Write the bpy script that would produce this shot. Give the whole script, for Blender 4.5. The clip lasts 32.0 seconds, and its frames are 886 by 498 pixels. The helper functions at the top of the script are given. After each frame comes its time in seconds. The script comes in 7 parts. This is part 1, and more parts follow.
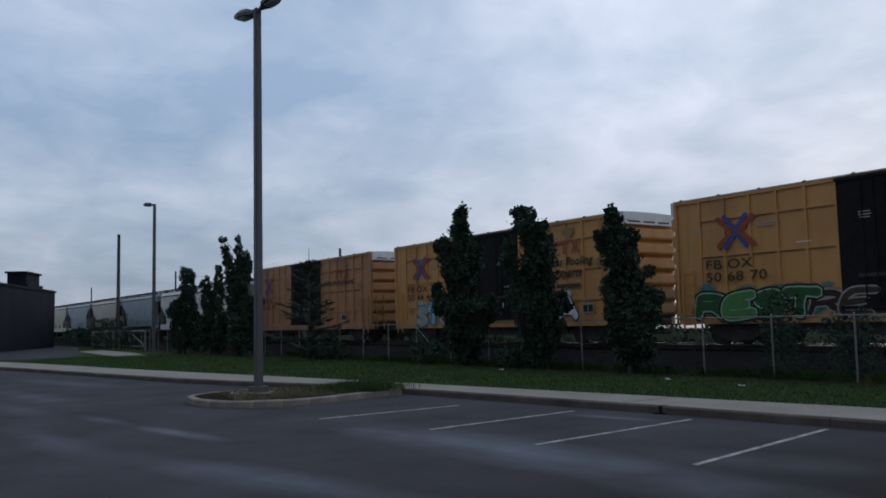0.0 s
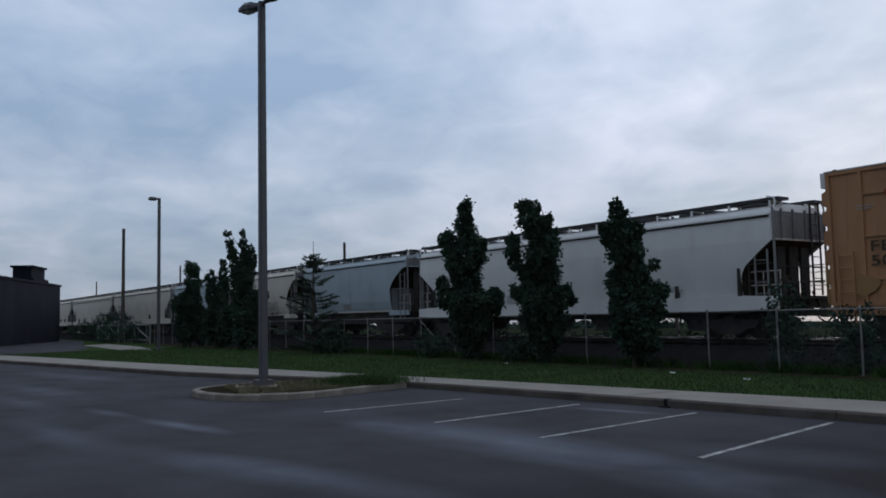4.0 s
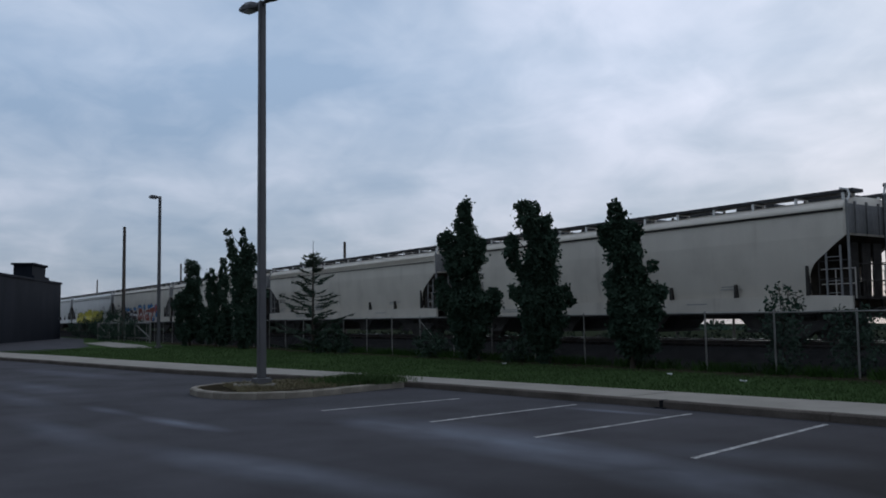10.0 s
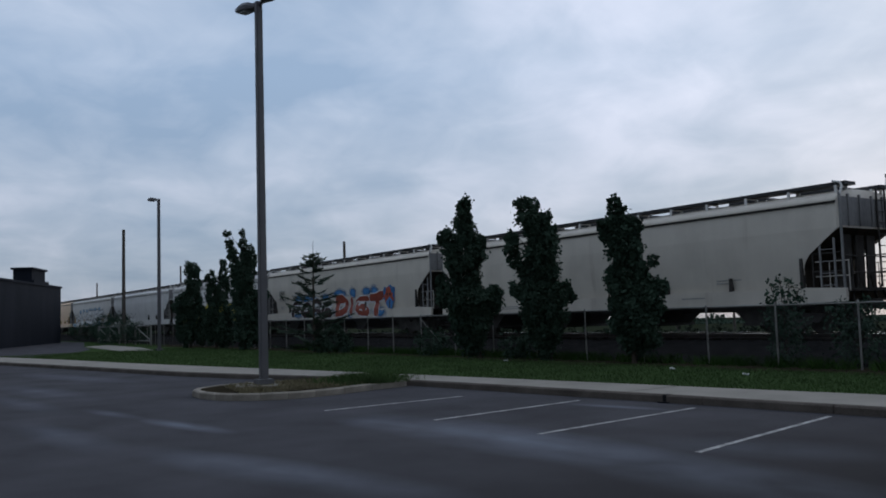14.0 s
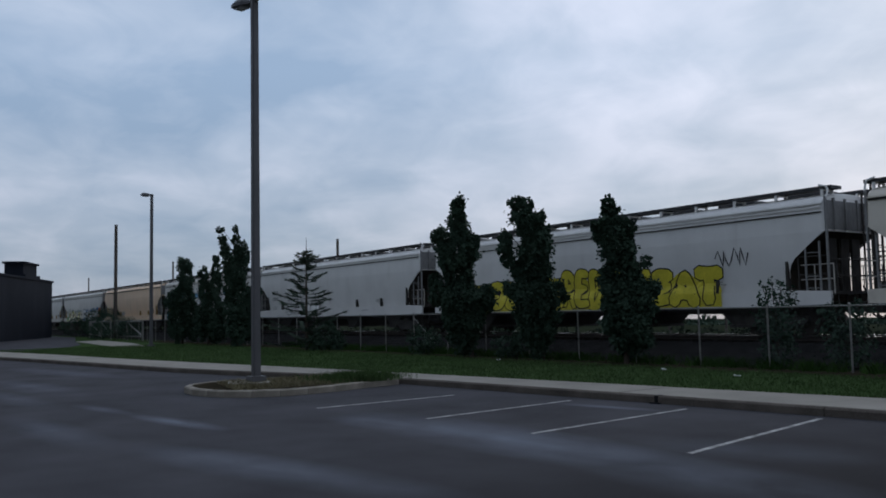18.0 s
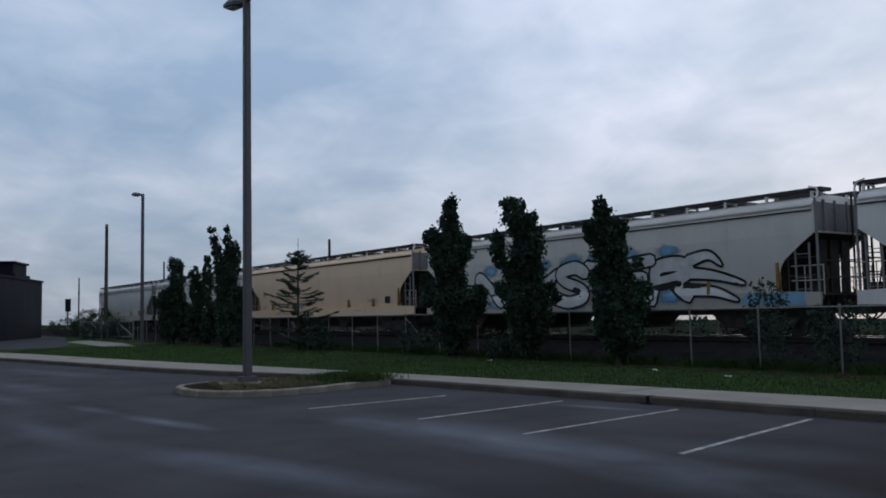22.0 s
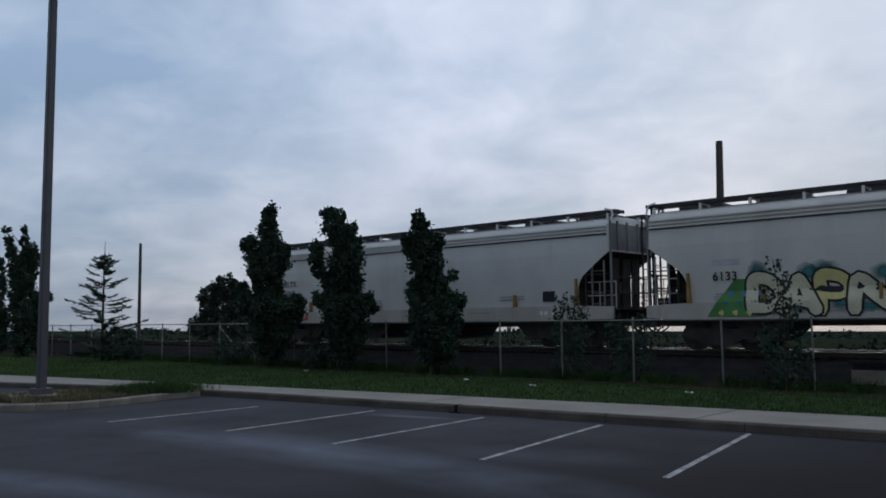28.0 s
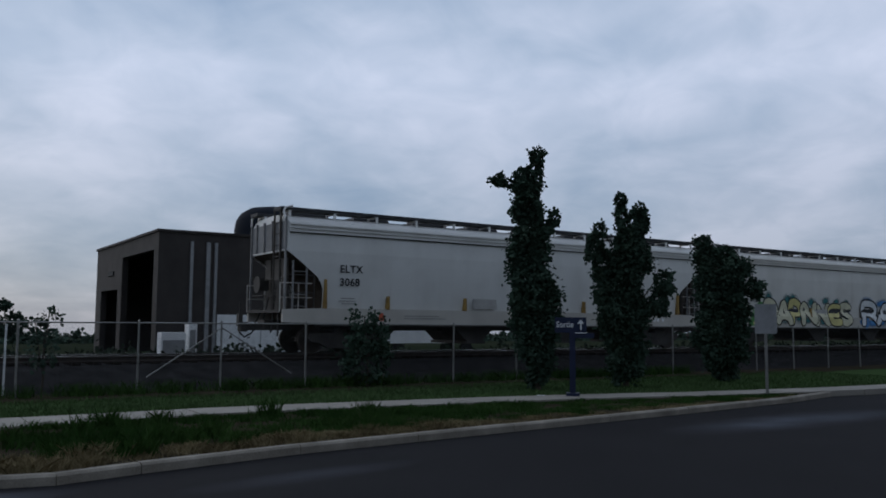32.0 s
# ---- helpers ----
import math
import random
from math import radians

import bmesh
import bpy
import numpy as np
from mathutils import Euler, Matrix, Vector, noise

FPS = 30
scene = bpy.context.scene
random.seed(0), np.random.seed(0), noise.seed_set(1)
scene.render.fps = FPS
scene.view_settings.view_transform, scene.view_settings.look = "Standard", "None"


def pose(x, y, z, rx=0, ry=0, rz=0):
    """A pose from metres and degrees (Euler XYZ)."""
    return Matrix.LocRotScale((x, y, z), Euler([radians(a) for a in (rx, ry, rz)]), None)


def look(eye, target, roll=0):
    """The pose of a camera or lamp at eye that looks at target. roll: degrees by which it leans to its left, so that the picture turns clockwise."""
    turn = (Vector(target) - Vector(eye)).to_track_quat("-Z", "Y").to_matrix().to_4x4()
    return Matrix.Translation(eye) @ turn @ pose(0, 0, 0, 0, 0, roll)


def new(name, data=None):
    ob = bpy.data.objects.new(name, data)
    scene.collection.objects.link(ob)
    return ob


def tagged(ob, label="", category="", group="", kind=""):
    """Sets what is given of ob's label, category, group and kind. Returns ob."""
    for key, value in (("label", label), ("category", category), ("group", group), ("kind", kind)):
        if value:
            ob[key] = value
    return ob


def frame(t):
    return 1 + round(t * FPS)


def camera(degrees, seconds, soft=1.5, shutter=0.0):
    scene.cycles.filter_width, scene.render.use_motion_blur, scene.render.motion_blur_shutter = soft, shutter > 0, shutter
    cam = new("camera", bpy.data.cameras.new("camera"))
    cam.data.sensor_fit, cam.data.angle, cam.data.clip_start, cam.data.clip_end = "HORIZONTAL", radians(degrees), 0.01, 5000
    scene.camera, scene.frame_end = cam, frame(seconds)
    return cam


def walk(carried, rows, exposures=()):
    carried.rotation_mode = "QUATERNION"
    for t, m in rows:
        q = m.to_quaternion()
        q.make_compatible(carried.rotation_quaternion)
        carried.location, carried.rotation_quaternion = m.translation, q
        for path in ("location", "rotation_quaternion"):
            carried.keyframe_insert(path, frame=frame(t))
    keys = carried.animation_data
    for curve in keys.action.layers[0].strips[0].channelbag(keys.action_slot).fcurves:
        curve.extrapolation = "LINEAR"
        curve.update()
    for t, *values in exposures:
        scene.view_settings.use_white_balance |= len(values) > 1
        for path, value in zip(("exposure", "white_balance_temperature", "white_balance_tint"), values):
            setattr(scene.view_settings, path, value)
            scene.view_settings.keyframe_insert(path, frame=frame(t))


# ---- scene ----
cam = camera(55.57, 32.0, soft=1.8, shutter=0.0)
PATH = [
    (0, pose(-0.082, -0.051, 1.863, 95.026, 1.298, 54.785)),
    (0.5, pose(-0.085, -0.045, 1.863, 94.286, 1.623, 54.685)),
    (1, pose(-0.088, -0.044, 1.864, 93.935, 1.791, 54.874)),
    (1.5, pose(-0.103, -0.034, 1.859, 94.107, 1.404, 54.946)),
    (2, pose(-0.104, -0.044, 1.852, 94.670, 1.266, 55.518)),
    (2.5, pose(-0.097, -0.046, 1.856, 94.745, 1.210, 55.381)),
    (3, pose(-0.096, -0.044, 1.856, 94.498, 1.137, 55.297)),
    (3.5, pose(-0.104, -0.049, 1.845, 94.556, 1.255, 55.175)),
    (5.5, pose(-0.077, -0.046, 1.849, 94.802, 1.195, 54.861)),
    (6, pose(-0.053, -0.048, 1.851, 94.885, 1.456, 54.977)),
    (6.5, pose(-0.034, -0.032, 1.851, 94.776, 1.525, 55.115)),
    (7, pose(-0.029, -0.031, 1.843, 94.819, 1.555, 55.251)),
    (7.5, pose(-0.004, -0.023, 1.838, 94.910, 1.358, 55.383)),
    (8, pose(0.023, -0.007, 1.838, 94.973, 1.604, 55.573)),
    (8.5, pose(0.014, 0.003, 1.837, 95.232, 1.817, 55.639)),
    (9, pose(-0.000, 0.000, 1.837, 95.033, 1.619, 55.522)),
    (9.5, pose(-0.003, -0.009, 1.842, 94.914, 1.378, 55.491)),
    (10, pose(-0.012, -0.026, 1.840, 94.642, 0.917, 55.114)),
    (10.5, pose(-0.031, -0.018, 1.853, 94.221, 0.890, 54.907)),
    (11, pose(-0.038, -0.036, 1.862, 94.369, 0.802, 54.789)),
    (11.5, pose(-0.042, -0.042, 1.847, 94.529, 0.932, 54.651)),
    (12, pose(-0.042, -0.037, 1.846, 94.451, 1.115, 54.192)),
    (12.5, pose(-0.054, -0.022, 1.841, 94.307, 1.252, 54.560)),
    (13, pose(-0.059, -0.017, 1.842, 94.208, 1.243, 54.848)),
    (13.5, pose(-0.053, -0.031, 1.837, 94.331, 1.276, 54.836)),
    (14, pose(-0.039, -0.046, 1.839, 94.513, 1.816, 55.128)),
    (14.5, pose(-0.056, -0.049, 1.845, 94.402, 1.437, 54.765)),
    (16.5, pose(-0.035, -0.036, 1.848, 93.994, 1.417, 54.676)),
    (17, pose(-0.040, -0.044, 1.853, 94.188, 1.186, 54.170)),
    (17.5, pose(-0.047, -0.059, 1.846, 94.460, 1.347, 54.778)),
    (18, pose(-0.043, -0.064, 1.847, 94.394, 1.231, 54.614)),
    (18.5, pose(-0.051, -0.074, 1.843, 94.496, 1.036, 54.494)),
    (19, pose(-0.043, -0.066, 1.832, 94.683, 1.351, 54.847)),
    (19.5, pose(-0.046, -0.067, 1.838, 94.419, 1.455, 54.553)),
    (20, pose(-0.048, -0.067, 1.845, 93.979, 1.237, 54.889)),
    (20.5, pose(-0.053, -0.054, 1.847, 94.065, 0.929, 54.879)),
    (21, pose(-0.061, -0.058, 1.845, 94.230, 1.089, 55.260)),
    (21.5, pose(-0.060, -0.066, 1.845, 94.316, 1.311, 54.893)),
    (22, pose(-0.047, -0.071, 1.846, 94.418, 1.161, 54.050)),
    (22.5, pose(-0.041, -0.070, 1.847, 94.524, 1.136, 53.766)),
    (23, pose(-0.042, -0.071, 1.842, 94.378, 1.332, 53.634)),
    (23.5, pose(-0.018, -0.062, 1.851, 94.517, 1.420, 53.091)),
    (24, pose(-0.004, -0.055, 1.851, 94.695, 1.187, 51.880)),
    (24.5, pose(0.008, -0.061, 1.849, 94.975, 1.173, 51.373)),
    (26.5, pose(0.070, -0.029, 1.853, 95.099, 0.876, 47.644)),
    (27, pose(0.087, -0.048, 1.847, 94.986, 0.843, 46.507)),
    (27.5, pose(0.119, -0.068, 1.845, 94.923, 0.449, 44.532)),
    (28, pose(0.165, -0.083, 1.854, 94.914, 0.570, 41.946)),
    (28.5, pose(0.230, -0.113, 1.848, 95.162, 0.433, 37.557)),
    (29, pose(0.257, -0.150, 1.859, 95.371, 0.361, 30.563)),
    (29.5, pose(0.303, -0.218, 1.860, 95.612, 0.170, 22.558)),
    (30, pose(0.392, -0.240, 1.851, 95.765, 0.182, 12.353)),
    (30.5, pose(0.394, -0.229, 1.863, 95.406, -0.330, 0.556)),
    (31, pose(0.376, -0.246, 1.863, 95.373, -0.224, -11.250)),
    (31.5, pose(0.386, -0.262, 1.855, 95.076, -0.413, -21.988)),
    (31.8, pose(0.344, -0.295, 1.848, 94.993, -0.490, -28.755)),
    (32, pose(0.323, -0.319, 1.842, 95.138, -0.412, -33.249)),
]
walk(cam, PATH, [(0.0, 0.18, 6400, 10), (24.0, 0.18, 6420, 10), (27.0, 0.1, 6340, 10), (28.5, 0.05, 6330, 10), (30.0, -0.07, 6290, 10), (31.0, -0.03, 6390, 10), (32.0, 0.0, 6260, 10)])

# ---------------------------------------------------------------- sky and light
world = bpy.data.worlds.new("sky")
scene.world = world
world.use_nodes = True
wn, wl = world.node_tree.nodes, world.node_tree.links
wn.clear()


def wmath(op, a, b=None):
    n = wn.new("ShaderNodeMath")
    n.operation = op
    for i, v in enumerate((a, b)):
        if v is None:
            continue
        if isinstance(v, (int, float)):
            n.inputs[i].default_value = v
        else:
            wl.new(v, n.inputs[i])
    return n.outputs[0]


tc = wn.new("ShaderNodeTexCoord")
sep = wn.new("ShaderNodeSeparateXYZ")
wl.new(tc.outputs["Generated"], sep.inputs[0])
# a flat deck of cloud: directions are met with a plane overhead, so that banks crowd together towards the horizon
deck = wmath("ADD", wmath("MAXIMUM", sep.outputs["Z"], 0.0), 0.36)
plane = wn.new("ShaderNodeCombineXYZ")
wl.new(wmath("DIVIDE", sep.outputs["X"], deck), plane.inputs["X"])
wl.new(wmath("DIVIDE", sep.outputs["Y"], deck), plane.inputs["Y"])


# a lower, flatter deck whose streaks draw out along the horizon
deck = wmath("ADD", wmath("MAXIMUM", sep.outputs["Z"], 0.0), 0.11)
streaks = wn.new("ShaderNodeCombineXYZ")
wl.new(wmath("DIVIDE", sep.outputs["X"], deck), streaks.inputs["X"])
wl.new(wmath("DIVIDE", sep.outputs["Y"], deck), streaks.inputs["Y"])


def cloud_noise(scale, detail, rough, bend, shift, sheet=None):
    mp = wn.new("ShaderNodeMapping")
    mp.inputs["Location"].default_value = (shift, shift * 0.7, shift)
    wl.new((sheet or plane).outputs[0], mp.inputs["Vector"])
    t = wn.new("ShaderNodeTexNoise")
    t.inputs["Scale"].default_value, t.inputs["Detail"].default_value = scale, detail
    t.inputs["Roughness"].default_value, t.inputs["Distortion"].default_value = rough, bend
    wl.new(mp.outputs[0], t.inputs["Vector"])
    return t.outputs["Fac"]


# the evening side and the sky overhead are brighter, the sky behind and close to the horizon is dimmer
glow = wmath("ADD", wmath("MULTIPLY", sep.outputs["X"], -0.15), sep.outputs["Y"])
side = wn.new("ShaderNodeMapRange")
side.inputs["From Min"].default_value, side.inputs["From Max"].default_value = -0.5, 0.25
side.inputs["To Min"].default_value, side.inputs["To Max"].default_value = 0.58, 1.0
wl.new(glow, side.inputs["Value"])
low = wn.new("ShaderNodeMapRange")
low.inputs["From Min"].default_value, low.inputs["From Max"].default_value = 0.0, 0.28
low.inputs["To Min"].default_value, low.inputs["To Max"].default_value = 0.59, 1.0
wl.new(sep.outputs["Z"], low.inputs["Value"])
cover = wmath("ADD", wmath("MULTIPLY", cloud_noise(1.1, 2.0, 0.45, 0.4, 8.6), 0.34), wmath("MULTIPLY", cloud_noise(2.6, 3.0, 0.5, 0.5, 1.7), 0.26))
cover = wmath("ADD", cover, wmath("MULTIPLY", cloud_noise(6.0, 5.0, 0.55, 0.5, 5.3), 0.18))
cover = wmath("ADD", cover, wmath("MULTIPLY", cloud_noise(0.9, 5.0, 0.5, 0.6, 3.1, streaks), 0.22))
ramp = wn.new("ShaderNodeValToRGB")
ramp.color_ramp.elements[0].position, ramp.color_ramp.elements[0].color = 0.40, (0.29, 0.395, 0.55, 1)
ramp.color_ramp.elements[1].position, ramp.color_ramp.elements[1].color = 0.605, (0.67, 0.72, 0.86, 1)
mid = ramp.color_ramp.elements.new(0.5)
mid.color = (0.455, 0.54, 0.68, 1)
wl.new(cover, ramp.inputs["Fac"])
clouds = wn.new("ShaderNodeBackground")
wl.new(ramp.outputs["Color"], clouds.inputs["Color"])
crown = wn.new("ShaderNodeMapRange")
crown.inputs["From Min"].default_value, crown.inputs["From Max"].default_value = 0.4, 1.0
crown.inputs["To Min"].default_value, crown.inputs["To Max"].default_value = 0.0, 0.3
wl.new(sep.outputs["Z"], crown.inputs["Value"])
wl.new(wmath("MULTIPLY", side.outputs[0], wmath("ADD", low.outputs[0], crown.outputs[0])), clouds.inputs["Strength"])
sky = wn.new("ShaderNodeTexSky")
sky.sky_type, sky.sun_disc = "NISHITA", False
sky.sun_elevation, sky.sun_rotation = radians(22), radians(-18)
clear = wn.new("ShaderNodeBackground")
clear.inputs["Strength"].default_value = 0.09
wl.new(sky.outputs["Color"], clear.inputs["Color"])
blend = wn.new("ShaderNodeMixShader")
blend.inputs["Fac"].default_value = 0.9
wl.new(clear.outputs[0], blend.inputs[1])
wl.new(clouds.outputs[0], blend.inputs[2])
wout = wn.new("ShaderNodeOutputWorld")
wl.new(blend.outputs[0], wout.inputs["Surface"])

sun = new("sun", bpy.data.lights.new("sun", "SUN"))
sun.data.energy, sun.data.angle, sun.data.color = 0.5, radians(40), (1.0, 0.96, 0.9)
sun.matrix_world = look((0, 0, 60), (5.7, -17.6, 52.5))
scene.view_settings.exposure = 0.0


# ---------------------------------------------------------------- materials
def material(name, dark, light, rough=0.7, metal=0.0, scale=3.0, fine=40.0, bump=0.15, stretch=(1, 1, 1), spread=0.0, spec=0.3):
    """Colour between dark and light by noise at two scales, with roughness variation and fine relief."""
    m = bpy.data.materials.new(name)
    m.use_nodes = True
    n, l = m.node_tree.nodes, m.node_tree.links
    bsdf = n["Principled BSDF"]
    co = n.new("ShaderNodeTexCoord")
    mp = n.new("ShaderNodeMapping")
    mp.inputs["Scale"].default_value = stretch
    l.new(co.outputs["Object"], mp.inputs["Vector"])
    a = n.new("ShaderNodeTexNoise")
    a.inputs["Scale"].default_value, a.inputs["Detail"].default_value = scale, 5.0
    b = n.new("ShaderNodeTexNoise")
    b.inputs["Scale"].default_value, b.inputs["Detail"].default_value = fine, 3.0
    l.new(mp.outputs[0], a.inputs["Vector"])
    l.new(mp.outputs[0], b.inputs["Vector"])
    mix = n.new("ShaderNodeMath")
    mix.operation = "MULTIPLY_ADD"
    mix.inputs[1].default_value = 0.35
    l.new(b.outputs["Fac"], mix.inputs[0])
    sc = n.new("ShaderNodeMath")
    sc.operation = "MULTIPLY"
    sc.inputs[1].default_value = 0.65
    l.new(a.outputs["Fac"], sc.inputs[0])
    l.new(sc.outputs[0], mix.inputs[2])
    fac = mix.outputs[0]
    if spread:
        info = n.new("ShaderNodeObjectInfo")
        ad = n.new("ShaderNodeMath")
        ad.operation = "MULTIPLY_ADD"
        ad.inputs[1].default_value = spread
        l.new(info.outputs["Random"], ad.inputs[0])
        l.new(fac, ad.inputs[2])
        fac = ad.outputs[0]
    cr = n.new("ShaderNodeValToRGB")
    cr.color_ramp.elements[0].position, cr.color_ramp.elements[0].color = 0.32, (*dark, 1)
    cr.color_ramp.elements[1].position, cr.color_ramp.elements[1].color = 0.68 + spread, (*light, 1)
    l.new(fac, cr.inputs["Fac"])
    l.new(cr.outputs["Color"], bsdf.inputs["Base Color"])
    bsdf.inputs["Roughness"].default_value, bsdf.inputs["Metallic"].default_value = rough, metal
    bsdf.inputs["Specular IOR Level"].default_value = spec
    if bump:
        bp = n.new("ShaderNodeBump")
        bp.inputs["Strength"].default_value, bp.inputs["Distance"].default_value = bump, 0.02
        l.new(b.outputs["Fac"], bp.inputs["Height"])
        l.new(bp.outputs[0], bsdf.inputs["Normal"])
    return m


def car_paint(name, base, dirt, rust=0.25, rough=0.55):
    """Weathered railcar paint: vertical streaks, blotches of grime and a few rust runs."""
    m = bpy.data.materials.new(name)
    m.use_nodes = True
    n, l = m.node_tree.nodes, m.node_tree.links
    bsdf = n["Principled BSDF"]
    co = n.new("ShaderNodeTexCoord")

    def noise_at(stretch, scale, detail):
        mp = n.new("ShaderNodeMapping")
        mp.inputs["Scale"].default_value = stretch
        l.new(co.outputs["Object"], mp.inputs["Vector"])
        t = n.new("ShaderNodeTexNoise")
        t.inputs["Scale"].default_value, t.inputs["Detail"].default_value = scale, detail
        l.new(mp.outputs[0], t.inputs["Vector"])
        return t.outputs["Fac"]

    def layer(prev, fac, lo, hi, colour, amount):
        r = n.new("ShaderNodeMapRange")
        r.inputs["From Min"].default_value, r.inputs["From Max"].default_value = lo, hi
        r.inputs["To Max"].default_value = amount
        l.new(fac, r.inputs["Value"])
        x = n.new("ShaderNodeMix")
        x.data_type = "RGBA"
        l.new(r.outputs[0], x.inputs["Factor"])
        if isinstance(prev, tuple):
            x.inputs["A"].default_value = (*prev, 1)
        else:
            l.new(prev, x.inputs["A"])
        x.inputs["B"].default_value = (*colour, 1)
        return x.outputs["Result"]

    c = layer(base, noise_at((1, 1, 0.1), 1.1, 6), 0.42, 0.8, dirt, 0.4)
    c = layer(c, noise_at((1, 1, 1), 0.7, 4), 0.45, 0.75, dirt, 0.5)
    c = layer(c, noise_at((1.4, 1, 0.1), 2.2, 5), 0.62, 0.78, (0.20, 0.11, 0.055), rust)
    grain = noise_at((1, 1, 1), 30, 3)
    c = layer(c, grain, 0.5, 0.8, dirt, 0.25)
    l.new(c, bsdf.inputs["Base Color"])
    bsdf.inputs["Roughness"].default_value = rough
    bp = n.new("ShaderNodeBump")
    bp.inputs["Strength"].default_value, bp.inputs["Distance"].default_value = 0.12, 0.03
    l.new(noise_at((1, 1, 1), 1.6, 2), bp.inputs["Height"])
    l.new(bp.outputs[0], bsdf.inputs["Normal"])
    return m


def asphalt(name, dark, light, stain_sheen, spots):
    """Damp asphalt: fine stones, broad cloudy tone and pale stains round given places, bluish sheen painted into them.
    """
    m = material(name, dark, light, 0.86, scale=0.55, fine=60, bump=0.35, spec=0.05)
    n, l = m.node_tree.nodes, m.node_tree.links
    bsdf = n["Principled BSDF"]
    co = n.new("ShaderNodeTexCoord")
    warp = n.new("ShaderNodeTexNoise")
    warp.inputs["Scale"].default_value, warp.inputs["Detail"].default_value = 0.9, 5.0
    warp.inputs["Roughness"].default_value, warp.inputs["Distortion"].default_value = 0.55, 0.25
    drag = n.new("ShaderNodeMapping")
    drag.inputs["Rotation"].default_value, drag.inputs["Scale"].default_value = (0, 0, radians(-20)), (0.7, 1.15, 1)
    l.new(co.outputs["Object"], drag.inputs["Vector"])
    l.new(drag.outputs[0], warp.inputs["Vector"])
    total = None
    for cx, cy, rx, ry, turn, strength in spots:
        mp = n.new("ShaderNodeMapping")
        mp.vector_type = "TEXTURE"
        mp.inputs["Location"].default_value = (cx, cy, 0)
        mp.inputs["Rotation"].default_value = (0, 0, radians(turn))
        mp.inputs["Scale"].default_value = (rx, ry, 1)
        l.new(co.outputs["Object"], mp.inputs["Vector"])
        ln = n.new("ShaderNodeVectorMath")
        ln.operation = "LENGTH"
        l.new(mp.outputs[0], ln.inputs[0])
        r = n.new("ShaderNodeMapRange")
        r.inputs["From Min"].default_value, r.inputs["From Max"].default_value = 1.4, 0.0
        r.inputs["To Max"].default_value = strength
        l.new(ln.outputs["Value"], r.inputs["Value"])
        if total is None:
            total = r.outputs[0]
        else:
            mx = n.new("ShaderNodeMath")
            mx.operation = "MAXIMUM"
            l.new(total, mx.inputs[0])
            l.new(r.outputs[0], mx.inputs[1])
            total = mx.outputs[0]
    cut = n.new("ShaderNodeMapRange")
    cut.inputs["From Min"].default_value, cut.inputs["From Max"].default_value = 0.12, 0.72
    l.new(warp.outputs["Fac"], cut.inputs["Value"])
    mul = n.new("ShaderNodeMath")
    mul.operation = "MULTIPLY"
    l.new(total, mul.inputs[0])
    l.new(cut.outputs[0], mul.inputs[1])
    mix = n.new("ShaderNodeMix")
    mix.data_type = "RGBA"
    l.new(mul.outputs[0], mix.inputs["Factor"])
    old = bsdf.inputs["Base Color"].links[0].from_socket
    # asphalt colour darkens inside a broad ellipse by the exit
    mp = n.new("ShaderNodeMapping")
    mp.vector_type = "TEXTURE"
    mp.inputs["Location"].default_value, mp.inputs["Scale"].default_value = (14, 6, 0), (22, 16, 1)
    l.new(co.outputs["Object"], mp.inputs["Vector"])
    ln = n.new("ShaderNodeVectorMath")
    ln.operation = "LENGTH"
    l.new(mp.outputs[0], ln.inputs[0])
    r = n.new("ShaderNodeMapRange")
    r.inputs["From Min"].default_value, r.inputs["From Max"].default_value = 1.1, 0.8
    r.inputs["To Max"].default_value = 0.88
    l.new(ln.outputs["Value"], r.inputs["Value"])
    dark_mix = n.new("ShaderNodeMix")
    dark_mix.data_type = "RGBA"
    dark_mix.inputs["B"].default_value = (0.0095, 0.0090, 0.0094, 1)
    l.new(r.outputs[0], dark_mix.inputs["Factor"])
    l.new(old, dark_mix.inputs["A"])
    l.new(dark_mix.outputs["Result"], mix.inputs["A"])
    mix.inputs["B"].default_value = (*stain_sheen, 1)
    l.new(mix.outputs["Result"], bsdf.inputs["Base Color"])
    return m


SPOTS = [(-12.3, 7.6, 1.4, 0.5, 5, 0.8), (-9.8, 7.9, 3.4, 0.8, 0, 0.9), (-6.2, 7.75, 2.4, 0.75, -8, 0.5), (-4.6, 7.4, 1.8, 0.6, -8, 0.3), (-6.8, 9.6, 1.4, 0.7, 20, 0.3), (-15.4, 4.87, 1.35, 0.24, 9, 1.0), (-18.7, 4.4, 1.2, 0.2, 8, 0.6),
         (-10.0, 4.2, 2.6, 0.5, 14, 0.6), (-15.5, 2.9, 2.4, 0.4, 4, 0.4), (-26.8, 4.4, 3.5, 0.6, 6, 0.4), (-23.3, 3.3, 3.0, 0.4, 5, 0.35), (-11.5, 11.9, 0.9, 0.18, 10, 1.0), (-33, 6.5, 4.0, 0.6, 10, 0.5),
         (-0.7, 10.6, 0.7, 0.25, 20, 0.8), (-0.1, 11.0, 0.5, 0.2, 60, 0.8), (0.3, 9.6, 1.4, 0.35, 5, 0.6), (4.7, 9.3, 1.4, 0.3, 10, 0.2), (15.6, 10.0, 3.0, 0.7, 2, 0.4)]
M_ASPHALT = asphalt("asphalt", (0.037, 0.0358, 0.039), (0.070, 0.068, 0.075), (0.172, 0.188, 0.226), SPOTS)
M_CONCRETE = material("concrete", (0.18, 0.163, 0.137), (0.275, 0.25, 0.212), 0.85, scale=0.9, fine=45, bump=0.25)
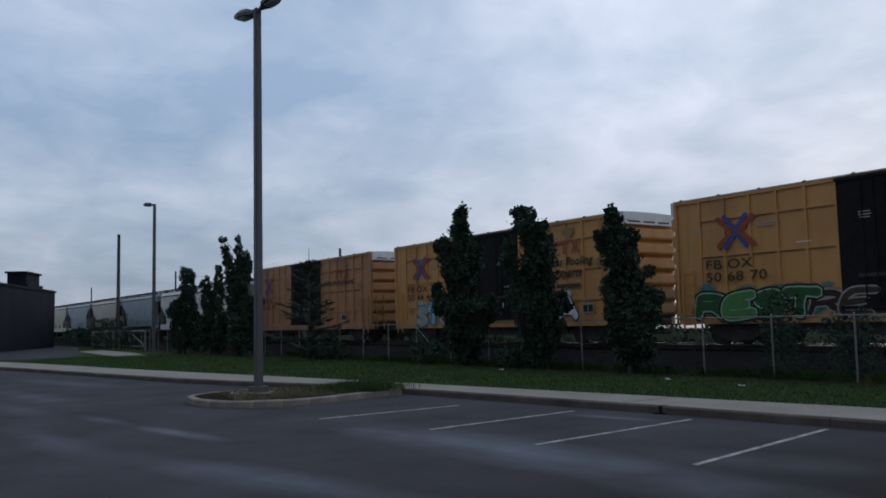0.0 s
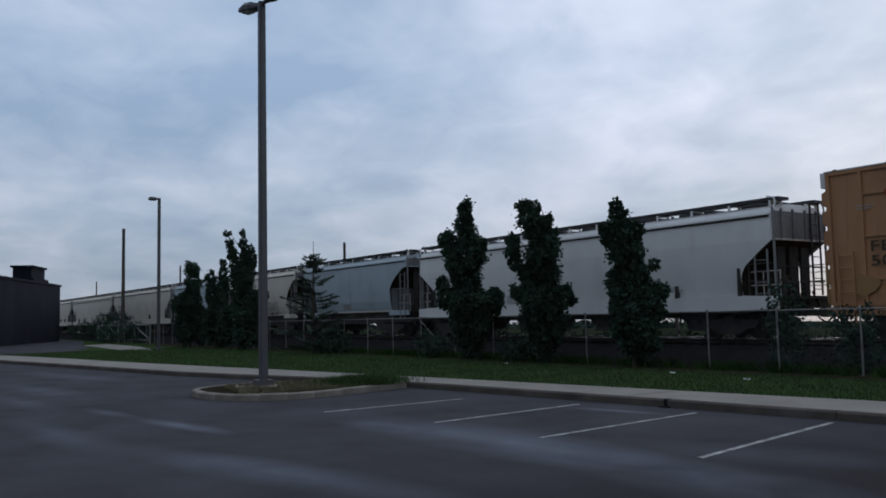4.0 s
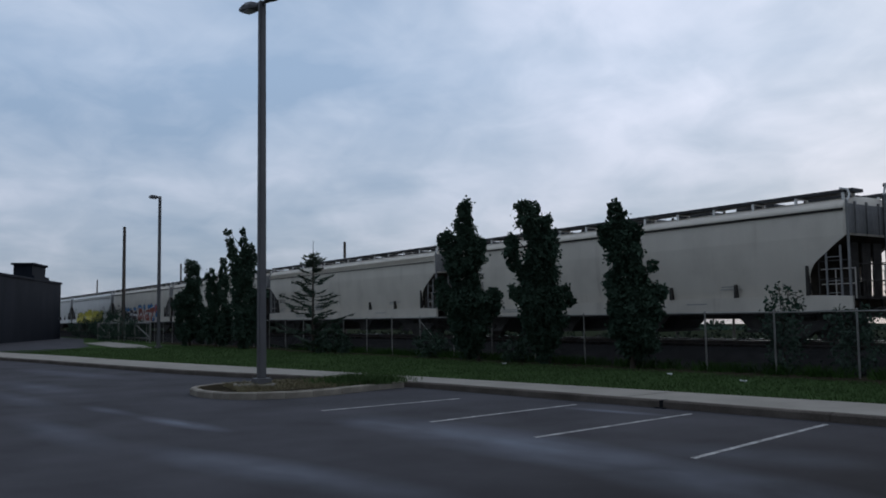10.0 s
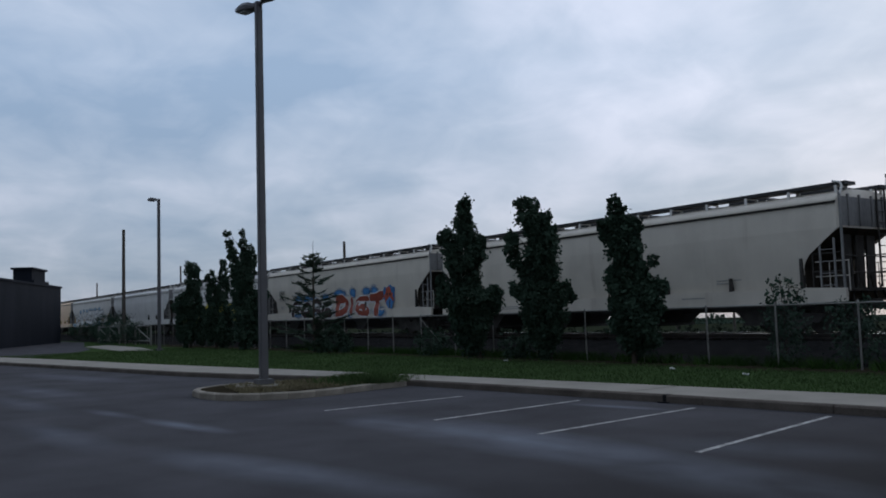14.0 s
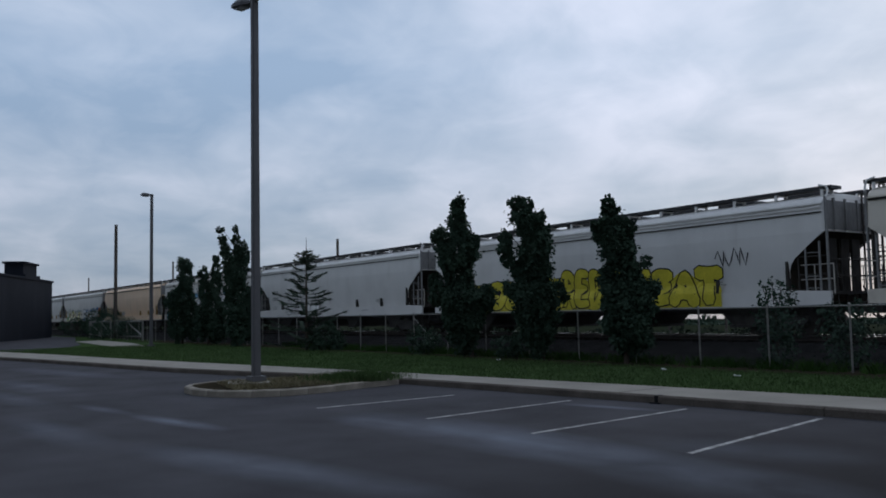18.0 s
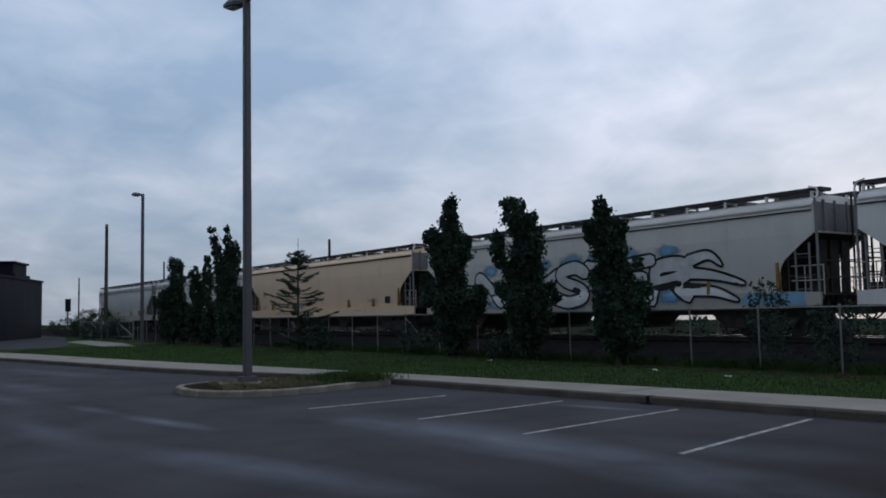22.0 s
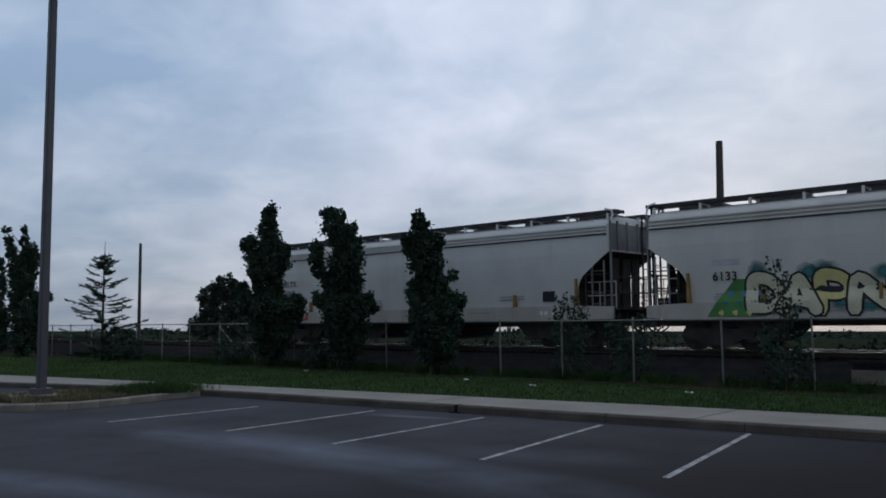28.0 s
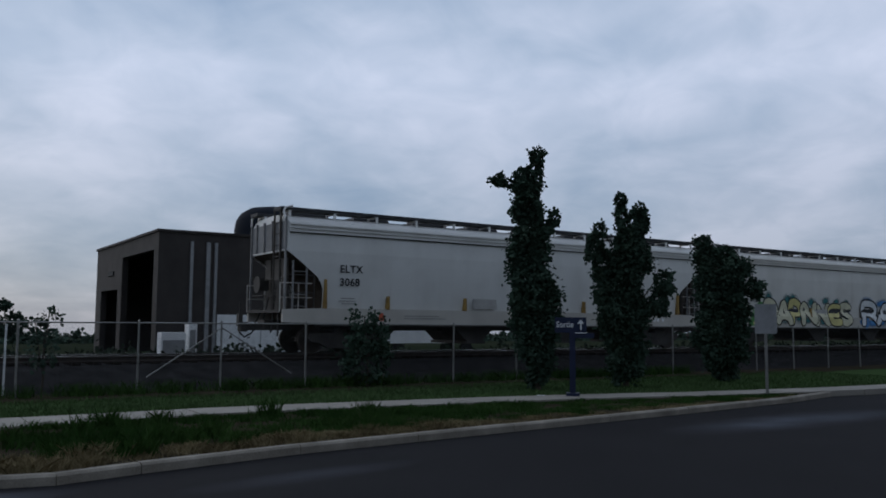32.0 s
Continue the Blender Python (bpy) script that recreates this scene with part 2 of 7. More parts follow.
M_KERB = material("kerb_concrete", (0.12, 0.102, 0.080), (0.28, 0.247, 0.20), 0.85, scale=2.4, fine=40, bump=0.3)
M_LINE = material("line_paint", (0.03, 0.03, 0.033), (0.52, 0.51, 0.49), 0.8, scale=3.4, fine=22, bump=0.2, spread=0.06, spec=0.1)
# darker kerb copy: dirt, plus the shade of the road face in its colour
M_GUTTER = material("dirty_shaded_kerb_concrete", (0.060, 0.050, 0.042), (0.135, 0.115, 0.097), 0.9, scale=1.6, fine=30, bump=0.3, spec=0.1)
M_SOIL = material("soil", (0.022, 0.018, 0.012), (0.045, 0.038, 0.026), 0.95, scale=1.5, fine=30, bump=0.5, spec=0.0)
M_LAWN = material("lawn", (0.029, 0.047, 0.018), (0.052, 0.084, 0.032), 0.95, scale=0.8, fine=25, bump=0.5, spec=0.0)
M_FIELD = material("field", (0.016, 0.022, 0.012), (0.034, 0.038, 0.024), 0.95, scale=0.02, fine=0.8, bump=0.2, spec=0.0)
M_GRASS = material("grass_blades", (0.041, 0.066, 0.024), (0.074, 0.124, 0.043), 0.8, scale=0.6, fine=6, bump=0, spec=0.06)
M_WEED = material("weed_blades", (0.016, 0.044, 0.008), (0.040, 0.080, 0.018), 0.8, scale=0.6, fine=6, bump=0, spec=0.06)
M_STRAW = material("straw_clumps", (0.05, 0.036, 0.016), (0.30, 0.24, 0.13), 0.85, scale=2.2, fine=14, bump=0, spec=0.05)
M_DRYGRASS = material("dry_grass", (0.10, 0.085, 0.045), (0.21, 0.18, 0.10), 0.85, scale=0.8, fine=6, bump=0)
M_BALLAST = material("ballast", (0.012, 0.0117, 0.0117), (0.031, 0.0297, 0.029), 0.95, scale=2.0, fine=22, bump=0.9, spec=0.0)
M_HEAD = material("worn_rail_head", (0.35, 0.34, 0.33), (0.52, 0.51, 0.50), 0.25, 0.9, scale=4, fine=40, bump=0.05)
M_RAIL = material("rusty_rail_steel", (0.022, 0.017, 0.014), (0.045, 0.034, 0.027), 0.9, 0.0, scale=4, fine=40)
M_TIE = material("creosote_timber", (0.012, 0.010, 0.009), (0.028, 0.024, 0.020), 0.95, scale=3, fine=30, spec=0.0)
M_GALV = material("galvanised_steel", (0.15, 0.145, 0.135), (0.28, 0.27, 0.25), 0.5, 0.6, scale=2, fine=40, bump=0.1)
M_WIRE = material("fence_wire", (0.05, 0.05, 0.053), (0.10, 0.10, 0.105), 0.55, 0.5, scale=3, fine=20, bump=0)
M_BRONZE = material("bronze_paint", (0.080, 0.078, 0.080), (0.102, 0.099, 0.102), 0.5, 0.1, scale=1.5, fine=12, bump=0.03)
M_LENS = material("lamp_lens", (0.25, 0.25, 0.25), (0.4, 0.4, 0.4), 0.3, scale=5, fine=30, bump=0)
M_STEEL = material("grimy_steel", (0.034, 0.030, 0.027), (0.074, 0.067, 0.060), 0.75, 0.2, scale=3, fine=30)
# grime brown, darkened further for the shade on the hopper slope sheets
M_GRIMESHADE = material("grimy_shaded_sheet", (0.045, 0.036, 0.028), (0.10, 0.08, 0.062), 0.85, scale=2, fine=25, spec=0.1)
M_SHADEGREY = material("shaded_grey_sheet", (0.085, 0.088, 0.09), (0.17, 0.175, 0.175), 0.8, scale=1.5, fine=20, stretch=(1, 1, 0.3))
M_ENDGREY = material("grimy_end_sheet", (0.11, 0.11, 0.11), (0.27, 0.262, 0.255), 0.75, scale=0.9, fine=14, stretch=(1, 1, 0.35))
M_WHEEL = material("wheel_steel", (0.03, 0.024, 0.02), (0.08, 0.065, 0.055), 0.6, 0.4, scale=5, fine=30)
M_GRATE = material("running_board_steel", (0.026, 0.026, 0.028), (0.056, 0.056, 0.059), 0.7, 0.1, scale=3, fine=40)
M_BARK = material("bark", (0.03, 0.024, 0.018), (0.075, 0.06, 0.045), 0.95, scale=4, fine=30, bump=0.8, stretch=(1, 1, 0.3))
M_LEAF = material("maple_leaves", (0.028, 0.048, 0.034), (0.045, 0.073, 0.048), 0.75, scale=0.9, fine=5, bump=0, spec=0.06)
M_NEEDLE = material("needles", (0.028, 0.042, 0.031), (0.070, 0.092, 0.066), 0.8, scale=1.2, fine=6, bump=0, spec=0.06)
M_SCRUB = material("scrub_leaves", (0.014, 0.021, 0.014), (0.034, 0.046, 0.030), 0.9, scale=0.7, fine=4, bump=0, spec=0.02)
M_WOOD = material("weathered_pole", (0.045, 0.038, 0.032), (0.10, 0.085, 0.072), 0.9, scale=3, fine=30, bump=0.5, stretch=(1, 1, 0.15))
M_BLACK = material("black_paint", (0.009, 0.009, 0.010), (0.020, 0.020, 0.021), 0.7, scale=2, fine=30, bump=0.1, spec=0.1)
M_WHITE = material("white_paint", (0.58, 0.58, 0.57), (0.74, 0.74, 0.73), 0.6, scale=2, fine=20, bump=0.1)
M_STAKE = material("ochre_stake", (0.20, 0.12, 0.04), (0.38, 0.24, 0.07), 0.7, scale=3, fine=20)


# ---------------------------------------------------------------- mesh helpers
def box(bm, x0, x1, y0, y1, z0, z1, m=None):
    v = [bm.verts.new((x, y, z)) for z in (z0, z1) for y in (y0, y1) for x in (x0, x1)]
    if m is not None:
        for p in v:
            p.co = m @ p.co
    for q in ((0, 2, 3, 1), (4, 5, 7, 6), (0, 1, 5, 4), (2, 6, 7, 3), (0, 4, 6, 2), (1, 3, 7, 5)):
        bm.faces.new([v[i] for i in q])


def rod(bm, a, b, r, seg=8, r2=None):
    a, b = Vector(a), Vector(b)
    q = (b - a).to_track_quat("Z", "Y")
    rings = []
    for p, rr in ((a, r), (b, r if r2 is None else r2)):
        rings.append([bm.verts.new(p + q @ Vector((rr * math.cos(2 * math.pi * i / seg), rr * math.sin(2 * math.pi * i / seg), 0))) for i in range(seg)])
    for i in range(seg):
        j = (i + 1) % seg
        bm.faces.new((rings[0][i], rings[0][j], rings[1][j], rings[1][i]))
    bm.faces.new(rings[0][::-1])
    bm.faces.new(rings[1])


def prism(bm, pts, y0, y1):
    """A polygon in x and z, drawn out from y0 to y1."""
    a = [bm.verts.new((x, y0, z)) for x, z in pts]
    b = [bm.verts.new((x, y1, z)) for x, z in pts]
    n = len(pts)
    bm.faces.new(a)
    bm.faces.new(b[::-1])
    for i in range(n):
        j = (i + 1) % n
        bm.faces.new((a[j], a[i], b[i], b[j]))


def slab(bm, pts, z0, z1):
    """A polygon in plan, drawn up from z0 to z1."""
    a = [bm.verts.new((x, y, z0)) for x, y in pts]
    b = [bm.verts.new((x, y, z1)) for x, y in pts]
    n = len(pts)
    bm.faces.new(a[::-1])
    bm.faces.new(b)
    for i in range(n):
        j = (i + 1) % n
        bm.faces.new((a[i], a[j], b[j], b[i]))


def mesh_of(name, bm, mat, smooth=False):
    bmesh.ops.recalc_face_normals(bm, faces=bm.faces)
    me = bpy.data.meshes.new(name)
    bm.to_mesh(me)
    bm.free()
    me.materials.append(mat)
    if smooth:
        me.shade_smooth()
    return me


def part(name, bm, mat, parent, label="", m=None, smooth=False):
    ob = new(name, mesh_of(name, bm, mat, smooth))
    ob.parent = parent
    if m is not None:
        ob.matrix_local = m
    if label:
        tagged(ob, label)
    return ob


def again(ob, m, parent=None):
    """The same part once more, on the same mesh."""
    c = new(ob.name.split(".")[0], ob.data)
    c.parent = parent or ob.parent
    c.matrix_local = m
    if "label" in ob:
        c["label"] = ob["label"]
    return c


def thing(name, label, category, at, group="", kind=""):
    ob = new(name)
    ob.matrix_world = at
    return tagged(ob, label, category, group, kind)


def structure(name, bm, mat, label, category=""):
    ob = new(name, mesh_of(name, bm, mat))
    return tagged(ob, label, category, kind="structure")


def text_mesh(text, size, bold, slant=0.0):
    cu = bpy.data.curves.new("text", "FONT")
    cu.body, cu.size, cu.extrude, cu.offset = text, size, 0.001, bold
    cu.shear = slant
    cu.space_character = 1.08
    tmp = bpy.data.objects.new("text", cu)
    me = bpy.data.meshes.new_from_object(tmp)
    bpy.data.objects.remove(tmp)
    bpy.data.curves.remove(cu)
    return me


def lettering(text, size, mat, parent, x, y, z, name="lettering", bold=0.012, wide=1.0, slant=0.0):
    """Words in the built-in font, each a part of its own."""
    words = text.split(" ")
    for k, word in enumerate(words):
        me = text_mesh(word, size, bold, slant)
        shift = 0.0
        if k:
            full = text_mesh(" ".join(words[:k + 1]), size, bold, slant)
            shift = max(v.co.x for v in full.vertices) - max(v.co.x for v in me.vertices)
            bpy.data.meshes.remove(full)
        me.materials.clear()
        me.materials.append(mat)
        ob = new(name, me)
        ob.parent = parent
        ob.matrix_local = pose(x + shift * wide, y, z, 90, 0, 0) @ Matrix.Diagonal((wide, 1, 1, 1))


# ---------------------------------------------------------------- ground, kerbs and pavement
SLOPE = 0.105


def kerb_y(x):
    return 14.15 + SLOPE * x


bm = bmesh.new()
steps = [-2500, -1200, -600, -300, -150, -60, 0, 29, 34, 60, 110, 200, 400, 800, 1500, 2500]
lines = [[bm.verts.new((x, y, -0.03 - 0.015 * max(0, y - 31))) for y in steps] for x in (-2500, -1200, -600, -300, -150, -60, 0, 60, 150, 300, 600, 1200, 2500)]
for a, b in zip(lines, lines[1:]):
    for i in range(len(steps) - 1):
        bm.faces.new((a[i], b[i], b[i + 1], a[i + 1]))
structure("ground", bm, M_FIELD, "dull green open ground falling away to the horizon", "ground")

bm = bmesh.new()
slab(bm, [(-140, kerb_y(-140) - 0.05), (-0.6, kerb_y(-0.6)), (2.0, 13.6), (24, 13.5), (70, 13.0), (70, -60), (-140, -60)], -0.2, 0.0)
structure("parking_lot", bm, M_ASPHALT, "dark grey asphalt parking lot with pale stains, sheen in their colour", "parking lot")

PAVE_BACK = [(-120, -3.5), (-57.2, 7.4), (-48.5, 8.9), (-40.5, 9.95), (-35, 10.8), (-31.2, 11.5), (-25, 12.7), (-16, 14.05), (-8, 15.3), (-0.8, 16.15), (3.7, 16.6), (7.3, 16.45), (10, 16.2), (14.4, 15.5), (18, 14.6), (23.4, 13.8), (60, 12.5)]
PAVE_FRONT = [(60, 11.6), (24, 12.7), (18.2, 13.5), (14.5, 14.4), (9.5, 15.1), (5.5, 15.4), (2.2, 15.1), (-0.6, 14.25), (-20.2, 12.19), (-27.4, 10.1), (-30.5, 9.35), (-35.3, 8.6), (-41.6, 7.6), (-48.4, 6.4), (-120, -6.5)]


def along(path, x):
    return float(np.interp(x, [p[0] for p in path], [p[1] for p in path]))


# pavement in slabs between joints
pave = structure("pavement", (lambda b: (box(b, -1, 1, 0, 0.1, -0.3, -0.25), b)[1])(bmesh.new()), M_CONCRETE, "pale concrete pavement slabs with a raised kerb", "pavement")
PAVE_EDGE = PAVE_FRONT[::-1]
x = -100.0
while x < 55:
    w = 2.9
    bm = bmesh.new()
    slab(bm, [(x, along(PAVE_EDGE, x)), (x + w, along(PAVE_EDGE, x + w)), (x + w, along(PAVE_BACK, x + w)), (x, along(PAVE_BACK, x))], -0.1, 0.15 + random.uniform(-0.004, 0.004))
    part("slab", bm, M_CONCRETE, pave)
    x += w + 0.025


def kerb_line(name, pts, label, width=0.16, top=0.15, mat=M_KERB):
    """Kerb stones along a line in plan, the road on the line's right hand."""
    kerb = structure(name, (lambda b: (box(b, pts[0][0], pts[0][0] + 0.1, pts[0][1], pts[0][1] + 0.1, -0.3, -0.2), b)[1])(bmesh.new()), mat, label, "kerb")
    for (ax, ay), (bx, by) in zip(pts, pts[1:]):
        length = math.hypot(bx - ax, by - ay)
        count = max(1, round(length / 2.4))
        for i in range(count):
            bm = bmesh.new()
            u0, u1 = length * i / count, length * (i + 1) / count - 0.012
            prof = [(0.0, -0.12), (0.0, top - 0.03), (0.03, top), (width, top), (width, -0.12)]
            a = [bm.verts.new((u0, p, z)) for p, z in prof]
            b = [bm.verts.new((u1, p, z)) for p, z in prof]
            bm.faces.new(a)
            bm.faces.new(b[::-1])
            for k in range(5):
                j = (k + 1) % 5
                bm.faces.new((a[k], b[k], b[j], a[j]))
            part("kerb_stone", bm, mat, kerb, m=Matrix.Translation((ax, ay, random.uniform(-0.004, 0.004))) @ pose(0, 0, 0, 0, 0, math.degrees(math.atan2(by - ay, bx - ax))))
    return kerb


kerb_line("kerb_lot", [(-112, -5.22), (-48.4, 6.24), (-41.6, 7.44), (-35.3, 8.44), (-30.5, 9.19), (-27.4, 9.94), (-20.2, kerb_y(-20.2)), (-0.6, kerb_y(-0.6))], "worn and dirt-brown concrete kerb along the parking bays, shade of its face in the colour", mat=M_GUTTER)

ISLAND = [(-0.6, 14.08), (-0.25, 12.6), (0.08, 11.38), (0.5, 10.72), (1.2, 10.34), (2.0, 10.18), (3.0, 10.45), (5.3, 10.92), (9.5, 11.38), (14.6, 11.92), (19.0, 12.45), (21.5, 13.0)]
kerb_line("kerb_island", ISLAND, "curved concrete kerb of a grassed island", top=0.13)
bm = bmesh.new()
slab(bm, [(x + 0.1, y + 0.1) for x, y in ISLAND] + [(18.0, 13.55), (14.4, 14.5), (9.5, 15.2), (5.5, 15.5), (2.2, 15.2), (-0.3, 14.35)], -0.1, 0.115)
structure("island_soil", bm, M_SOIL, "raised soil bed overgrown with grass and weeds", "planting bed")

# small lamp island at the head of the bays
TIP = [(-21.2, 11.8), (-22.0, 10.2), (-22.4, 8.9), (-22.3, 7.9), (-21.9, 7.3), (-21.3, 6.98), (-20.4, 6.88), (-19.7, 7.0), (-19.2, 7.22), (-18.7, 7.7), (-18.42, 8.3), (-18.41, 9.0), (-18.55, 9.85), (-18.84, 10.8), (-19.1, 12.0)]
kerb_line("kerb_lamp_island", TIP, "rounded concrete kerb round the lamp island", top=0.162)
bm = bmesh.new()
slab(bm, [(-20.4 + (x + 20.4) * 0.93, 9.4 + (y - 9.4) * 0.95) for x, y in TIP], -0.1, 0.145)
structure("lamp_island_soil", bm, M_SOIL, "low bed of dry soil and sparse grass", "planting bed")

# lawn between the pavement and the fence, then the ballast bank
bm = bmesh.new()
slab(bm, [(-120, -3.5)] + PAVE_BACK[1:-1] + [(60, 12.5), (60, 21.6), (-120, 21.6)], -0.1, 0.12)
structure("lawn", bm, M_LAWN, "dark green mown lawn along the fence", "lawn")
# darker strip over the back of the lawn, wavy front edge
bm = bmesh.new()
back = [(x, 19.35 + 0.25 * math.sin(0.37 * x) + 0.2 * math.sin(1.13 * x + 2)) for x in range(-70, 60, 2)]
slab(bm, back + [(58, 21.55), (-70, 21.55)], -0.05, 0.132)
structure("verge", bm, M_SOIL, "dark strip of ground along the fence foot", "soil")
bm = bmesh.new()
prof = [(21.3, 0.02), (22.3, 0.25), (23.4, 0.55), (24.0, 0.68), (27.0, 0.68), (27.8, 0.5), (29.0, 0.12), (29.6, -0.02)]
bands = [[bm.verts.new((x, y, z + (random.uniform(-0.03, 0.03) if 21.4 < y < 29 else 0))) for y, z in prof] for x in range(-400, 421, 4)]
for a, b in zip(bands, bands[1:]):
    for i in range(len(prof) - 1):
        bm.faces.new((a[i], b[i], b[i + 1], a[i + 1]))
structure("ballast_bank", bm, M_BALLAST, "dark crushed stone ballast under the track", "ballast")

bm = bmesh.new()
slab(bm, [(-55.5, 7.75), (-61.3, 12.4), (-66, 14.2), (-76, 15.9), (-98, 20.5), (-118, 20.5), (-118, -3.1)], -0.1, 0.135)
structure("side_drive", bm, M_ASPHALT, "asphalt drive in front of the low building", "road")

# painted bay lines
FAR = [(-15.6, 11.24), (-12.86, 12.22), (-10.24, 12.62), (-7.84, 13.0), (-5.36, 13.42), (-2.98, 13.88)]
NEAR = [(-15.5, 7.75), (-12.5, 8.38), (-9.85, 8.5), (-7.13, 8.78), (-4.62, 9.12), (-2.13, 9.66)]
for (fx, fy), (nx, ny) in zip(FAR, NEAR):
    length = math.hypot(fx - nx, fy - ny)
    bm = bmesh.new()
    box(bm, 0, length, -0.043, 0.043, -0.02, 0.005)
    ob = structure("bay_line", bm, M_LINE, "faded white parking bay line on asphalt", "road marking")
    ob.matrix_world = Matrix.Translation((nx, ny, 0)) @ pose(0, 0, 0, 0, 0, math.degrees(math.atan2(fy - ny, fx - nx)))


# ---------------------------------------------------------------- track
RAIL_Z, TRACK_Y = 0.9, 25.5
for side in (-0.75, 0.75):
    bm = bmesh.new()
    prof = [(-0.07, 0.0), (-0.07, 0.02), (-0.012, 0.04), (-0.012, 0.11), (-0.036, 0.12), (-0.036, 0.155), (0.036, 0.155), (0.036, 0.12), (0.012, 0.11), (0.012, 0.04), (0.07, 0.02), (0.07, 0.0)]
    a = [bm.verts.new((-400, y, z)) for y, z in prof]
    b = [bm.verts.new((420, y, z)) for y, z in prof]
    for i in range(12):
        j = (i + 1) % 12
        bm.faces.new((a[i], a[j], b[j], b[i]))
    ob = structure("rail", bm, M_RAIL, "worn steel running rail on timber sleepers", "rail")
    ob.location = (0, TRACK_Y + side, RAIL_Z - 0.165)
    bm = bmesh.new()
    box(bm, -400, 420, -0.034, 0.034, -0.0095, -0.001)
    head = part("rail_head", bm, M_HEAD, ob, "worn shining running surface", m=pose(0, 0, 0.165))
bm = bmesh.new()
x = -110.0
while x < 80:
    box(bm, x, x + 0.22, TRACK_Y - 1.3, TRACK_Y + 1.3, 0.6, RAIL_Z - 0.15 + random.uniform(-0.01, 0.01))
    x += 0.53
ties = structure("sleepers", bm, M_TIE, "dark timber sleepers bedded in ballast", "sleepers")
ties["kind"] = "stuff"
# ---------------------------------------------------------------- rolling stock
SPEED = 10.871
TRAIN = []


def truck(parent, x):
    """A two-axle railway truck: side frames, bolster and four wheels on two axles."""
    bm = bmesh.new()
    for y in (-1.08, 1.08):
        prism(bm, [(-1.15, 0.5), (-1.1, 0.62), (-0.45, 0.66), (0.45, 0.66), (1.1, 0.62), (1.15, 0.5), (1.0, 0.36), (0.75, 0.34), (0.42, 0.16), (-0.42, 0.16), (-0.75, 0.34), (-1.0, 0.36)], y - 0.09, y + 0.09)
    box(bm, -0.22, 0.22, -1.15, 1.15, 0.5, 0.78)
    tr = part("truck", bm, M_STEEL, parent, "grimy cast steel truck", m=pose(x, 0, 0))
    for ax in (-0.88, 0.88):
        bm = bmesh.new()
        rod(bm, (0, -0.98, 0), (0, 0.98, 0), 0.075, 8)
        part("axle", bm, M_WHEEL, tr, m=pose(ax, 0, 0.43))
        for y in (-0.75, 0.75):
            s = 1 if y > 0 else -1
            bm = bmesh.new()
            rod(bm, (0, -0.065 * s, 0), (0, 0.065 * s, 0), 0.43, 24)
            rod(bm, (0, -0.095 * s, 0), (0, -0.065 * s, 0), 0.455, 24)
            rod(bm, (0, 0.065 * s, 0), (0, 0.1 * s, 0), 0.14, 12)
            part("wheel", bm, M_WHEEL, tr, m=pose(ax, y, 0.43))
    return tr


def coupler(parent, x, s):
    bm = bmesh.new()
    box(bm, min(x, x + 0.62 * s), max(x, x + 0.62 * s), -0.09, 0.09, 0.72, 0.94)
    box(bm, min(x + 0.5 * s, x + 0.72 * s), max(x + 0.5 * s, x + 0.72 * s), -0.17, 0.14, 0.68, 0.98)
    part("coupler", bm, M_STEEL, parent)


def ladder(parent, x, y, z0, z1, width, mat, across=False, name="ladder"):
    bm = bmesh.new()
    for s in (-width / 2, width / 2):
        p = (0, s) if across else (s, 0)
        box(bm, x + p[0] - 0.025, x + p[0] + 0.025, y + p[1] - 0.025, y + p[1] + 0.025, z0, z1)
    z = z0 + 0.2
    while z < z1 - 0.1:
        a, b = ((x, y - width / 2, z), (x, y + width / 2, z)) if across else ((x - width / 2, y, z), (x + width / 2, y, z))
        rod(bm, a, b, 0.016, 6)
        z += 0.36
    return part(name, bm, mat, parent)


def hopper_body(half, rows, ch=0.07):
    """Stacked chamfered rectangles: each row is height, end cut and half width."""
    bm = bmesh.new()
    rings = []
    for z, cut, hy in rows:
        hx = half - cut
        pts = [(-hx + ch, -hy), (hx - ch, -hy), (hx, -hy + ch), (hx, hy - ch), (hx - ch, hy), (-hx + ch, hy), (-hx, hy - ch), (-hx, -hy + ch)]
        rings.append([bm.verts.new((x, y, z)) for x, y in pts])
    for a, b in zip(rings, rings[1:]):
        for i in range(8):
            j = (i + 1) % 8
            bm.faces.new((a[i], a[j], b[j], b[i]))
    bm.faces.new(rings[0][::-1])
    bm.faces.new(rings[-1])
    return bm


def moving(car, s):
    """A car's place along the track at the start; it rolls on at one speed."""
    TRAIN.append((car, s))


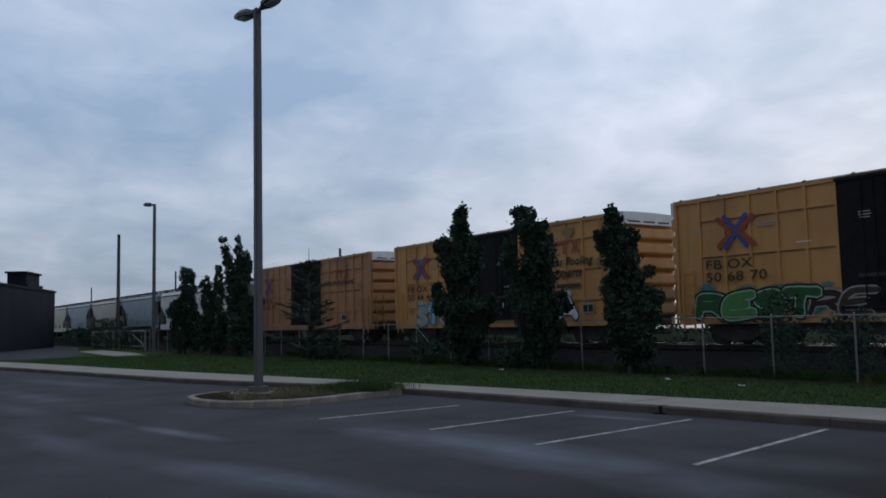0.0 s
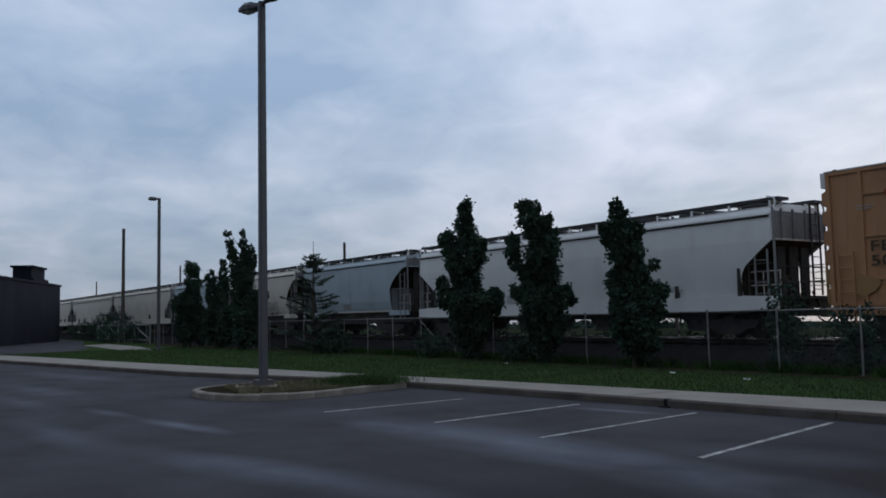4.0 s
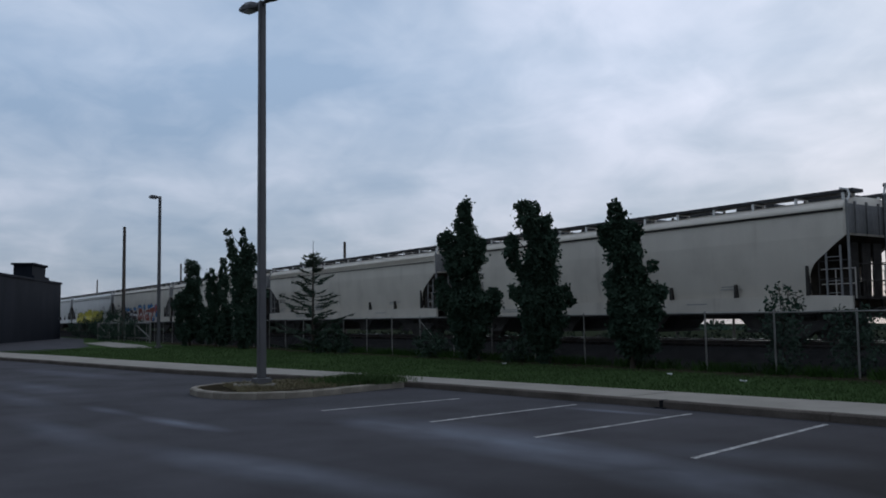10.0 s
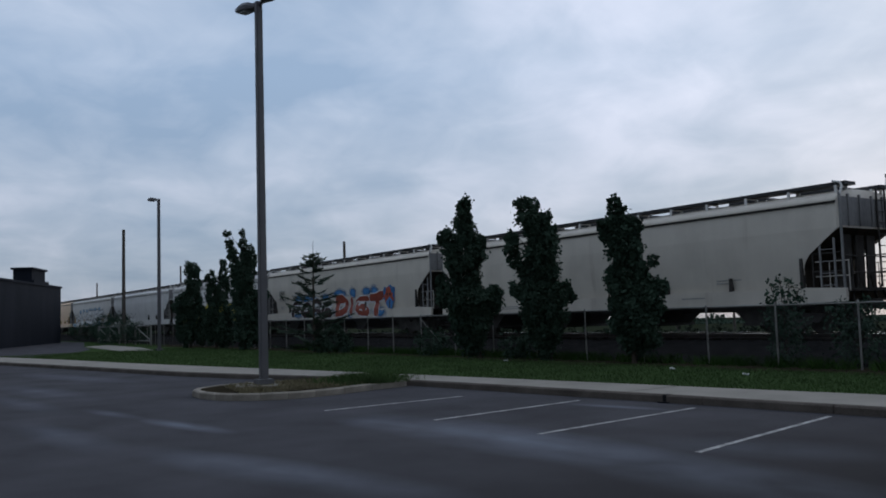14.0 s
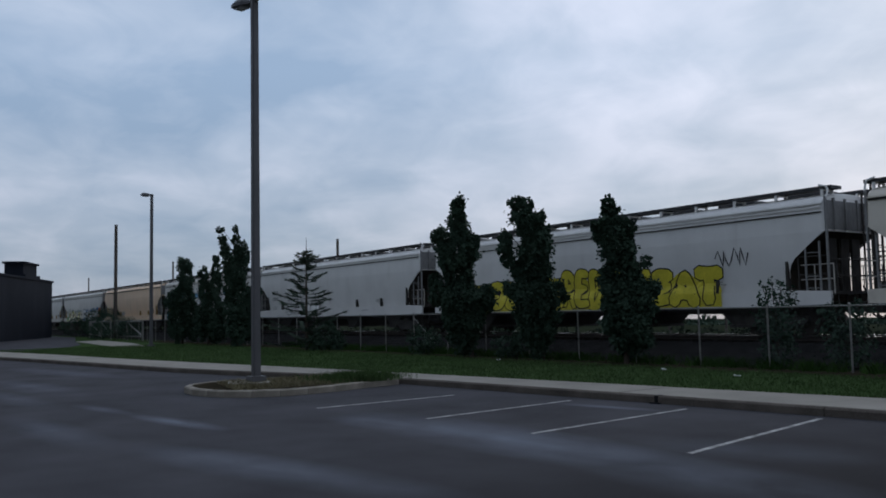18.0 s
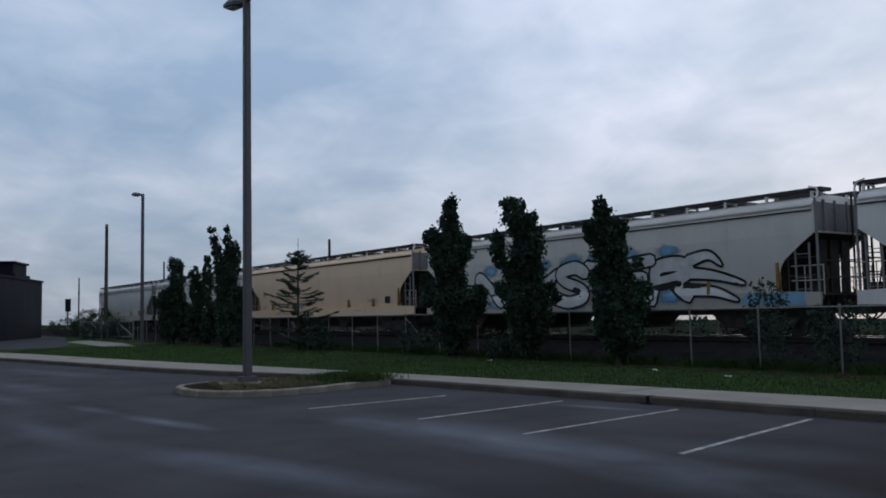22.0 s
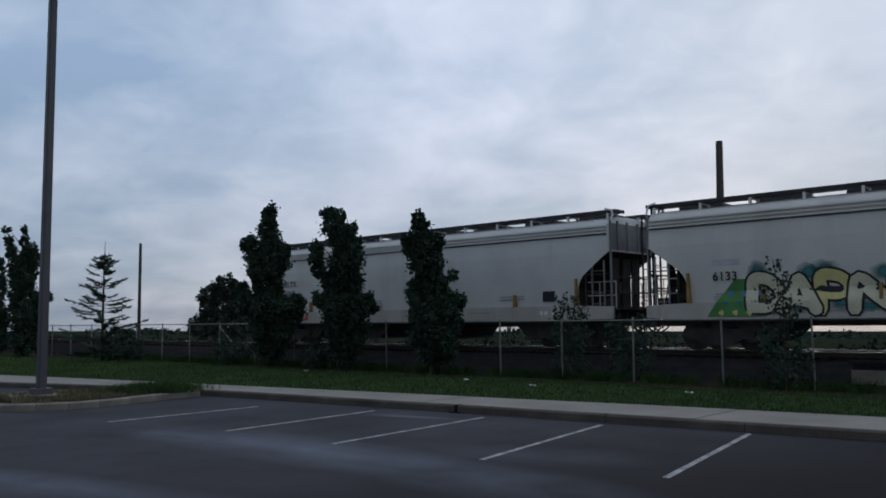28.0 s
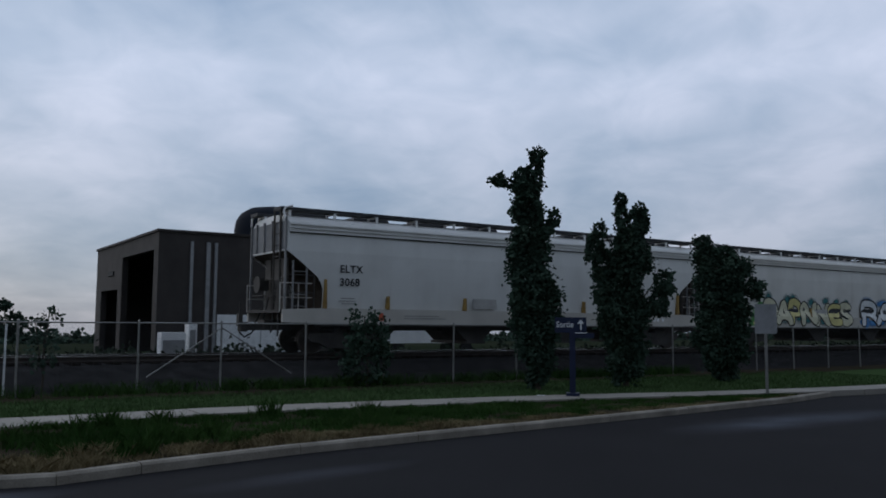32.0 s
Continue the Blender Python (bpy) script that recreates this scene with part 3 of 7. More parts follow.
def hopper(front, rear, paint, label, ribs=3, pockets=4, stakes=M_STEEL, sill=None):
    half, s = (front - rear) / 2, (front + rear) / 2
    car = thing("covered_hopper_car", label, "railcar", pose(s, TRACK_Y, RAIL_Z), "cars of the freight train")
    short = half < 8
    top = [(3.7, 0.0, 1.54), (4.08, 0.0, 1.505), (4.15, 0.0, 1.47), (4.28, 0.02, 1.30), (4.37, 0.04, 0.95), (4.40, 0.05, 0.3)]
    # side sheets: height, end cut and half width; the slope sheets lie further in
    sheet = [(1.40, 1.26, 1.40), (1.7, 1.26, 1.445), (2.02, 1.25, 1.48), (2.22, 1.18, 1.50), (2.42, 1.04, 1.52), (2.62, 0.78, 1.535), (2.85, 0.48, 1.548), (3.2, 0.0, 1.56)]
    if short:
        sheet = [(1.40, 1.75, 1.37), (1.55, 1.75, 1.42), (1.9, 1.75, 1.49), (2.5, 1.74, 1.545), (2.62, 1.66, 1.55), (2.9, 1.42, 1.56), (3.15, 1.12, 1.565), (3.4, 0.74, 1.565), (3.62, 0.32, 1.56), (3.68, 0.0, 1.56)]
        if paint is P_BEIGE:
            sheet = [(z, cut * 0.76, hy) for z, cut, hy in sheet]
        top[:2] = [(3.9, 0.0, 1.55), (4.08, 0.0, 1.52)]
    last = sheet[-1][0]
    core = [(z, cut * 1.02 + 0.05 + 0.25 * (last - z) / 1.9, hy - 0.03) for z, cut, hy in sheet[:-1]]
    body = part("body", hopper_body(half, core + [sheet[-1]] + top), paint, car)
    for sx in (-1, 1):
        # slope sheet under the overhanging end, grime and shade put into its colour; the rounded cars have a painted
        # bulkhead below it
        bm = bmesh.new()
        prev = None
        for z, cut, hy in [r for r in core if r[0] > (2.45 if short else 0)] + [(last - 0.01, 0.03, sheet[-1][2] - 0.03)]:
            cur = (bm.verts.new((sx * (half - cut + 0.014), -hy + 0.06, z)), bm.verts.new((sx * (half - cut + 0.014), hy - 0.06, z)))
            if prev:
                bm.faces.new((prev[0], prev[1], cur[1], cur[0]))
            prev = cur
        part("slope_sheet", bm, M_GRIMESHADE, car, "dark slope sheet under the end, grime and shade in its colour")
    for y in (-1, 1):
        bm = bmesh.new()
        rings = [[bm.verts.new((x, y * (hy - d), z)) for x, d in ((-half + cut, 0.0), (half - cut, 0.0), (half - cut, 0.022), (-half + cut, 0.022))] for z, cut, hy in sheet]
        for p, q in zip(rings, rings[1:]):
            for i in range(4):
                j = (i + 1) % 4
                bm.faces.new((p[i], p[j], q[j], q[i]))
        bm.faces.new(rings[0])
        bm.faces.new(rings[-1])
        part("side_sheet", bm, paint, car)
    # roof flanges along the top of the side
    for i in range(ribs):
        z = 4.03 - 0.11 * i if ribs > 1 else 4.02
        for y in (-1, 1):
            bm = bmesh.new()
            hy = float(np.interp(z, [3.7, 4.08], [1.54, 1.505])) - 0.01
            deep = 0.09 if ribs > 1 else 0.11
            box(bm, -half + 0.06, half - 0.06, min(y * hy, y * (hy + deep)), max(y * hy, y * (hy + deep)), z - 0.02, z + 0.02)
            part("roof_flange", bm, paint, car)
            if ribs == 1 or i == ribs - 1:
                # dark strip added under the lowest flange to draw its shadow line
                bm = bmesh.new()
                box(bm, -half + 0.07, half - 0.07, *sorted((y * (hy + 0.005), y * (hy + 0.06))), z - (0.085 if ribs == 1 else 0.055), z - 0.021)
                part("flange_shadow_strip", bm, M_STEEL, car, "dark strip drawing the shadow line under the roof edge")
    if short and paint is P_BLUE:
        # bulkhead grey is the car's own, darkened to carry the shade there
        bm = bmesh.new()
        for y in (-1, 1):
            prism(bm, [(half - 1.9, 1.38), (half - 0.5, 1.38), (half - 0.55, 2.5), (half - 1.85, 2.62)], *sorted((y * 1.0, y * 1.38)))
        box(bm, half - 1.9, half - 0.56, -1.0, 1.0, 1.38, 2.52)
        part("end_shroud", bm, M_SHADEGREY, car, "bulkhead over the front truck, shade in its grey")
    # side sills and centre sill; the rounded cars have none between their end platforms
    for y in (-1, 1):
        if short:
            bm = bmesh.new()
            box(bm, -half + 1.6, half - 1.6, *sorted((y * 1.25, y * 1.385)), 1.31, 1.40)
            part("bottom_angle", bm, P_SILL, car, "dusty pale angle along the bottom of the side")
            for sx in (-1, 1):
                bm = bmesh.new()
                box(bm, *sorted((sx * (half - 1.85), sx * (half + 0.1))), *sorted((y * 1.4, y * 1.5)), 1.12, 1.38)
                part("side_sill", bm, paint, car)
            continue
        bm = bmesh.new()
        prism(bm, [(-half - 0.1, 0.98), (-half - 0.1, 1.38), (-half + 1.2, 1.43), (half - 1.2, 1.43), (half + 0.1, 1.38), (half + 0.1, 0.98), (half - 1.5, 0.95), (-half + 1.5, 0.95)], min(y * 1.44, y * 1.54), max(y * 1.44, y * 1.54))
        part("side_sill", bm, sill or paint, car)
        bm = bmesh.new()
        box(bm, -half + 1.0, half - 1.0, *sorted((y * 1.40, y * 1.52)), 0.87, 0.945)
        part("sill_flange", bm, M_STEEL, car, "dark lower flange of the sill")
    bm = bmesh.new()
    box(bm, -half - 0.2, half + 0.2, -0.3, 0.3, 0.72, 1.05)
    part("centre_sill", bm, M_STEEL, car)
    for sx in (-1, 1):
        bm = bmesh.new()
        box(bm, min(sx * (half - 1.5), sx * (half + 0.15)), max(sx * (half - 1.5), sx * (half + 0.15)), -1.43, 1.43, 1.28, 1.37)
        part("end_platform", bm, M_STEEL, car)
        coupler(car, sx * (half + 0.2), sx)
        truck(car, sx * (half - 2.05))
        for y in (-1.47, 1.47):
            bm = bmesh.new()
            box(bm, sx * (half + 0.03) - 0.028, sx * (half + 0.03) + 0.028, y - 0.035, y + 0.035, 1.38, 4.25)
            part("corner_post", bm, M_ENDGREY, car)
            # bent pipe from the corner up to the roof walk
            bm = bmesh.new()
            line = [(half + 0.05, 4.2), (half + 0.08, 4.42), (half + 0.02, 4.56), (half - 0.22, 4.62)]
            for (xa, za), (xb, zb) in zip(line, line[1:]):
                rod(bm, (sx * xa, y * (1.0 if za < 4.3 else 0.93), za), (sx * xb, y * (1.0 if zb < 4.3 else 0.93), zb), 0.032, 6)
            part("roof_handrail", bm, P_LIGHT, car)
        bm = bmesh.new()
        box(bm, *sorted((sx * (half - 0.02), sx * (half + 0.014))), -1.44, 1.44, last + 0.06, 4.14)
        part("end_sheet", bm, M_ENDGREY, car, "grimy end sheet above the platform")
        # upright ribs on the end wall
        for y in (-1.0, -0.35, 0.35, 1.0):
            bm = bmesh.new()
            box(bm, *sorted((sx * (half - 0.03), sx * (half + 0.055))), y - 0.035, y + 0.035, last + 0.05, 4.22)
            part("end_rib", bm, M_ENDGREY, car)
        # end frame: posts, braces and hand rails under the slope sheet
        bm = bmesh.new()
        for y in (-0.62, 0.1, 0.75):
            prism(bm, [(sx * (half - 0.38), 1.36), (sx * (half - 0.32), 1.36), (sx * (half - 0.28), last - 0.05), (sx * (half - 0.34), last - 0.05)], y - 0.24, y + 0.24)
        rod(bm, (sx * (half - 0.05), -1.45, 2.35), (sx * (half - 0.05), 1.45, 2.35), 0.025, 6)
        rod(bm, (sx * (half - 0.05), -1.45, 1.85), (sx * (half - 0.05), 1.45, 1.85), 0.025, 6)
        for y in (-1.47, 1.47):
            rod(bm, (sx * (half - 0.05), y, 2.45), (sx * (half - 0.95), y, 2.45), 0.022, 6)
            rod(bm, (sx * (half - 0.95), y, 1.36), (sx * (half - 0.95), y, 2.47), 0.025, 6)
            rod(bm, (sx * (half - 0.05), y, 1.9), (sx * (half - 0.95), y, 1.9), 0.02, 6)
        part("end_frame", bm, M_STEEL, car)
        ladder(car, sx * (half - 0.45), -1.5, 0.92, 3.4 if short else 2.9, 0.46, M_ENDGREY)
        ladder(car, sx * (half + 0.06), 0.85 * sx, 1.4, 4.5, 0.5, M_STEEL, across=True)
        # waist-high hand rails round the end platform, pipes and hoses
        for y in (-1.42, 1.42):
            bm = bmesh.new()
            for z in (1.75, 2.2):
                rod(bm, (sx * (half + 0.16), y, z), (sx * (half - 0.9), y, z), 0.02, 6)
            rod(bm, (sx * (half + 0.16), y, 1.3), (sx * (half + 0.16), y, 2.22), 0.022, 6)
            rod(bm, (sx * (half - 0.45), y, 1.3), (sx * (half - 0.45), y, 2.22), 0.02, 6)
            part("platform_rail", bm, P_SILL, car, "dusty pale hand rail")
        for k, y in enumerate((-1.1, -0.55, 0.3, 0.95)):
            bm = bmesh.new()
            rod(bm, (sx * (half + 0.08), y, 0.55 + 0.1 * k), (sx * (half - 0.1 * k), y + 0.12, 2.3 - 0.25 * k), 0.03, 6)
            part("brake_pipe", bm, M_STEEL, car)
            bm = bmesh.new()
            box(bm, *sorted((sx * (half - 0.15 - 0.2 * k), sx * (half - 0.45 - 0.2 * k))), y - 0.12, y + 0.12, 1.37, 1.62 + 0.08 * k)
            part("brake_valve", bm, M_STEEL, car)
        bm = bmesh.new()
        hose = [(half + 0.15, 0.9), (half + 0.4, 0.62), (half + 0.62, 0.5), (half + 0.8, 0.66)]
        for (xa, za), (xb, zb) in zip(hose, hose[1:]):
            rod(bm, (sx * xa, 0.32, za), (sx * xb, 0.32, zb), 0.028, 6)
        part("air_hose", bm, M_BLACK, car)
    # brake gear at the rear end
    bm = bmesh.new()
    rod(bm, (-half - 0.12, 0.55, 2.2), (-half - 0.17, 0.55, 2.2), 0.28, 14)
    box(bm, -half - 0.12, -half + 0.2, 0.4, 0.7, 2.0, 2.4)
    part("brake_wheel", bm, M_STEEL, car)
    bm = bmesh.new()
    rod(bm, (-half + 0.3, -0.5, 1.6), (-half + 1.0, -0.5, 1.6), 0.17, 12)
    part("air_reservoir", bm, M_STEEL, car)
    # running boards, brackets and hatches on the roof
    for y in (-1.02, 1.02):
        bm = bmesh.new()
        box(bm, -half - 0.15, half + 0.15, y - 0.3, y + 0.3, 4.49, 4.59)
        part("running_board", bm, M_GRATE, car)
        n = int(2 * half / 1.5)
        for i in range(n + 1):
            x = -half + 0.15 + (2 * half - 0.3) * i / n
            bm = bmesh.new()
            bend = [(y - 0.315, 4.2), (y - 0.315, 4.487), (y + 0.315, 4.487), (y + 0.315, 4.2), (y + 0.265, 4.2), (y + 0.265, 4.45), (y - 0.265, 4.45), (y - 0.265, 4.2)]
            a = [bm.verts.new((x - 0.04, p, q)) for p, q in bend]
            b = [bm.verts.new((x + 0.04, p, q)) for p, q in bend]
            bm.faces.new(a)
            bm.faces.new(b[::-1])
            for k in range(8):
                bm.faces.new((a[k], a[(k + 1) % 8], b[(k + 1) % 8], b[k]))
            part("board_bracket", bm, P_LIGHT, car)
    n = pockets * 2
    for i in range(n):
        c = -half + (i + 0.5) * 2 * half / n
        w = 2 * half / n * 0.30
        bm = bmesh.new()
        prism(bm, [(c - w, 4.37), (c - w + 0.05, 4.56), (c + w - 0.05, 4.56), (c + w, 4.37)], -0.38, 0.38)
        part("hatch_cover", bm, M_GRATE, car)
    # discharge pockets
    inner = half - 3.35
    for i in range(pockets):
        c = -inner + (2 * inner) * i / (pockets - 1) if pockets > 1 else 0
        bm = bmesh.new()
        prof = [(c - 1.25, 1.42), (c + 1.25, 1.42), (c + 0.95, 0.9), (c + 0.32, 0.36), (c - 0.32, 0.36), (c - 0.95, 0.9)]
        prism(bm, prof, -1.1, 1.1)
        box(bm, c - 0.4, c + 0.4, -1.2, 1.2, 0.27, 0.37)
        part("discharge_pocket", bm, M_STEEL, car)
    if short:
        bm = bmesh.new()
        prism(bm, [(-half + 1.9, 1.38), (half - 1.9, 1.38), (half - 2.9, 0.66), (-half + 2.9, 0.66)], -1.15, 1.15)
        part("belly", bm, M_STEEL, car, "dark sloping underside of the tank")
        for sx in (-1, 1):
            bm = bmesh.new()
            box(bm, *sorted((sx * (half - 3.3), sx * (half + 0.05))), -1.25, 1.25, 0.74, 1.27)
            part("end_underframe", bm, M_STEEL, car, "grimy underframe over the truck")
    if not short:
        for x in (-half + 1.32, -half + 3.6, -half + 6.7, half - 6.6, half - 3.9, half - 1.3):
            tall = 0.92 if abs(x) > half - 1.5 else 0.44
            bm = bmesh.new()
            prism(bm, [(x - 0.05, 1.42), (x + 0.05, 1.42), (x + 0.035, 1.42 + tall), (x - 0.035, 1.42 + tall)], -1.575, -1.42)
            part("side_stake", bm, stakes, car)
    moving(car, s)
    return car, half


P_SILL = car_paint("dusty_sill_paint", (0.50, 0.465, 0.41), (0.30, 0.27, 0.23), 0.4)
P_GREY = car_paint("pale_grey_paint", (0.68, 0.65, 0.60), (0.48, 0.45, 0.40), 0.18)
P_LIGHT = car_paint("light_grey_paint", (0.74, 0.72, 0.69), (0.55, 0.53, 0.50), 0.15)
P_BEIGE = car_paint("beige_grey_paint", (0.67, 0.61, 0.52), (0.46, 0.415, 0.345), 0.25)
P_BLUE = car_paint("blue_grey_paint", (0.40, 0.46, 0.49), (0.26, 0.30, 0.31), 0.3)
P_TAN = car_paint("tan_paint", (0.87, 0.63, 0.43), (0.70, 0.52, 0.34), 0.25)
P_PALE = car_paint("clean_grey_paint", (0.68, 0.665, 0.63), (0.49, 0.47, 0.435), 0.18)
P_OCHRE = car_paint("ochre_paint", (0.57, 0.285, 0.083), (0.29, 0.135, 0.050), 0.8)
P_ORANGE = car_paint("faded_orange_paint", (0.45, 0.215, 0.09), (0.22, 0.105, 0.055), 0.8)
P_RUSTSHADE = car_paint("rusty_shaded_ochre_paint", (0.33, 0.18, 0.06), (0.16, 0.085, 0.04), 0.6)


def boxcar(front, rear, label, paint):
    half, s = (front - rear) / 2, (front + rear) / 2
    car = thing("boxcar", label, "railcar", pose(s, TRACK_Y, RAIL_Z), "cars of the freight train")
    bm = bmesh.new()
    box(bm, -half, half, -1.46, 1.46, 1.02, 5.05)
    part("body", bm, paint, car)
    bm = bmesh.new()
    ridge = [(-1.5, 5.05), (-1.5, 5.085), (-0.6, 5.12), (0.6, 5.12), (1.5, 5.085), (1.5, 5.05)]
    a = [bm.verts.new((-half - 0.05, y, z)) for y, z in ridge]
    b = [bm.verts.new((half + 0.05, y, z)) for y, z in ridge]
    bm.faces.new(a)
    bm.faces.new(b[::-1])
    for i in range(6):
        j = (i + 1) % 6
        bm.faces.new((a[i], b[i], b[j], a[j]))
    part("roof", bm, M_WHITE, car, "whitish galvanised roof")
    n = 11
    for i in range(n):
        bm = bmesh.new()
        x = -half + 0.3 + (2 * half - 0.6) * i / (n - 1)
        prism(bm, [(x - 0.06, 5.06), (x + 0.06, 5.06), (x + 0.04, 5.105), (x - 0.04, 5.105)], -1.515, 1.515)
        part("roof_seam", bm, M_GRIMESHADE, car)
    # posts stand closer together beside the door than by the plain end panels
    inner = half - 1.05
    for y in (-1, 1):
        y0, y1 = sorted((y * 1.46, y * 1.53))
        for x in [sg * (2.17 + (inner - 2.17) * i / 5) for sg in (-1, 1) for i in range(6)] + [-half + 0.05, half - 0.05]:
            bm = bmesh.new()
            w = 0.045 if abs(x) < inner + 0.1 else 0.06
            box(bm, x - w, x + w, y0, y1, 1.05, 5.02)
            part("side_post", bm, paint, car)
        for k, (z0, z1) in enumerate(((1.0, 1.14), (1.75, 1.81), (3.0, 3.06), (4.24, 4.30), (4.93, 5.03))):
            for xa, xb in ((-half, -2.12), (2.12, half)):
                if 0 < k < 4:
                    xa, xb = max(xa, -inner), min(xb, inner)
                bm = bmesh.new()
                box(bm, xa, xb, y0 + (0.012 if y < 0 else 0.0), y1 - (0.012 if y > 0 else 0.0), z0, z1)
                part("side_rail", bm, paint, car)
                if 0 < k < 4:
                    # darker strip just below each rail
                    bm = bmesh.new()
                    box(bm, xa + 0.02, xb - 0.02, *sorted((y * 1.461, y * 1.485)), z0 - 0.045, z0 - 0.003)
                    part("under_rail_strip", bm, P_RUSTSHADE, car, "darker strip just below the side rail")
        bm = bmesh.new()
        box(bm, -2.1, 2.1, *sorted((y * 1.45, y * 1.56)), 1.05, 4.98)
        door = part("sliding_door", bm, M_BLACK, car, "black steel plug doors")
        for x in (-1.0, 1.0):
            for k in range(3):
                bm = bmesh.new()
                xx = x + 0.35 * (k - 1)
                rod(bm, (xx, y * 1.6, 1.15), (xx, y * 1.6, 4.9), 0.022, 6)
                for z in (1.3, 2.4, 3.6, 4.7):
                    box(bm, xx - 0.06, xx + 0.06, *sorted((y * 1.555, y * 1.625)), z, z + 0.09)
                part("lock_bar", bm, M_BLACK, door)
            bm = bmesh.new()
            box(bm, x - 0.55, x + 0.55, *sorted((y * 1.555, y * 1.6)), 2.02, 2.12)
            part("door_handle", bm, M_STEEL, door)
        for z in (1.1, 4.9):
            bm = bmesh.new()
            box(bm, -2.14, 2.14, *sorted((y * 1.535, y * 1.62)), z, z + 0.09)
            part("door_track", bm, M_BLACK, car)
        bm = bmesh.new()
        box(bm, -half, half, *sorted((y * 1.3, y * 1.5)), 0.72, 1.02)
        part("side_sill", bm, paint, car)
    for sx in (-1, 1):
        for k in range(6):
            z = 1.02 + 0.59 * k
            bm = bmesh.new()
            prism(bm, [(sx * half, z), (sx * (half + 0.17), z + 0.09), (sx * (half + 0.2), z + 0.16), (sx * (half + 0.19), z + 0.46), (sx * half, z + 0.56)], -1.44, 1.44)
            # lower two ribs darker: dirt and the end's shade in one paint
            part("end_corrugation", bm, paint if k > 1 else P_RUSTSHADE, car)
        bm = bmesh.new()
        box(bm, *sorted((sx * half, sx * (half + 0.2))), -1.45, 1.45, 4.6, 5.06)
        band = part("end_band", bm, M_WHITE, car, "white upper band of the end")
        for k in range(3):
            bm = bmesh.new()
            box(bm, *sorted((sx * (half + 0.2), sx * (half + 0.206))), -1.2 + 0.85 * k, -0.55 + 0.85 * k, 4.68, 4.74)
            part("small_print", bm, M_GRIMESHADE, band)
        coupler(car, sx * (half + 0.15), sx)
        truck(car, sx * (half - 2.1))
        ladder(car, sx * (half - 0.5), -1.56, 0.5, 2.6, 0.46, paint)
        ladder(car, sx * (half + 0.24), -1.05, 0.7, 2.6, 0.46, P_RUSTSHADE, across=True)
    bm = bmesh.new()
    box(bm, -half + 0.3, half - 0.3, -0.3, 0.3, 0.62, 1.02)
    part("centre_sill", bm, M_STEEL, car)
    for xa, xb, z in ((-half + 3.6, -2.2, 0.5), (-2.1, 2.1, 0.34), (2.2, half - 3.6, 0.5)):
        bm = bmesh.new()
        box(bm, xa, xb, -1.2, 1.2, z, 1.0)
        part("floor_frame", bm, M_STEEL, car, "dark underframe with brake gear")
    bm = bmesh.new()
    box(bm, -1.5, 1.2, -1.1, -0.5, 0.4, 0.95)
    part("brake_rigging", bm, M_STEEL, car)
    moving(car, s)
    return car, half


CARS = []
for front, rear, paint, label in ((-3.3, -19.65, P_OCHRE, "ochre yellow ribbed steel boxcar with green graffiti"), (-22.3, -38.5, P_OCHRE, "ochre yellow ribbed steel boxcar with pale blue graffiti"), (-41.1, -57.6, P_ORANGE, "faded orange ribbed steel boxcar with black sliding doors")):
    CARS.append(boxcar(front, rear, label, paint))
for front, rear, paint, label, ribs, pockets in (
    (-59.5, -80.0, P_LIGHT, "long light grey covered hopper car with streaked sides", 1, 4),
    (-81.3, -93.8, P_BLUE, "short blue-grey covered hopper car with rounded end cut-outs", 1, 2),
    (-95.1, -107.25, P_BEIGE, "short beige covered hopper car with scrawled outline graffiti", 1, 2),
    (-108.6, -121.0, P_BLUE, "short blue-grey covered hopper car with a black scrawl", 1, 2),
    (-122.2, -142.65, P_BEIGE, "long beige-grey covered hopper car with dirty streaks", 1, 4),
    (-143.8, -164.4, P_BEIGE, "long beige-grey covered hopper car with ribbed roof edge", 3, 4),
    (-165.9, -186.6, P_BEIGE, "long beige-grey covered hopper car with faint marks", 1, 4),
    (-187.8, -208.3, P_BEIGE, "long beige covered hopper car with brown and red block graffiti", 1, 4),
    (-209.6, -230.1, P_LIGHT, "long light grey covered hopper car with yellow bubble graffiti", 3, 4),
    (-231.5, -251.8, P_LIGHT, "long light grey covered hopper car with thin black outline graffiti", 2, 4),
    (-253.1, -273.6, P_GREY, "long pale grey covered hopper car with grey and blue graffiti", 2, 4),
    (-275.0, -295.5, P_TAN, "long tan covered hopper car with few marks", 1, 4),
    (-296.7, -317.1, P_GREY, "long pale grey covered hopper car with cream and white graffiti", 3, 4),
    (-318.5, -337.4, P_PALE, "last pale grey covered hopper car of the train", 3, 4),
):
    CARS.append(hopper(front, rear, paint, label, ribs, pockets, M_STAKE if front < -250 else M_STEEL, P_SILL if paint in (P_GREY, P_PALE) else None))


# ---------------------------------------------------------------- fence
POSTS = [-16.2, -13.9, -11.55, -9.0, -6.75, -4.78, -1.82, 0.5, 2.75, 5.38, 7.42, 9.75]
POSTS = [-31.7 - 2.4 * i for i in range(24, 0, -1)] + [-31.7, -29.1, -26.5, -23.9, -21.3, -18.7] + POSTS + [9.75 + 2.4 * i for i in range(1, 16)]
FENCE_Y, FENCE_TOP = 20.8, 1.87
fence = thing("chain_link_fence", "galvanised chain-link fence with round posts along the lawn", "fence", pose(0, FENCE_Y, 0.1))
bm = bmesh.new()
rod(bm, (0, 0, -0.1), (0, 0, FENCE_TOP - 0.1), 0.027, 10)
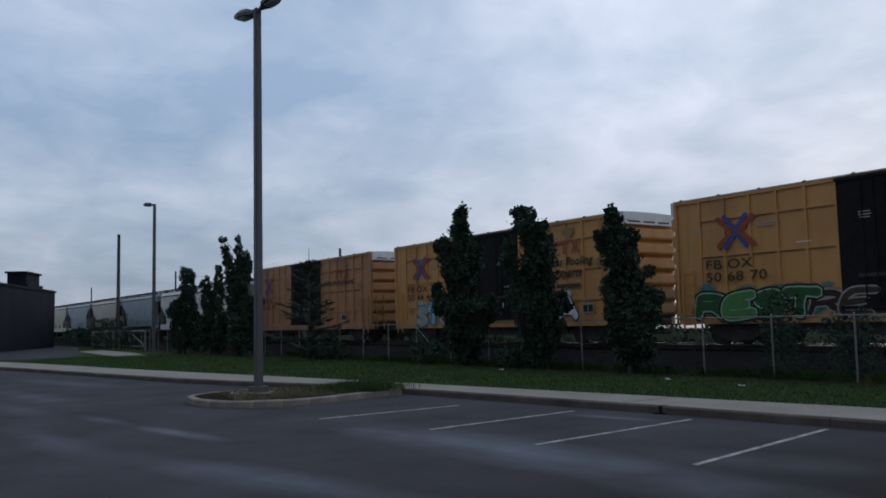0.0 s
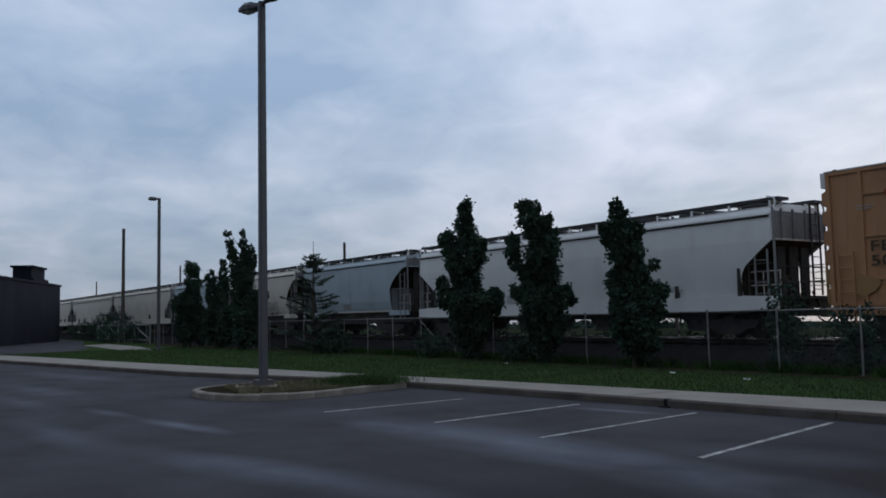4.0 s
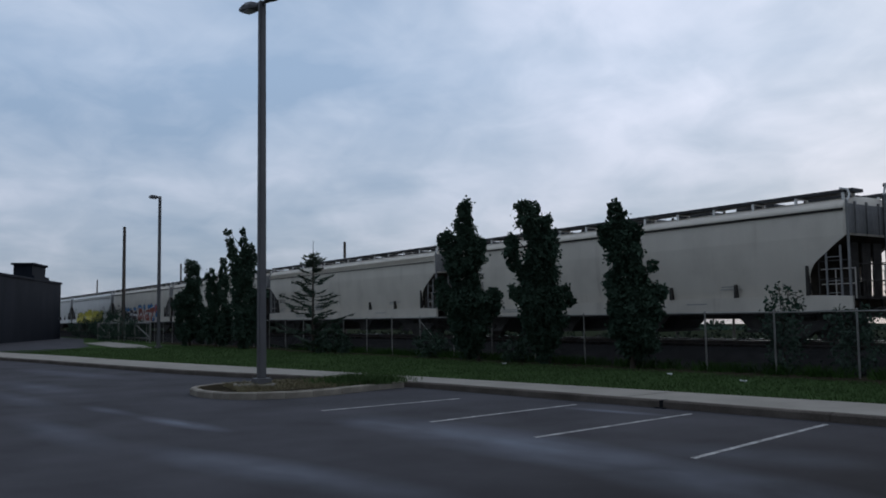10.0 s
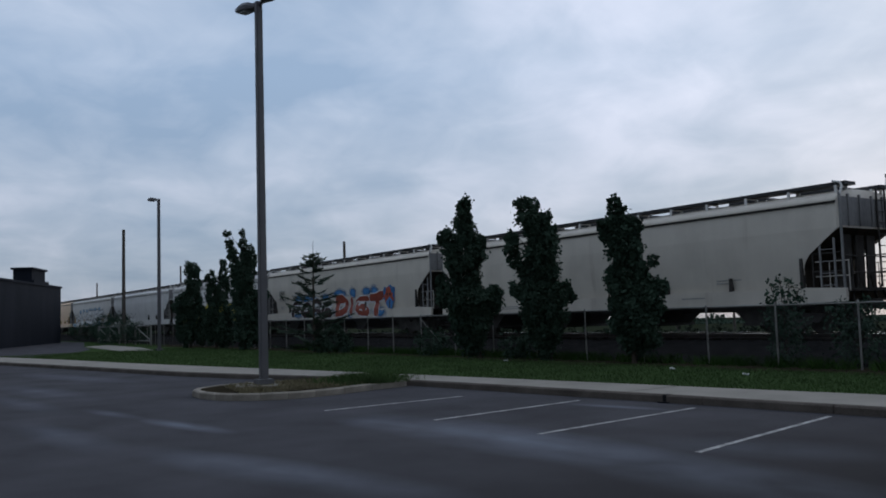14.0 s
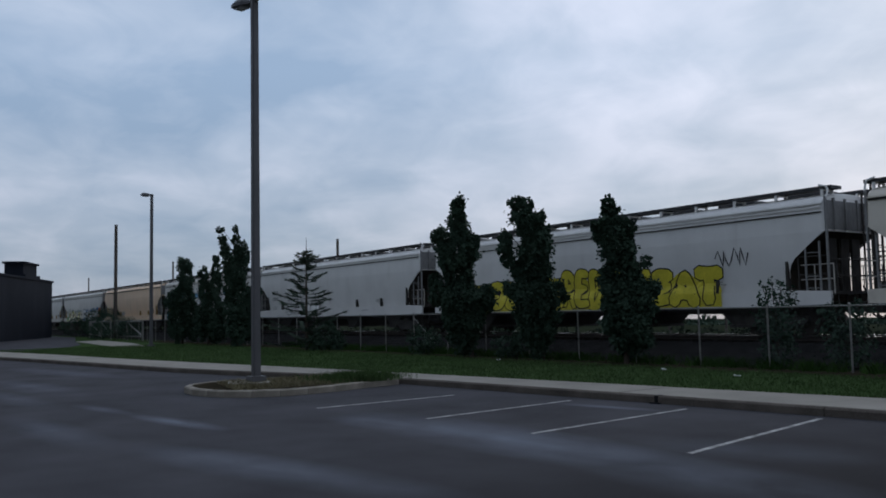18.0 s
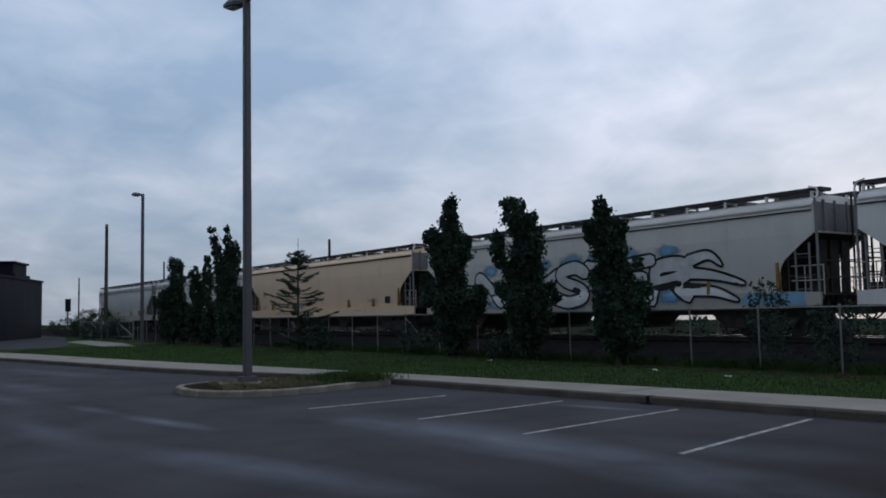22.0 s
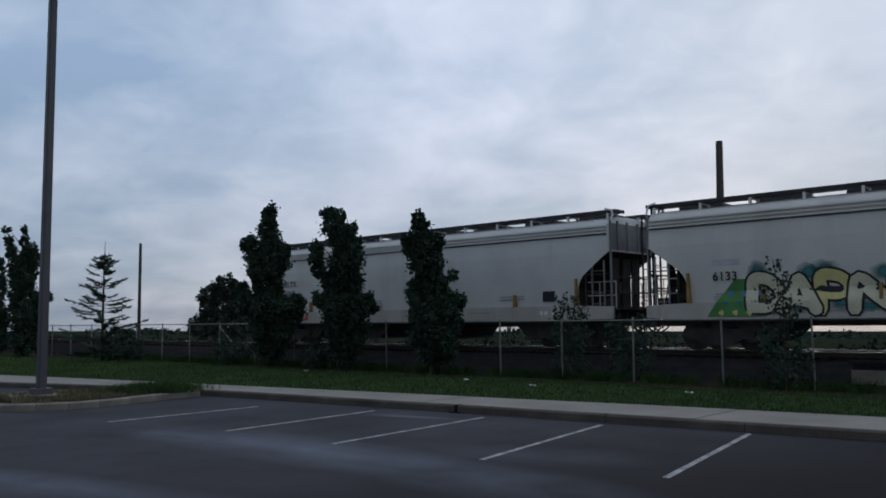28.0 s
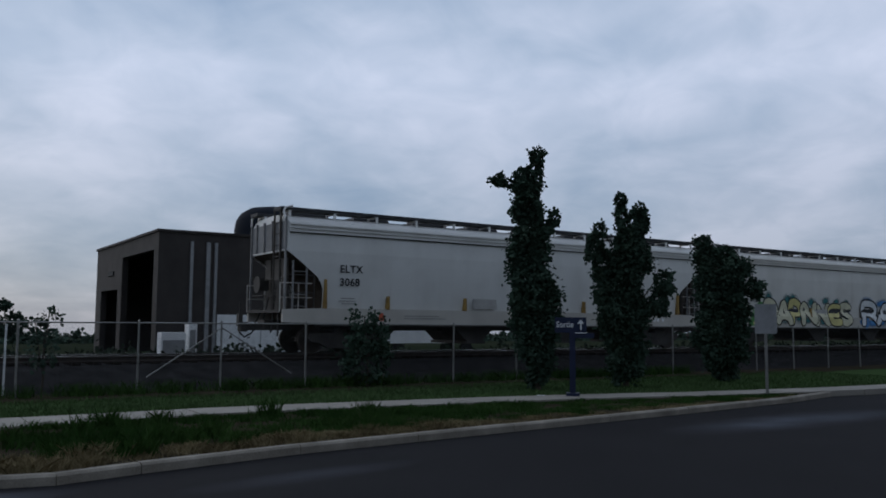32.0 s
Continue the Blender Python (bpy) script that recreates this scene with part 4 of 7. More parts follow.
rod(bm, (0, 0, FENCE_TOP - 0.1), (0, 0, FENCE_TOP - 0.06), 0.037, 10, 0.012)
post = part("post", bm, M_GALV, fence, m=pose(POSTS[0], 0, 0))
for x in POSTS[1:]:
    again(post, pose(x, 0, 0, random.uniform(-0.6, 0.6), random.uniform(-0.6, 0.6), 0))
for xa, xb in zip(POSTS, POSTS[1:]):
    bm = bmesh.new()
    rod(bm, (xa, 0.0, FENCE_TOP - 0.14), (xb, 0.0, FENCE_TOP - 0.14), 0.019, 8)
    part("top_rail", bm, M_GALV, fence)
    # woven wire: two crossing families of thin strands
    vs, fs, w, h = [], [], xb - xa, FENCE_TOP - 0.2
    for sgn in (1, -1):
        u = -h
        while u < w:
            p, q = (u, 0.0), (u + h, h)
            if p[0] < 0:
                p = (0.0, -u)
            if q[0] > w:
                q = (w, h - (u + h - w))
            if q[0] > p[0]:
                a = (p[0] if sgn > 0 else w - p[0], p[1])
                b = (q[0] if sgn > 0 else w - q[0], q[1])
                k = len(vs)
                vs += [(xa + a[0] - 0.0017, 0.004 * sgn, a[1] + 0.02), (xa + a[0] + 0.0017, 0.004 * sgn, a[1] + 0.02), (xa + b[0] + 0.0017, 0.004 * sgn, b[1] + 0.02), (xa + b[0] - 0.0017, 0.004 * sgn, b[1] + 0.02)]
                fs.append((k, k + 1, k + 2, k + 3))
            u += 0.075
    me = bpy.data.meshes.new("wire_mesh")
    me.from_pydata(vs, [], fs)
    me.materials.append(M_WIRE)
    ob = new("wire_mesh", me)
    ob.parent = fence
for xa, xb in ((-31.7, -29.9), (7.42, 5.58), (7.42, 9.33)):
    bm = bmesh.new()
    rod(bm, (xa, -0.03, FENCE_TOP - 0.25), (xb, -0.03, 0.42), 0.016, 8)
    part("brace", bm, M_GALV, fence)
bm = bmesh.new()
rod(bm, (0, 0, 0), (0, 0, 1.65), 0.024, 10)
rod(bm, (0, 0, 1.65), (0, 0, 1.7), 0.03, 10)
ob = new("marker_post", mesh_of("marker_post", bm, M_WHITE))
ob.location = (2.58, 21.5, 0.08)
tagged(ob, "white painted marker post behind the fence", "post")


# ---------------------------------------------------------------- lamps, poles and signs
def lamp_head(parent, m):
    bm = bmesh.new()
    rings = []
    for x, hy, z0, z1 in ((0.0, 0.05, -0.05, 0.05), (0.12, 0.07, -0.07, 0.07), (0.3, 0.17, -0.08, 0.12), (0.6, 0.2, -0.08, 0.14), (0.85, 0.15, -0.07, 0.09), (0.95, 0.06, -0.05, 0.02)):
        rings.append([bm.verts.new(p) for p in ((x, -hy, z0), (x, hy, z0), (x, hy, (z0 + z1) / 2), (x, hy * 0.5, z1), (x, -hy * 0.5, z1), (x, -hy, (z0 + z1) / 2))])
    for a, b in zip(rings, rings[1:]):
        for i in range(6):
            j = (i + 1) % 6
            bm.faces.new((a[i], a[j], b[j], b[i]))
    bm.faces.new(rings[0])
    bm.faces.new(rings[-1][::-1])
    head = part("lamp_head", bm, M_BRONZE, parent, m=m, smooth=False)
    bm = bmesh.new()
    prism(bm, [(0.33, -0.082), (0.8, -0.082), (0.74, -0.125), (0.4, -0.125)], -0.12, 0.12)
    part("lens", bm, M_LENS, head, "dull glass lens")
    return head


def lamp_post(x, y, z, height, turns, label):
    lamp = thing("street_lamp", label, "street lamp", pose(x, y, z), "parking lot lamps")
    bm = bmesh.new()
    r0, r1 = 0.1, 0.085
    a = [bm.verts.new((sx * r0, sy * r0, 0)) for sx, sy in ((-1, -1), (1, -1), (1, 1), (-1, 1))]
    b = [bm.verts.new((sx * r1, sy * r1, height)) for sx, sy in ((-1, -1), (1, -1), (1, 1), (-1, 1))]
    bm.faces.new(a[::-1])
    bm.faces.new(b)
    for i in range(4):
        j = (i + 1) % 4
        bm.faces.new((a[i], a[j], b[j], b[i]))
    bmesh.ops.bevel(bm, geom=[e for e in bm.edges if abs(e.verts[0].co.z - e.verts[1].co.z) > 1], offset=0.02, segments=2, affect="EDGES")
    part("pole", bm, M_BRONZE, lamp, "square dark bronze steel pole")
    bm = bmesh.new()
    box(bm, -0.2, 0.2, -0.2, 0.2, 0.0, 0.14)
    part("base_cover", bm, M_BRONZE, lamp)
    for t in turns:
        bm = bmesh.new()
        rod(bm, (0.05, 0, height - 0.12), (0.22, 0, height - 0.03), 0.045, 8)
        arm = part("arm", bm, M_BRONZE, lamp, m=pose(0, 0, 0, 0, 0, t))
        lamp_head(lamp, pose(0, 0, height - 0.03, 0, 0, t) @ pose(0.16, 0, 0, 0, -6, 0))
    return lamp


lamp_post(-20.82, 8.70, 0.2, 10.2, (7, 187), "tall dark bronze lamp with two heads on a kerbed island")
bm = bmesh.new()
slab(bm, [(-21.5, 8.1), (-20.6, 7.9), (-20.1, 8.7), (-20.9, 9.2)], 0.05, 0.2)
footing = new("lamp_footing", mesh_of("lamp_footing", bm, M_CONCRETE))
tagged(footing, "flat concrete lamp footing in dry soil", "footing")
lamp_post(-56.0, 16.3, 0.12, 10.0, (200,), "tall dark lamp with one head beyond the lawn")


def utility_pole(x, y, z0, z1, label, r=0.15, arms=0, lean=0.0, lights=0):
    pole = thing("utility_pole", label, "utility pole", pose(x, y, z0, 0, lean, 0), "poles by the track")
    bm = bmesh.new()
    rod(bm, (0, 0, 0), (0, 0, z1 - z0), r, 12, r * 0.75)
    part("mast", bm, M_WOOD, pole)
    if arms:
        bm = bmesh.new()
        h = (z1 - z0) * 0.72
        rod(bm, (-0.42, 0, h), (0.42, 0, h), 0.05, 6)
        for s in (-0.4, 0.4):
            rod(bm, (s, 0, h), (s, 0, h + 0.2), 0.1, 8, 0.06)
        part("cross_arm", bm, M_STEEL, pole)
    for i in range(lights):
        s = -0.55 if i == 0 else 0.55
        bm = bmesh.new()
        rod(bm, (0, 0, z1 - z0 - 2.0), (s, 0, z1 - z0 - 2.0), 0.04, 6)
        box(bm, -0.22, 0.22, -0.2, 0.2, -0.14, 0.14, Matrix.Translation((s, 0, z1 - z0 - 1.9)) @ pose(0, 0, 0, 20, 25 if s > 0 else -25, 0))
        part("flood_lamp", bm, M_STEEL, pole)
    return pole


utility_pole(-87.9, 22.1, 0.1, 11.5, "tall bare wooden utility pole beside the track", 0.2)
for x, y, top, arms in ((-139.2, 31.0, 8.6, 1), (-97.8, 31.0, 8.55, 1), (-57.7, 31.0, 7.8, 0)):
    utility_pole(x, y, -0.1, top, "dark wooden line pole behind the train", 0.13, arms)
utility_pole(-12.35, 28.5, 0.0, 8.15, "thick dark wooden pole standing behind the track", 0.16, lean=1.0)
utility_pole(-17.2, 46.0, -0.3, 8.5, "slender dark wooden pole in open ground", 0.13)
utility_pole(-58.0, 70.0, -0.7, 11.8, "distant wooden pole with two flood lamps", 0.2, lights=2)
utility_pole(-11.6, 66.0, -0.7, 8.9, "wooden pole with two flood lamps behind the dark shed", 0.14, lights=2)
utility_pole(-51.1, 70.0, -0.7, 5.3, "short distant pole with flood lamps", 0.13, lights=2)

M_BLUE = material("blue_enamel", (0.005, 0.009, 0.028), (0.009, 0.016, 0.048), 0.45, scale=3, fine=30, bump=0.05)
M_ALU = material("sign_back", (0.20, 0.20, 0.20), (0.30, 0.30, 0.30), 0.55, 0.3, scale=3, fine=30, bump=0.05)
sign = thing("exit_sign", "dark blue exit sign with white arrow on a post", "sign", pose(14.24, 15.16, 0.12, 0, 0, -42))
bm = bmesh.new()
box(bm, -0.07, 0.07, -0.07, 0.07, 0, 1.55)
box(bm, -0.16, 0.16, -0.16, 0.16, 0, 0.1)
part("post", bm, M_BLUE, sign, "blue painted square post")
bm = bmesh.new()
box(bm, -0.42, 0.34, -0.05, 0.05, 1.55, 1.92)
box(bm, 0.0, 0.52, -0.045, 0.045, 1.42, 1.54)
panel = part("panel", bm, M_BLUE, sign)
lettering("Sortie", 0.2, M_WHITE, sign, -0.39, -0.053, 1.68, bold=0.003, wide=0.8)
bm = bmesh.new()
box(bm, 0.19, 0.22, -0.056, -0.051, 1.62, 1.8)
prism(bm, [(0.12, 1.77), (0.29, 1.77), (0.205, 1.87)], -0.056, -0.051)
part("arrow", bm, M_WHITE, sign, "white arrow pointing up")
sign2 = thing("road_sign", "grey back of a square road sign on a steel post", "sign", pose(18.98, 13.16, 0.12, 0, 0, -40))
bm = bmesh.new()
box(bm, -0.03, 0.03, -0.03, 0.03, 0, 2.3)
part("post", bm, M_GALV, sign2)
bm = bmesh.new()
box(bm, -0.27, 0.27, -0.045, -0.032, 1.55, 2.3)
part("panel", bm, M_ALU, sign2)


# railway signal and a steel gate far down the line
mast = thing("railway_signal", "dark round-headed railway signal on a thin mast", "signal", pose(-142.0, 30.0, 0.0))
bm = bmesh.new()
rod(bm, (0, 0, -0.1), (0, 0, 5.2), 0.11, 8)
part("mast", bm, M_STEEL, mast)
bm = bmesh.new()
rod(bm, (0.15, 0, 3.4), (0.15, 0, 5.4), 0.42, 12)
part("signal_head", bm, M_BLACK, mast)
bm = bmesh.new()
box(bm, -0.5, 0.9, -0.3, 0.3, 3.0, 3.1)
part("platform", bm, M_STEEL, mast)
gate = thing("steel_gate", "weathered pale steel gate frames beside the far path", "gate", pose(-82.0, 20.45, 0.1))
for x in (-9.2, -4.6, -1.0, 1.2, 4.6, 9.4):
    bm = bmesh.new()
    rod(bm, (x, 0, -0.1), (x, 0, 1.75), 0.09, 8)
    part("post", bm, M_GALV, gate)
for xa, xb in ((-9.2, -4.6), (-4.6, -1.0), (1.2, 4.6), (4.6, 9.4)):
    for z in (0.35, 1.65):
        bm = bmesh.new()
        rod(bm, (xa, 0, z), (xb, 0, z), 0.06, 8)
        part("rail", bm, M_GALV, gate)
    bm = bmesh.new()
    rod(bm, (xa, 0, 1.6), (xb, 0, 0.4), 0.05, 8)
    part("brace", bm, M_GALV, gate)


# ---------------------------------------------------------------- trees
def leaf_cloud(name, lobes, parent, mat, rng, size=0.13, density=150.0, droop=0.5, thin=1.0):
    """Many small folded leaves in the outer part of each lobe; lobes are centre and radii."""
    vs, n = [], 0
    for (cx, cy, cz), (rx, ry, rz) in lobes:
        count = int(density * thin * 4 * math.pi * ((rx * ry + rx * rz + ry * rz) / 3) * 0.9)
        d = rng.normal(size=(count, 3))
        d /= np.linalg.norm(d, axis=1)[:, None]
        rad = rng.uniform(0.3, 1.0, count) ** 0.6
        radii = np.array((rx, ry, rz))
        c = np.array((cx, cy, cz)) + d * radii * (rad * 0.88)[:, None]
        # half of the leaves hang in tufts that stand out from the lobe
        tufts = max(5, int(26 * (rx * rz) ** 0.5))
        td = rng.normal(size=(tufts, 3))
        td /= np.linalg.norm(td, axis=1)[:, None]
        tc_ = np.array((cx, cy, cz)) + td * radii * rng.uniform(0.72, 0.98, tufts)[:, None]
        pick = rng.integers(0, tufts, count)
        hang = rng.uniform(0, 1, count) < 0.5
        spread = min(0.12, 0.3 * min(rx, rz)) * rng.normal(size=(count, 3)) * np.array((0.8, 0.8, 1.0))
        c = np.where(hang[:, None], tc_[pick] + spread, c)
        d = np.where(hang[:, None], td[pick], d)
        out = d + rng.normal(size=(count, 3)) * 0.5
        out[:, 2] -= droop
        out /= np.linalg.norm(out, axis=1)[:, None]
        side = np.cross(out, rng.normal(size=(count, 3)))
        side /= np.linalg.norm(side, axis=1)[:, None]
        up = np.cross(side, out)
        s = (size * rng.uniform(0.6, 1.3, count))[:, None]
        vs.append(np.stack([c, c + out * s * 0.5 + side * s * 0.45 + up * s * 0.12, c + out * s, c + out * s * 0.5 - side * s * 0.45 + up * s * 0.12], 1).reshape(-1, 3))
        n += count
    v = np.concatenate(vs)
    me = bpy.data.meshes.new(name)
    me.vertices.add(len(v))
    me.vertices.foreach_set("co", v.ravel().astype(np.float32))
    me.loops.add(len(v))
    me.loops.foreach_set("vertex_index", np.arange(len(v), dtype=np.int32))
    me.polygons.add(n)
    me.polygons.foreach_set("loop_start", np.arange(0, len(v), 4, dtype=np.int32))
    me.update()
    me.materials.append(mat)
    ob = new(name, me)
    ob.parent = parent
    return ob


def leafy_tree(x, y, z, axis, scale, lobes, label, seed, name="columnar_maple", size=0.1, density=560.0, leafmat=None, base=None, group="street trees along the fence", thin=1.0, trunk=0.09, tall=0.975):
    """Lobes are given as sideways place and height over the foot (in units of scale), with their half width and half height; depth by chance."""
    rng = np.random.default_rng(seed)
    tree = thing(name, label, "tree", pose(x, y, z), group)
    right = Vector((y, -x, 0)).normalized()
    away = Vector((x, y, 0)).normalized()
    balls, top = [], 0
    for u, h, ru, rh in lobes:
        c = right * ((u - axis) * scale) + away * (rng.uniform(-0.25, 0.25) * ru * scale)
        hz = (base - h) * tall * scale
        balls.append(((c.x, c.y, hz), (ru * scale, ru * scale * 0.95, rh * scale)))
        top = max(top, hz)
    bm = bmesh.new()
    rod(bm, (0, 0, -0.1), (0.03, 0, top * 0.35), trunk, 8, trunk * 0.7)
    rod(bm, (0.03, 0, top * 0.35), (0, 0.02, top * 0.8), trunk * 0.7, 8, trunk * 0.25)
    part("trunk", bm, M_BARK, tree)
    for (cx, cy, cz), (rx, ry, rz) in balls:
        if cz > 0.8:
            bm = bmesh.new()
            rod(bm, (0, 0, max(0.4, cz - 1.2)), (cx * 0.9, cy * 0.9, cz + rz * 0.6), trunk * 0.35, 6, 0.012)
            part("limb", bm, M_BARK, tree)
    leaf_cloud("crown", balls, tree, leafmat or M_LEAF, rng, size, density, thin=thin)
    return tree


leafy_tree(-26.4, 20.0, 0.12, 840, 0.0223, [(821, 353, 13, 15), (822, 380, 15, 24), (823, 404, 16, 18), (783, 404, 10, 10), (797, 414, 17, 16), (850, 413, 9, 9), (842, 426, 16, 18), (818, 440, 35, 30), (817, 474, 28, 36), (776, 488, 10, 13), (783, 514, 15, 22), (872, 507, 10, 13), (865, 529, 17, 20), (824, 520, 42, 32), (824, 550, 40, 32), (826, 580, 28, 28), (828, 604, 15, 17)],
           "narrow dark green maple with a single tall spike", 11, size=0.105, density=900, base=627)
leafy_tree(-22.3, 20.0, 0.12, 965, 0.0203, [(925, 349, 10, 9), (947, 353, 10, 12), (937, 370, 20, 20), (970, 376, 8, 7), (957, 405, 26, 24), (957, 440, 28, 33), (908, 412, 11, 9), (906, 430, 13, 13), (908, 450, 10, 13), (950, 480, 36, 33), (912, 507, 13, 13), (996, 515, 14, 20), (955, 522, 43, 30), (958, 560, 37, 34), (957, 597, 24, 24), (957, 616, 12, 14)],
           "narrow dark green maple with a broken forked top", 12, size=0.105, density=900, base=634)
leafy_tree(-18.4, 20.0, 0.12, 1114, 0.0183, [(1092, 353, 8, 9), (1094, 369, 16, 13), (1070, 396, 9, 11), (1098, 396, 22, 20), (1126, 399, 11, 11), (1104, 413, 34, 20), (1110, 438, 31, 26), (1152, 458, 8, 9), (1110, 478, 40, 28), (1116, 508, 47, 26), (1165, 509, 11, 13), (1118, 532, 52, 25), (1117, 562, 45, 26), (1121, 592, 36, 20), (1116, 610, 19, 13)],
           "cone-shaped dark green maple with a pointed top", 13, size=0.105, density=900, base=641)
leafy_tree(14.75, 17.1, 0.12, 952, 0.0157, [(951, 278, 10, 17), (949, 300, 12, 16), (886, 321, 12, 12), (903, 326, 8, 7), (925, 314, 15, 16), (934, 335, 24, 24), (934, 370, 27, 36), (982, 392, 10, 14), (974, 405, 8, 10), (938, 420, 29, 34), (936, 455, 33, 34), (938, 495, 34, 34), (950, 528, 44, 34), (948, 565, 40, 38), (950, 610, 34, 40), (955, 650, 22, 34)],
           "tall ragged maple with a sprig leaning out", 14, size=0.10, density=900, base=690)
leafy_tree(17.8, 16.9, 0.12, 1115, 0.017, [(1109, 355, 9, 12), (1111, 384, 11, 22), (1141, 372, 12, 16), (1143, 398, 13, 20), (1072, 405, 9, 12), (1066, 438, 16, 24), (1078, 470, 18, 28), (1124, 430, 28, 34), (1120, 470, 34, 36), (1108, 515, 42, 40), (1178, 500, 17, 20), (1170, 538, 17, 24), (1112, 560, 44, 44), (1114, 605, 36, 40), (1115, 645, 24, 32)],
           "three-pronged dark green maple", 15, size=0.10, density=900, base=688, tall=0.93)
leafy_tree(22.4, 17.2, 0.12, 1290, 0.0196, [(1262, 428, 12, 14), (1268, 450, 18, 20), (1296, 448, 14, 14), (1288, 475, 34, 28), (1318, 478, 18, 18), (1290, 515, 38, 34), (1338, 512, 15, 16), (1290, 560, 42, 40), (1290, 610, 42, 44), (1290, 650, 24, 28)],
           "rounded dark green maple with a knob on top", 16, size=0.10, density=900, base=680, tall=0.885)
leafy_tree(-58.5, 19.2, 0.1, 331, 0.0412, [(334, 466, 12, 11), (336, 490, 13, 22), (334, 525, 17, 30), (314, 528, 10, 20), (322, 565, 17, 36), (345, 565, 14, 36)],
           "dense dark upright maple in a small group", 17, size=0.13, density=520, base=605)
leafy_tree(-54.0, 19.4, 0.1, 376, 0.0386, [(389, 458, 5, 8), (389, 475, 7, 13), (368, 482, 8, 8), (388, 505, 11, 22), (369, 510, 9, 22), (384, 548, 20, 36), (366, 565, 12, 30), (388, 582, 18, 22)],
           "slim dark upright maple in a small group", 18, size=0.13, density=520, base=607)
leafy_tree(-48.5, 19.2, 0.1, 426, 0.0352, [(397, 404, 5, 5), (401, 420, 5, 8), (405, 438, 7, 14), (424, 405, 4, 6), (425, 424, 6, 12), (427, 446, 7, 16), (437, 430, 4, 8), (441, 450, 7, 16), (411, 462, 8, 18), (424, 480, 21, 30), (427, 525, 26, 40), (430, 572, 26, 32), (459, 512, 7, 9), (450, 545, 9, 20)],
           "tall dark maple with two thin spikes", 19, size=0.13, density=520, base=610)
# lighter needle colour on these leaves carries the haze of distance
leafy_tree(-60.5, 40.0, -0.2, 395, 0.0485, [(400, 480, 20, 16), (375, 500, 22, 20), (420, 500, 20, 22), (395, 520, 40, 25), (360, 550, 22, 22), (400, 550, 40, 28), (430, 545, 14, 22)],
           "broad dark tree standing beyond the track", 20, name="broadleaf_tree", leafmat=M_NEEDLE, size=0.25, density=110, base=592, group="", trunk=0.16)
leafy_tree(4.7, 60.0, -0.5, 90, 0.04, [(118, 552, 24, 8), (105, 560, 26, 7), (60, 576, 26, 9), (78, 585, 34, 8), (142, 580, 20, 14), (100, 596, 50, 12)],
           "wind-swept flat-topped tree in open ground", 21, name="broadleaf_tree", size=0.24, density=90, base=640, group="", trunk=0.1)
for x, y, s, lobes, label, thin, seed in (
    (-14.1, 21.5, 0.02, [(-17, -110, 6, 14), (-3, -117, 7, 14), (11, -114, 7, 15), (24, -104, 7, 12), (2, -95, 24, 12), (-4, -72, 26, 20), (10, -55, 24, 24), (0, -30, 30, 30)], "bushy green shrub growing through the fence", 0.45, 31),
    (-12.1, 21.7, 0.02, [(-18, -84, 16, 9), (16, -82, 18, 10), (-4, -66, 32, 18), (0, -36, 34, 32)], "low dark shrub behind the fence", 0.6, 39),
    (-7.3, 20.45, 0.02, [(-10, -155, 8, 12), (2, -135, 10, 14), (-6, -110, 16, 16), (10, -100, 12, 14), (0, -60, 26, 28), (4, -30, 32, 28)], "thin sapling with sparse leaves beside the fence", 0.36, 32),
    (11.4, 20.4, 0.02, [(-5, -92, 22, 14), (6, -70, 30, 22), (0, -36, 36, 34)], "dark leafy shrub against the fence", 0.9, 33),
    (3.4, 21.6, 0.02, [(5, -96, 16, 9), (-12, -86, 12, 8), (0, -55, 20, 24)], "small sapling behind the fence", 0.5, 34),
    (-24.6, 20.3, 0.02, [(0, -26, 28, 22), (18, -18, 20, 16)], "low dark shrub under the maples", 0.7, 35),
    (-30.5, 20.5, 0.02, [(0, -34, 36, 28), (24, -22, 26, 20)], "low dark shrub by the fence", 0.7, 36),
    (-38.3, 19.8, 0.02, [(0, -40, 44, 34), (-34, -20, 30, 20), (30, -24, 28, 22)], "low dark shrub round the foot of the spruce", 0.7, 37),
    (-101.0, 22.4, 0.02, [(-60, -60, 110, 50), (60, -50, 110, 46), (0, -80, 60, 30), (150, -56, 80, 46)], "wide dark bush mass beside the low building", 0.35, 40),
    (-94.0, 22.2, 0.02, [(-30, -120, 60, 34), (40, -130, 66, 32), (0, -70, 110, 60), (110, -110, 60, 36), (170, -80, 70, 44)], "brownish tall bush beside the far pole", 0.3, 41),
    (-78.0, 19.5, 0.02, [(0, -70, 90, 60), (70, -50, 70, 45), (-60, -40, 60, 40)], "brownish low bush near the far slab", 0.35, 38),
):
    leafy_tree(x, y, 0.1, 0, s, lobes, label, seed, name="shrub", size=0.1, density=240, base=0, group="shrubs along the fence", thin=thin, trunk=0.03)

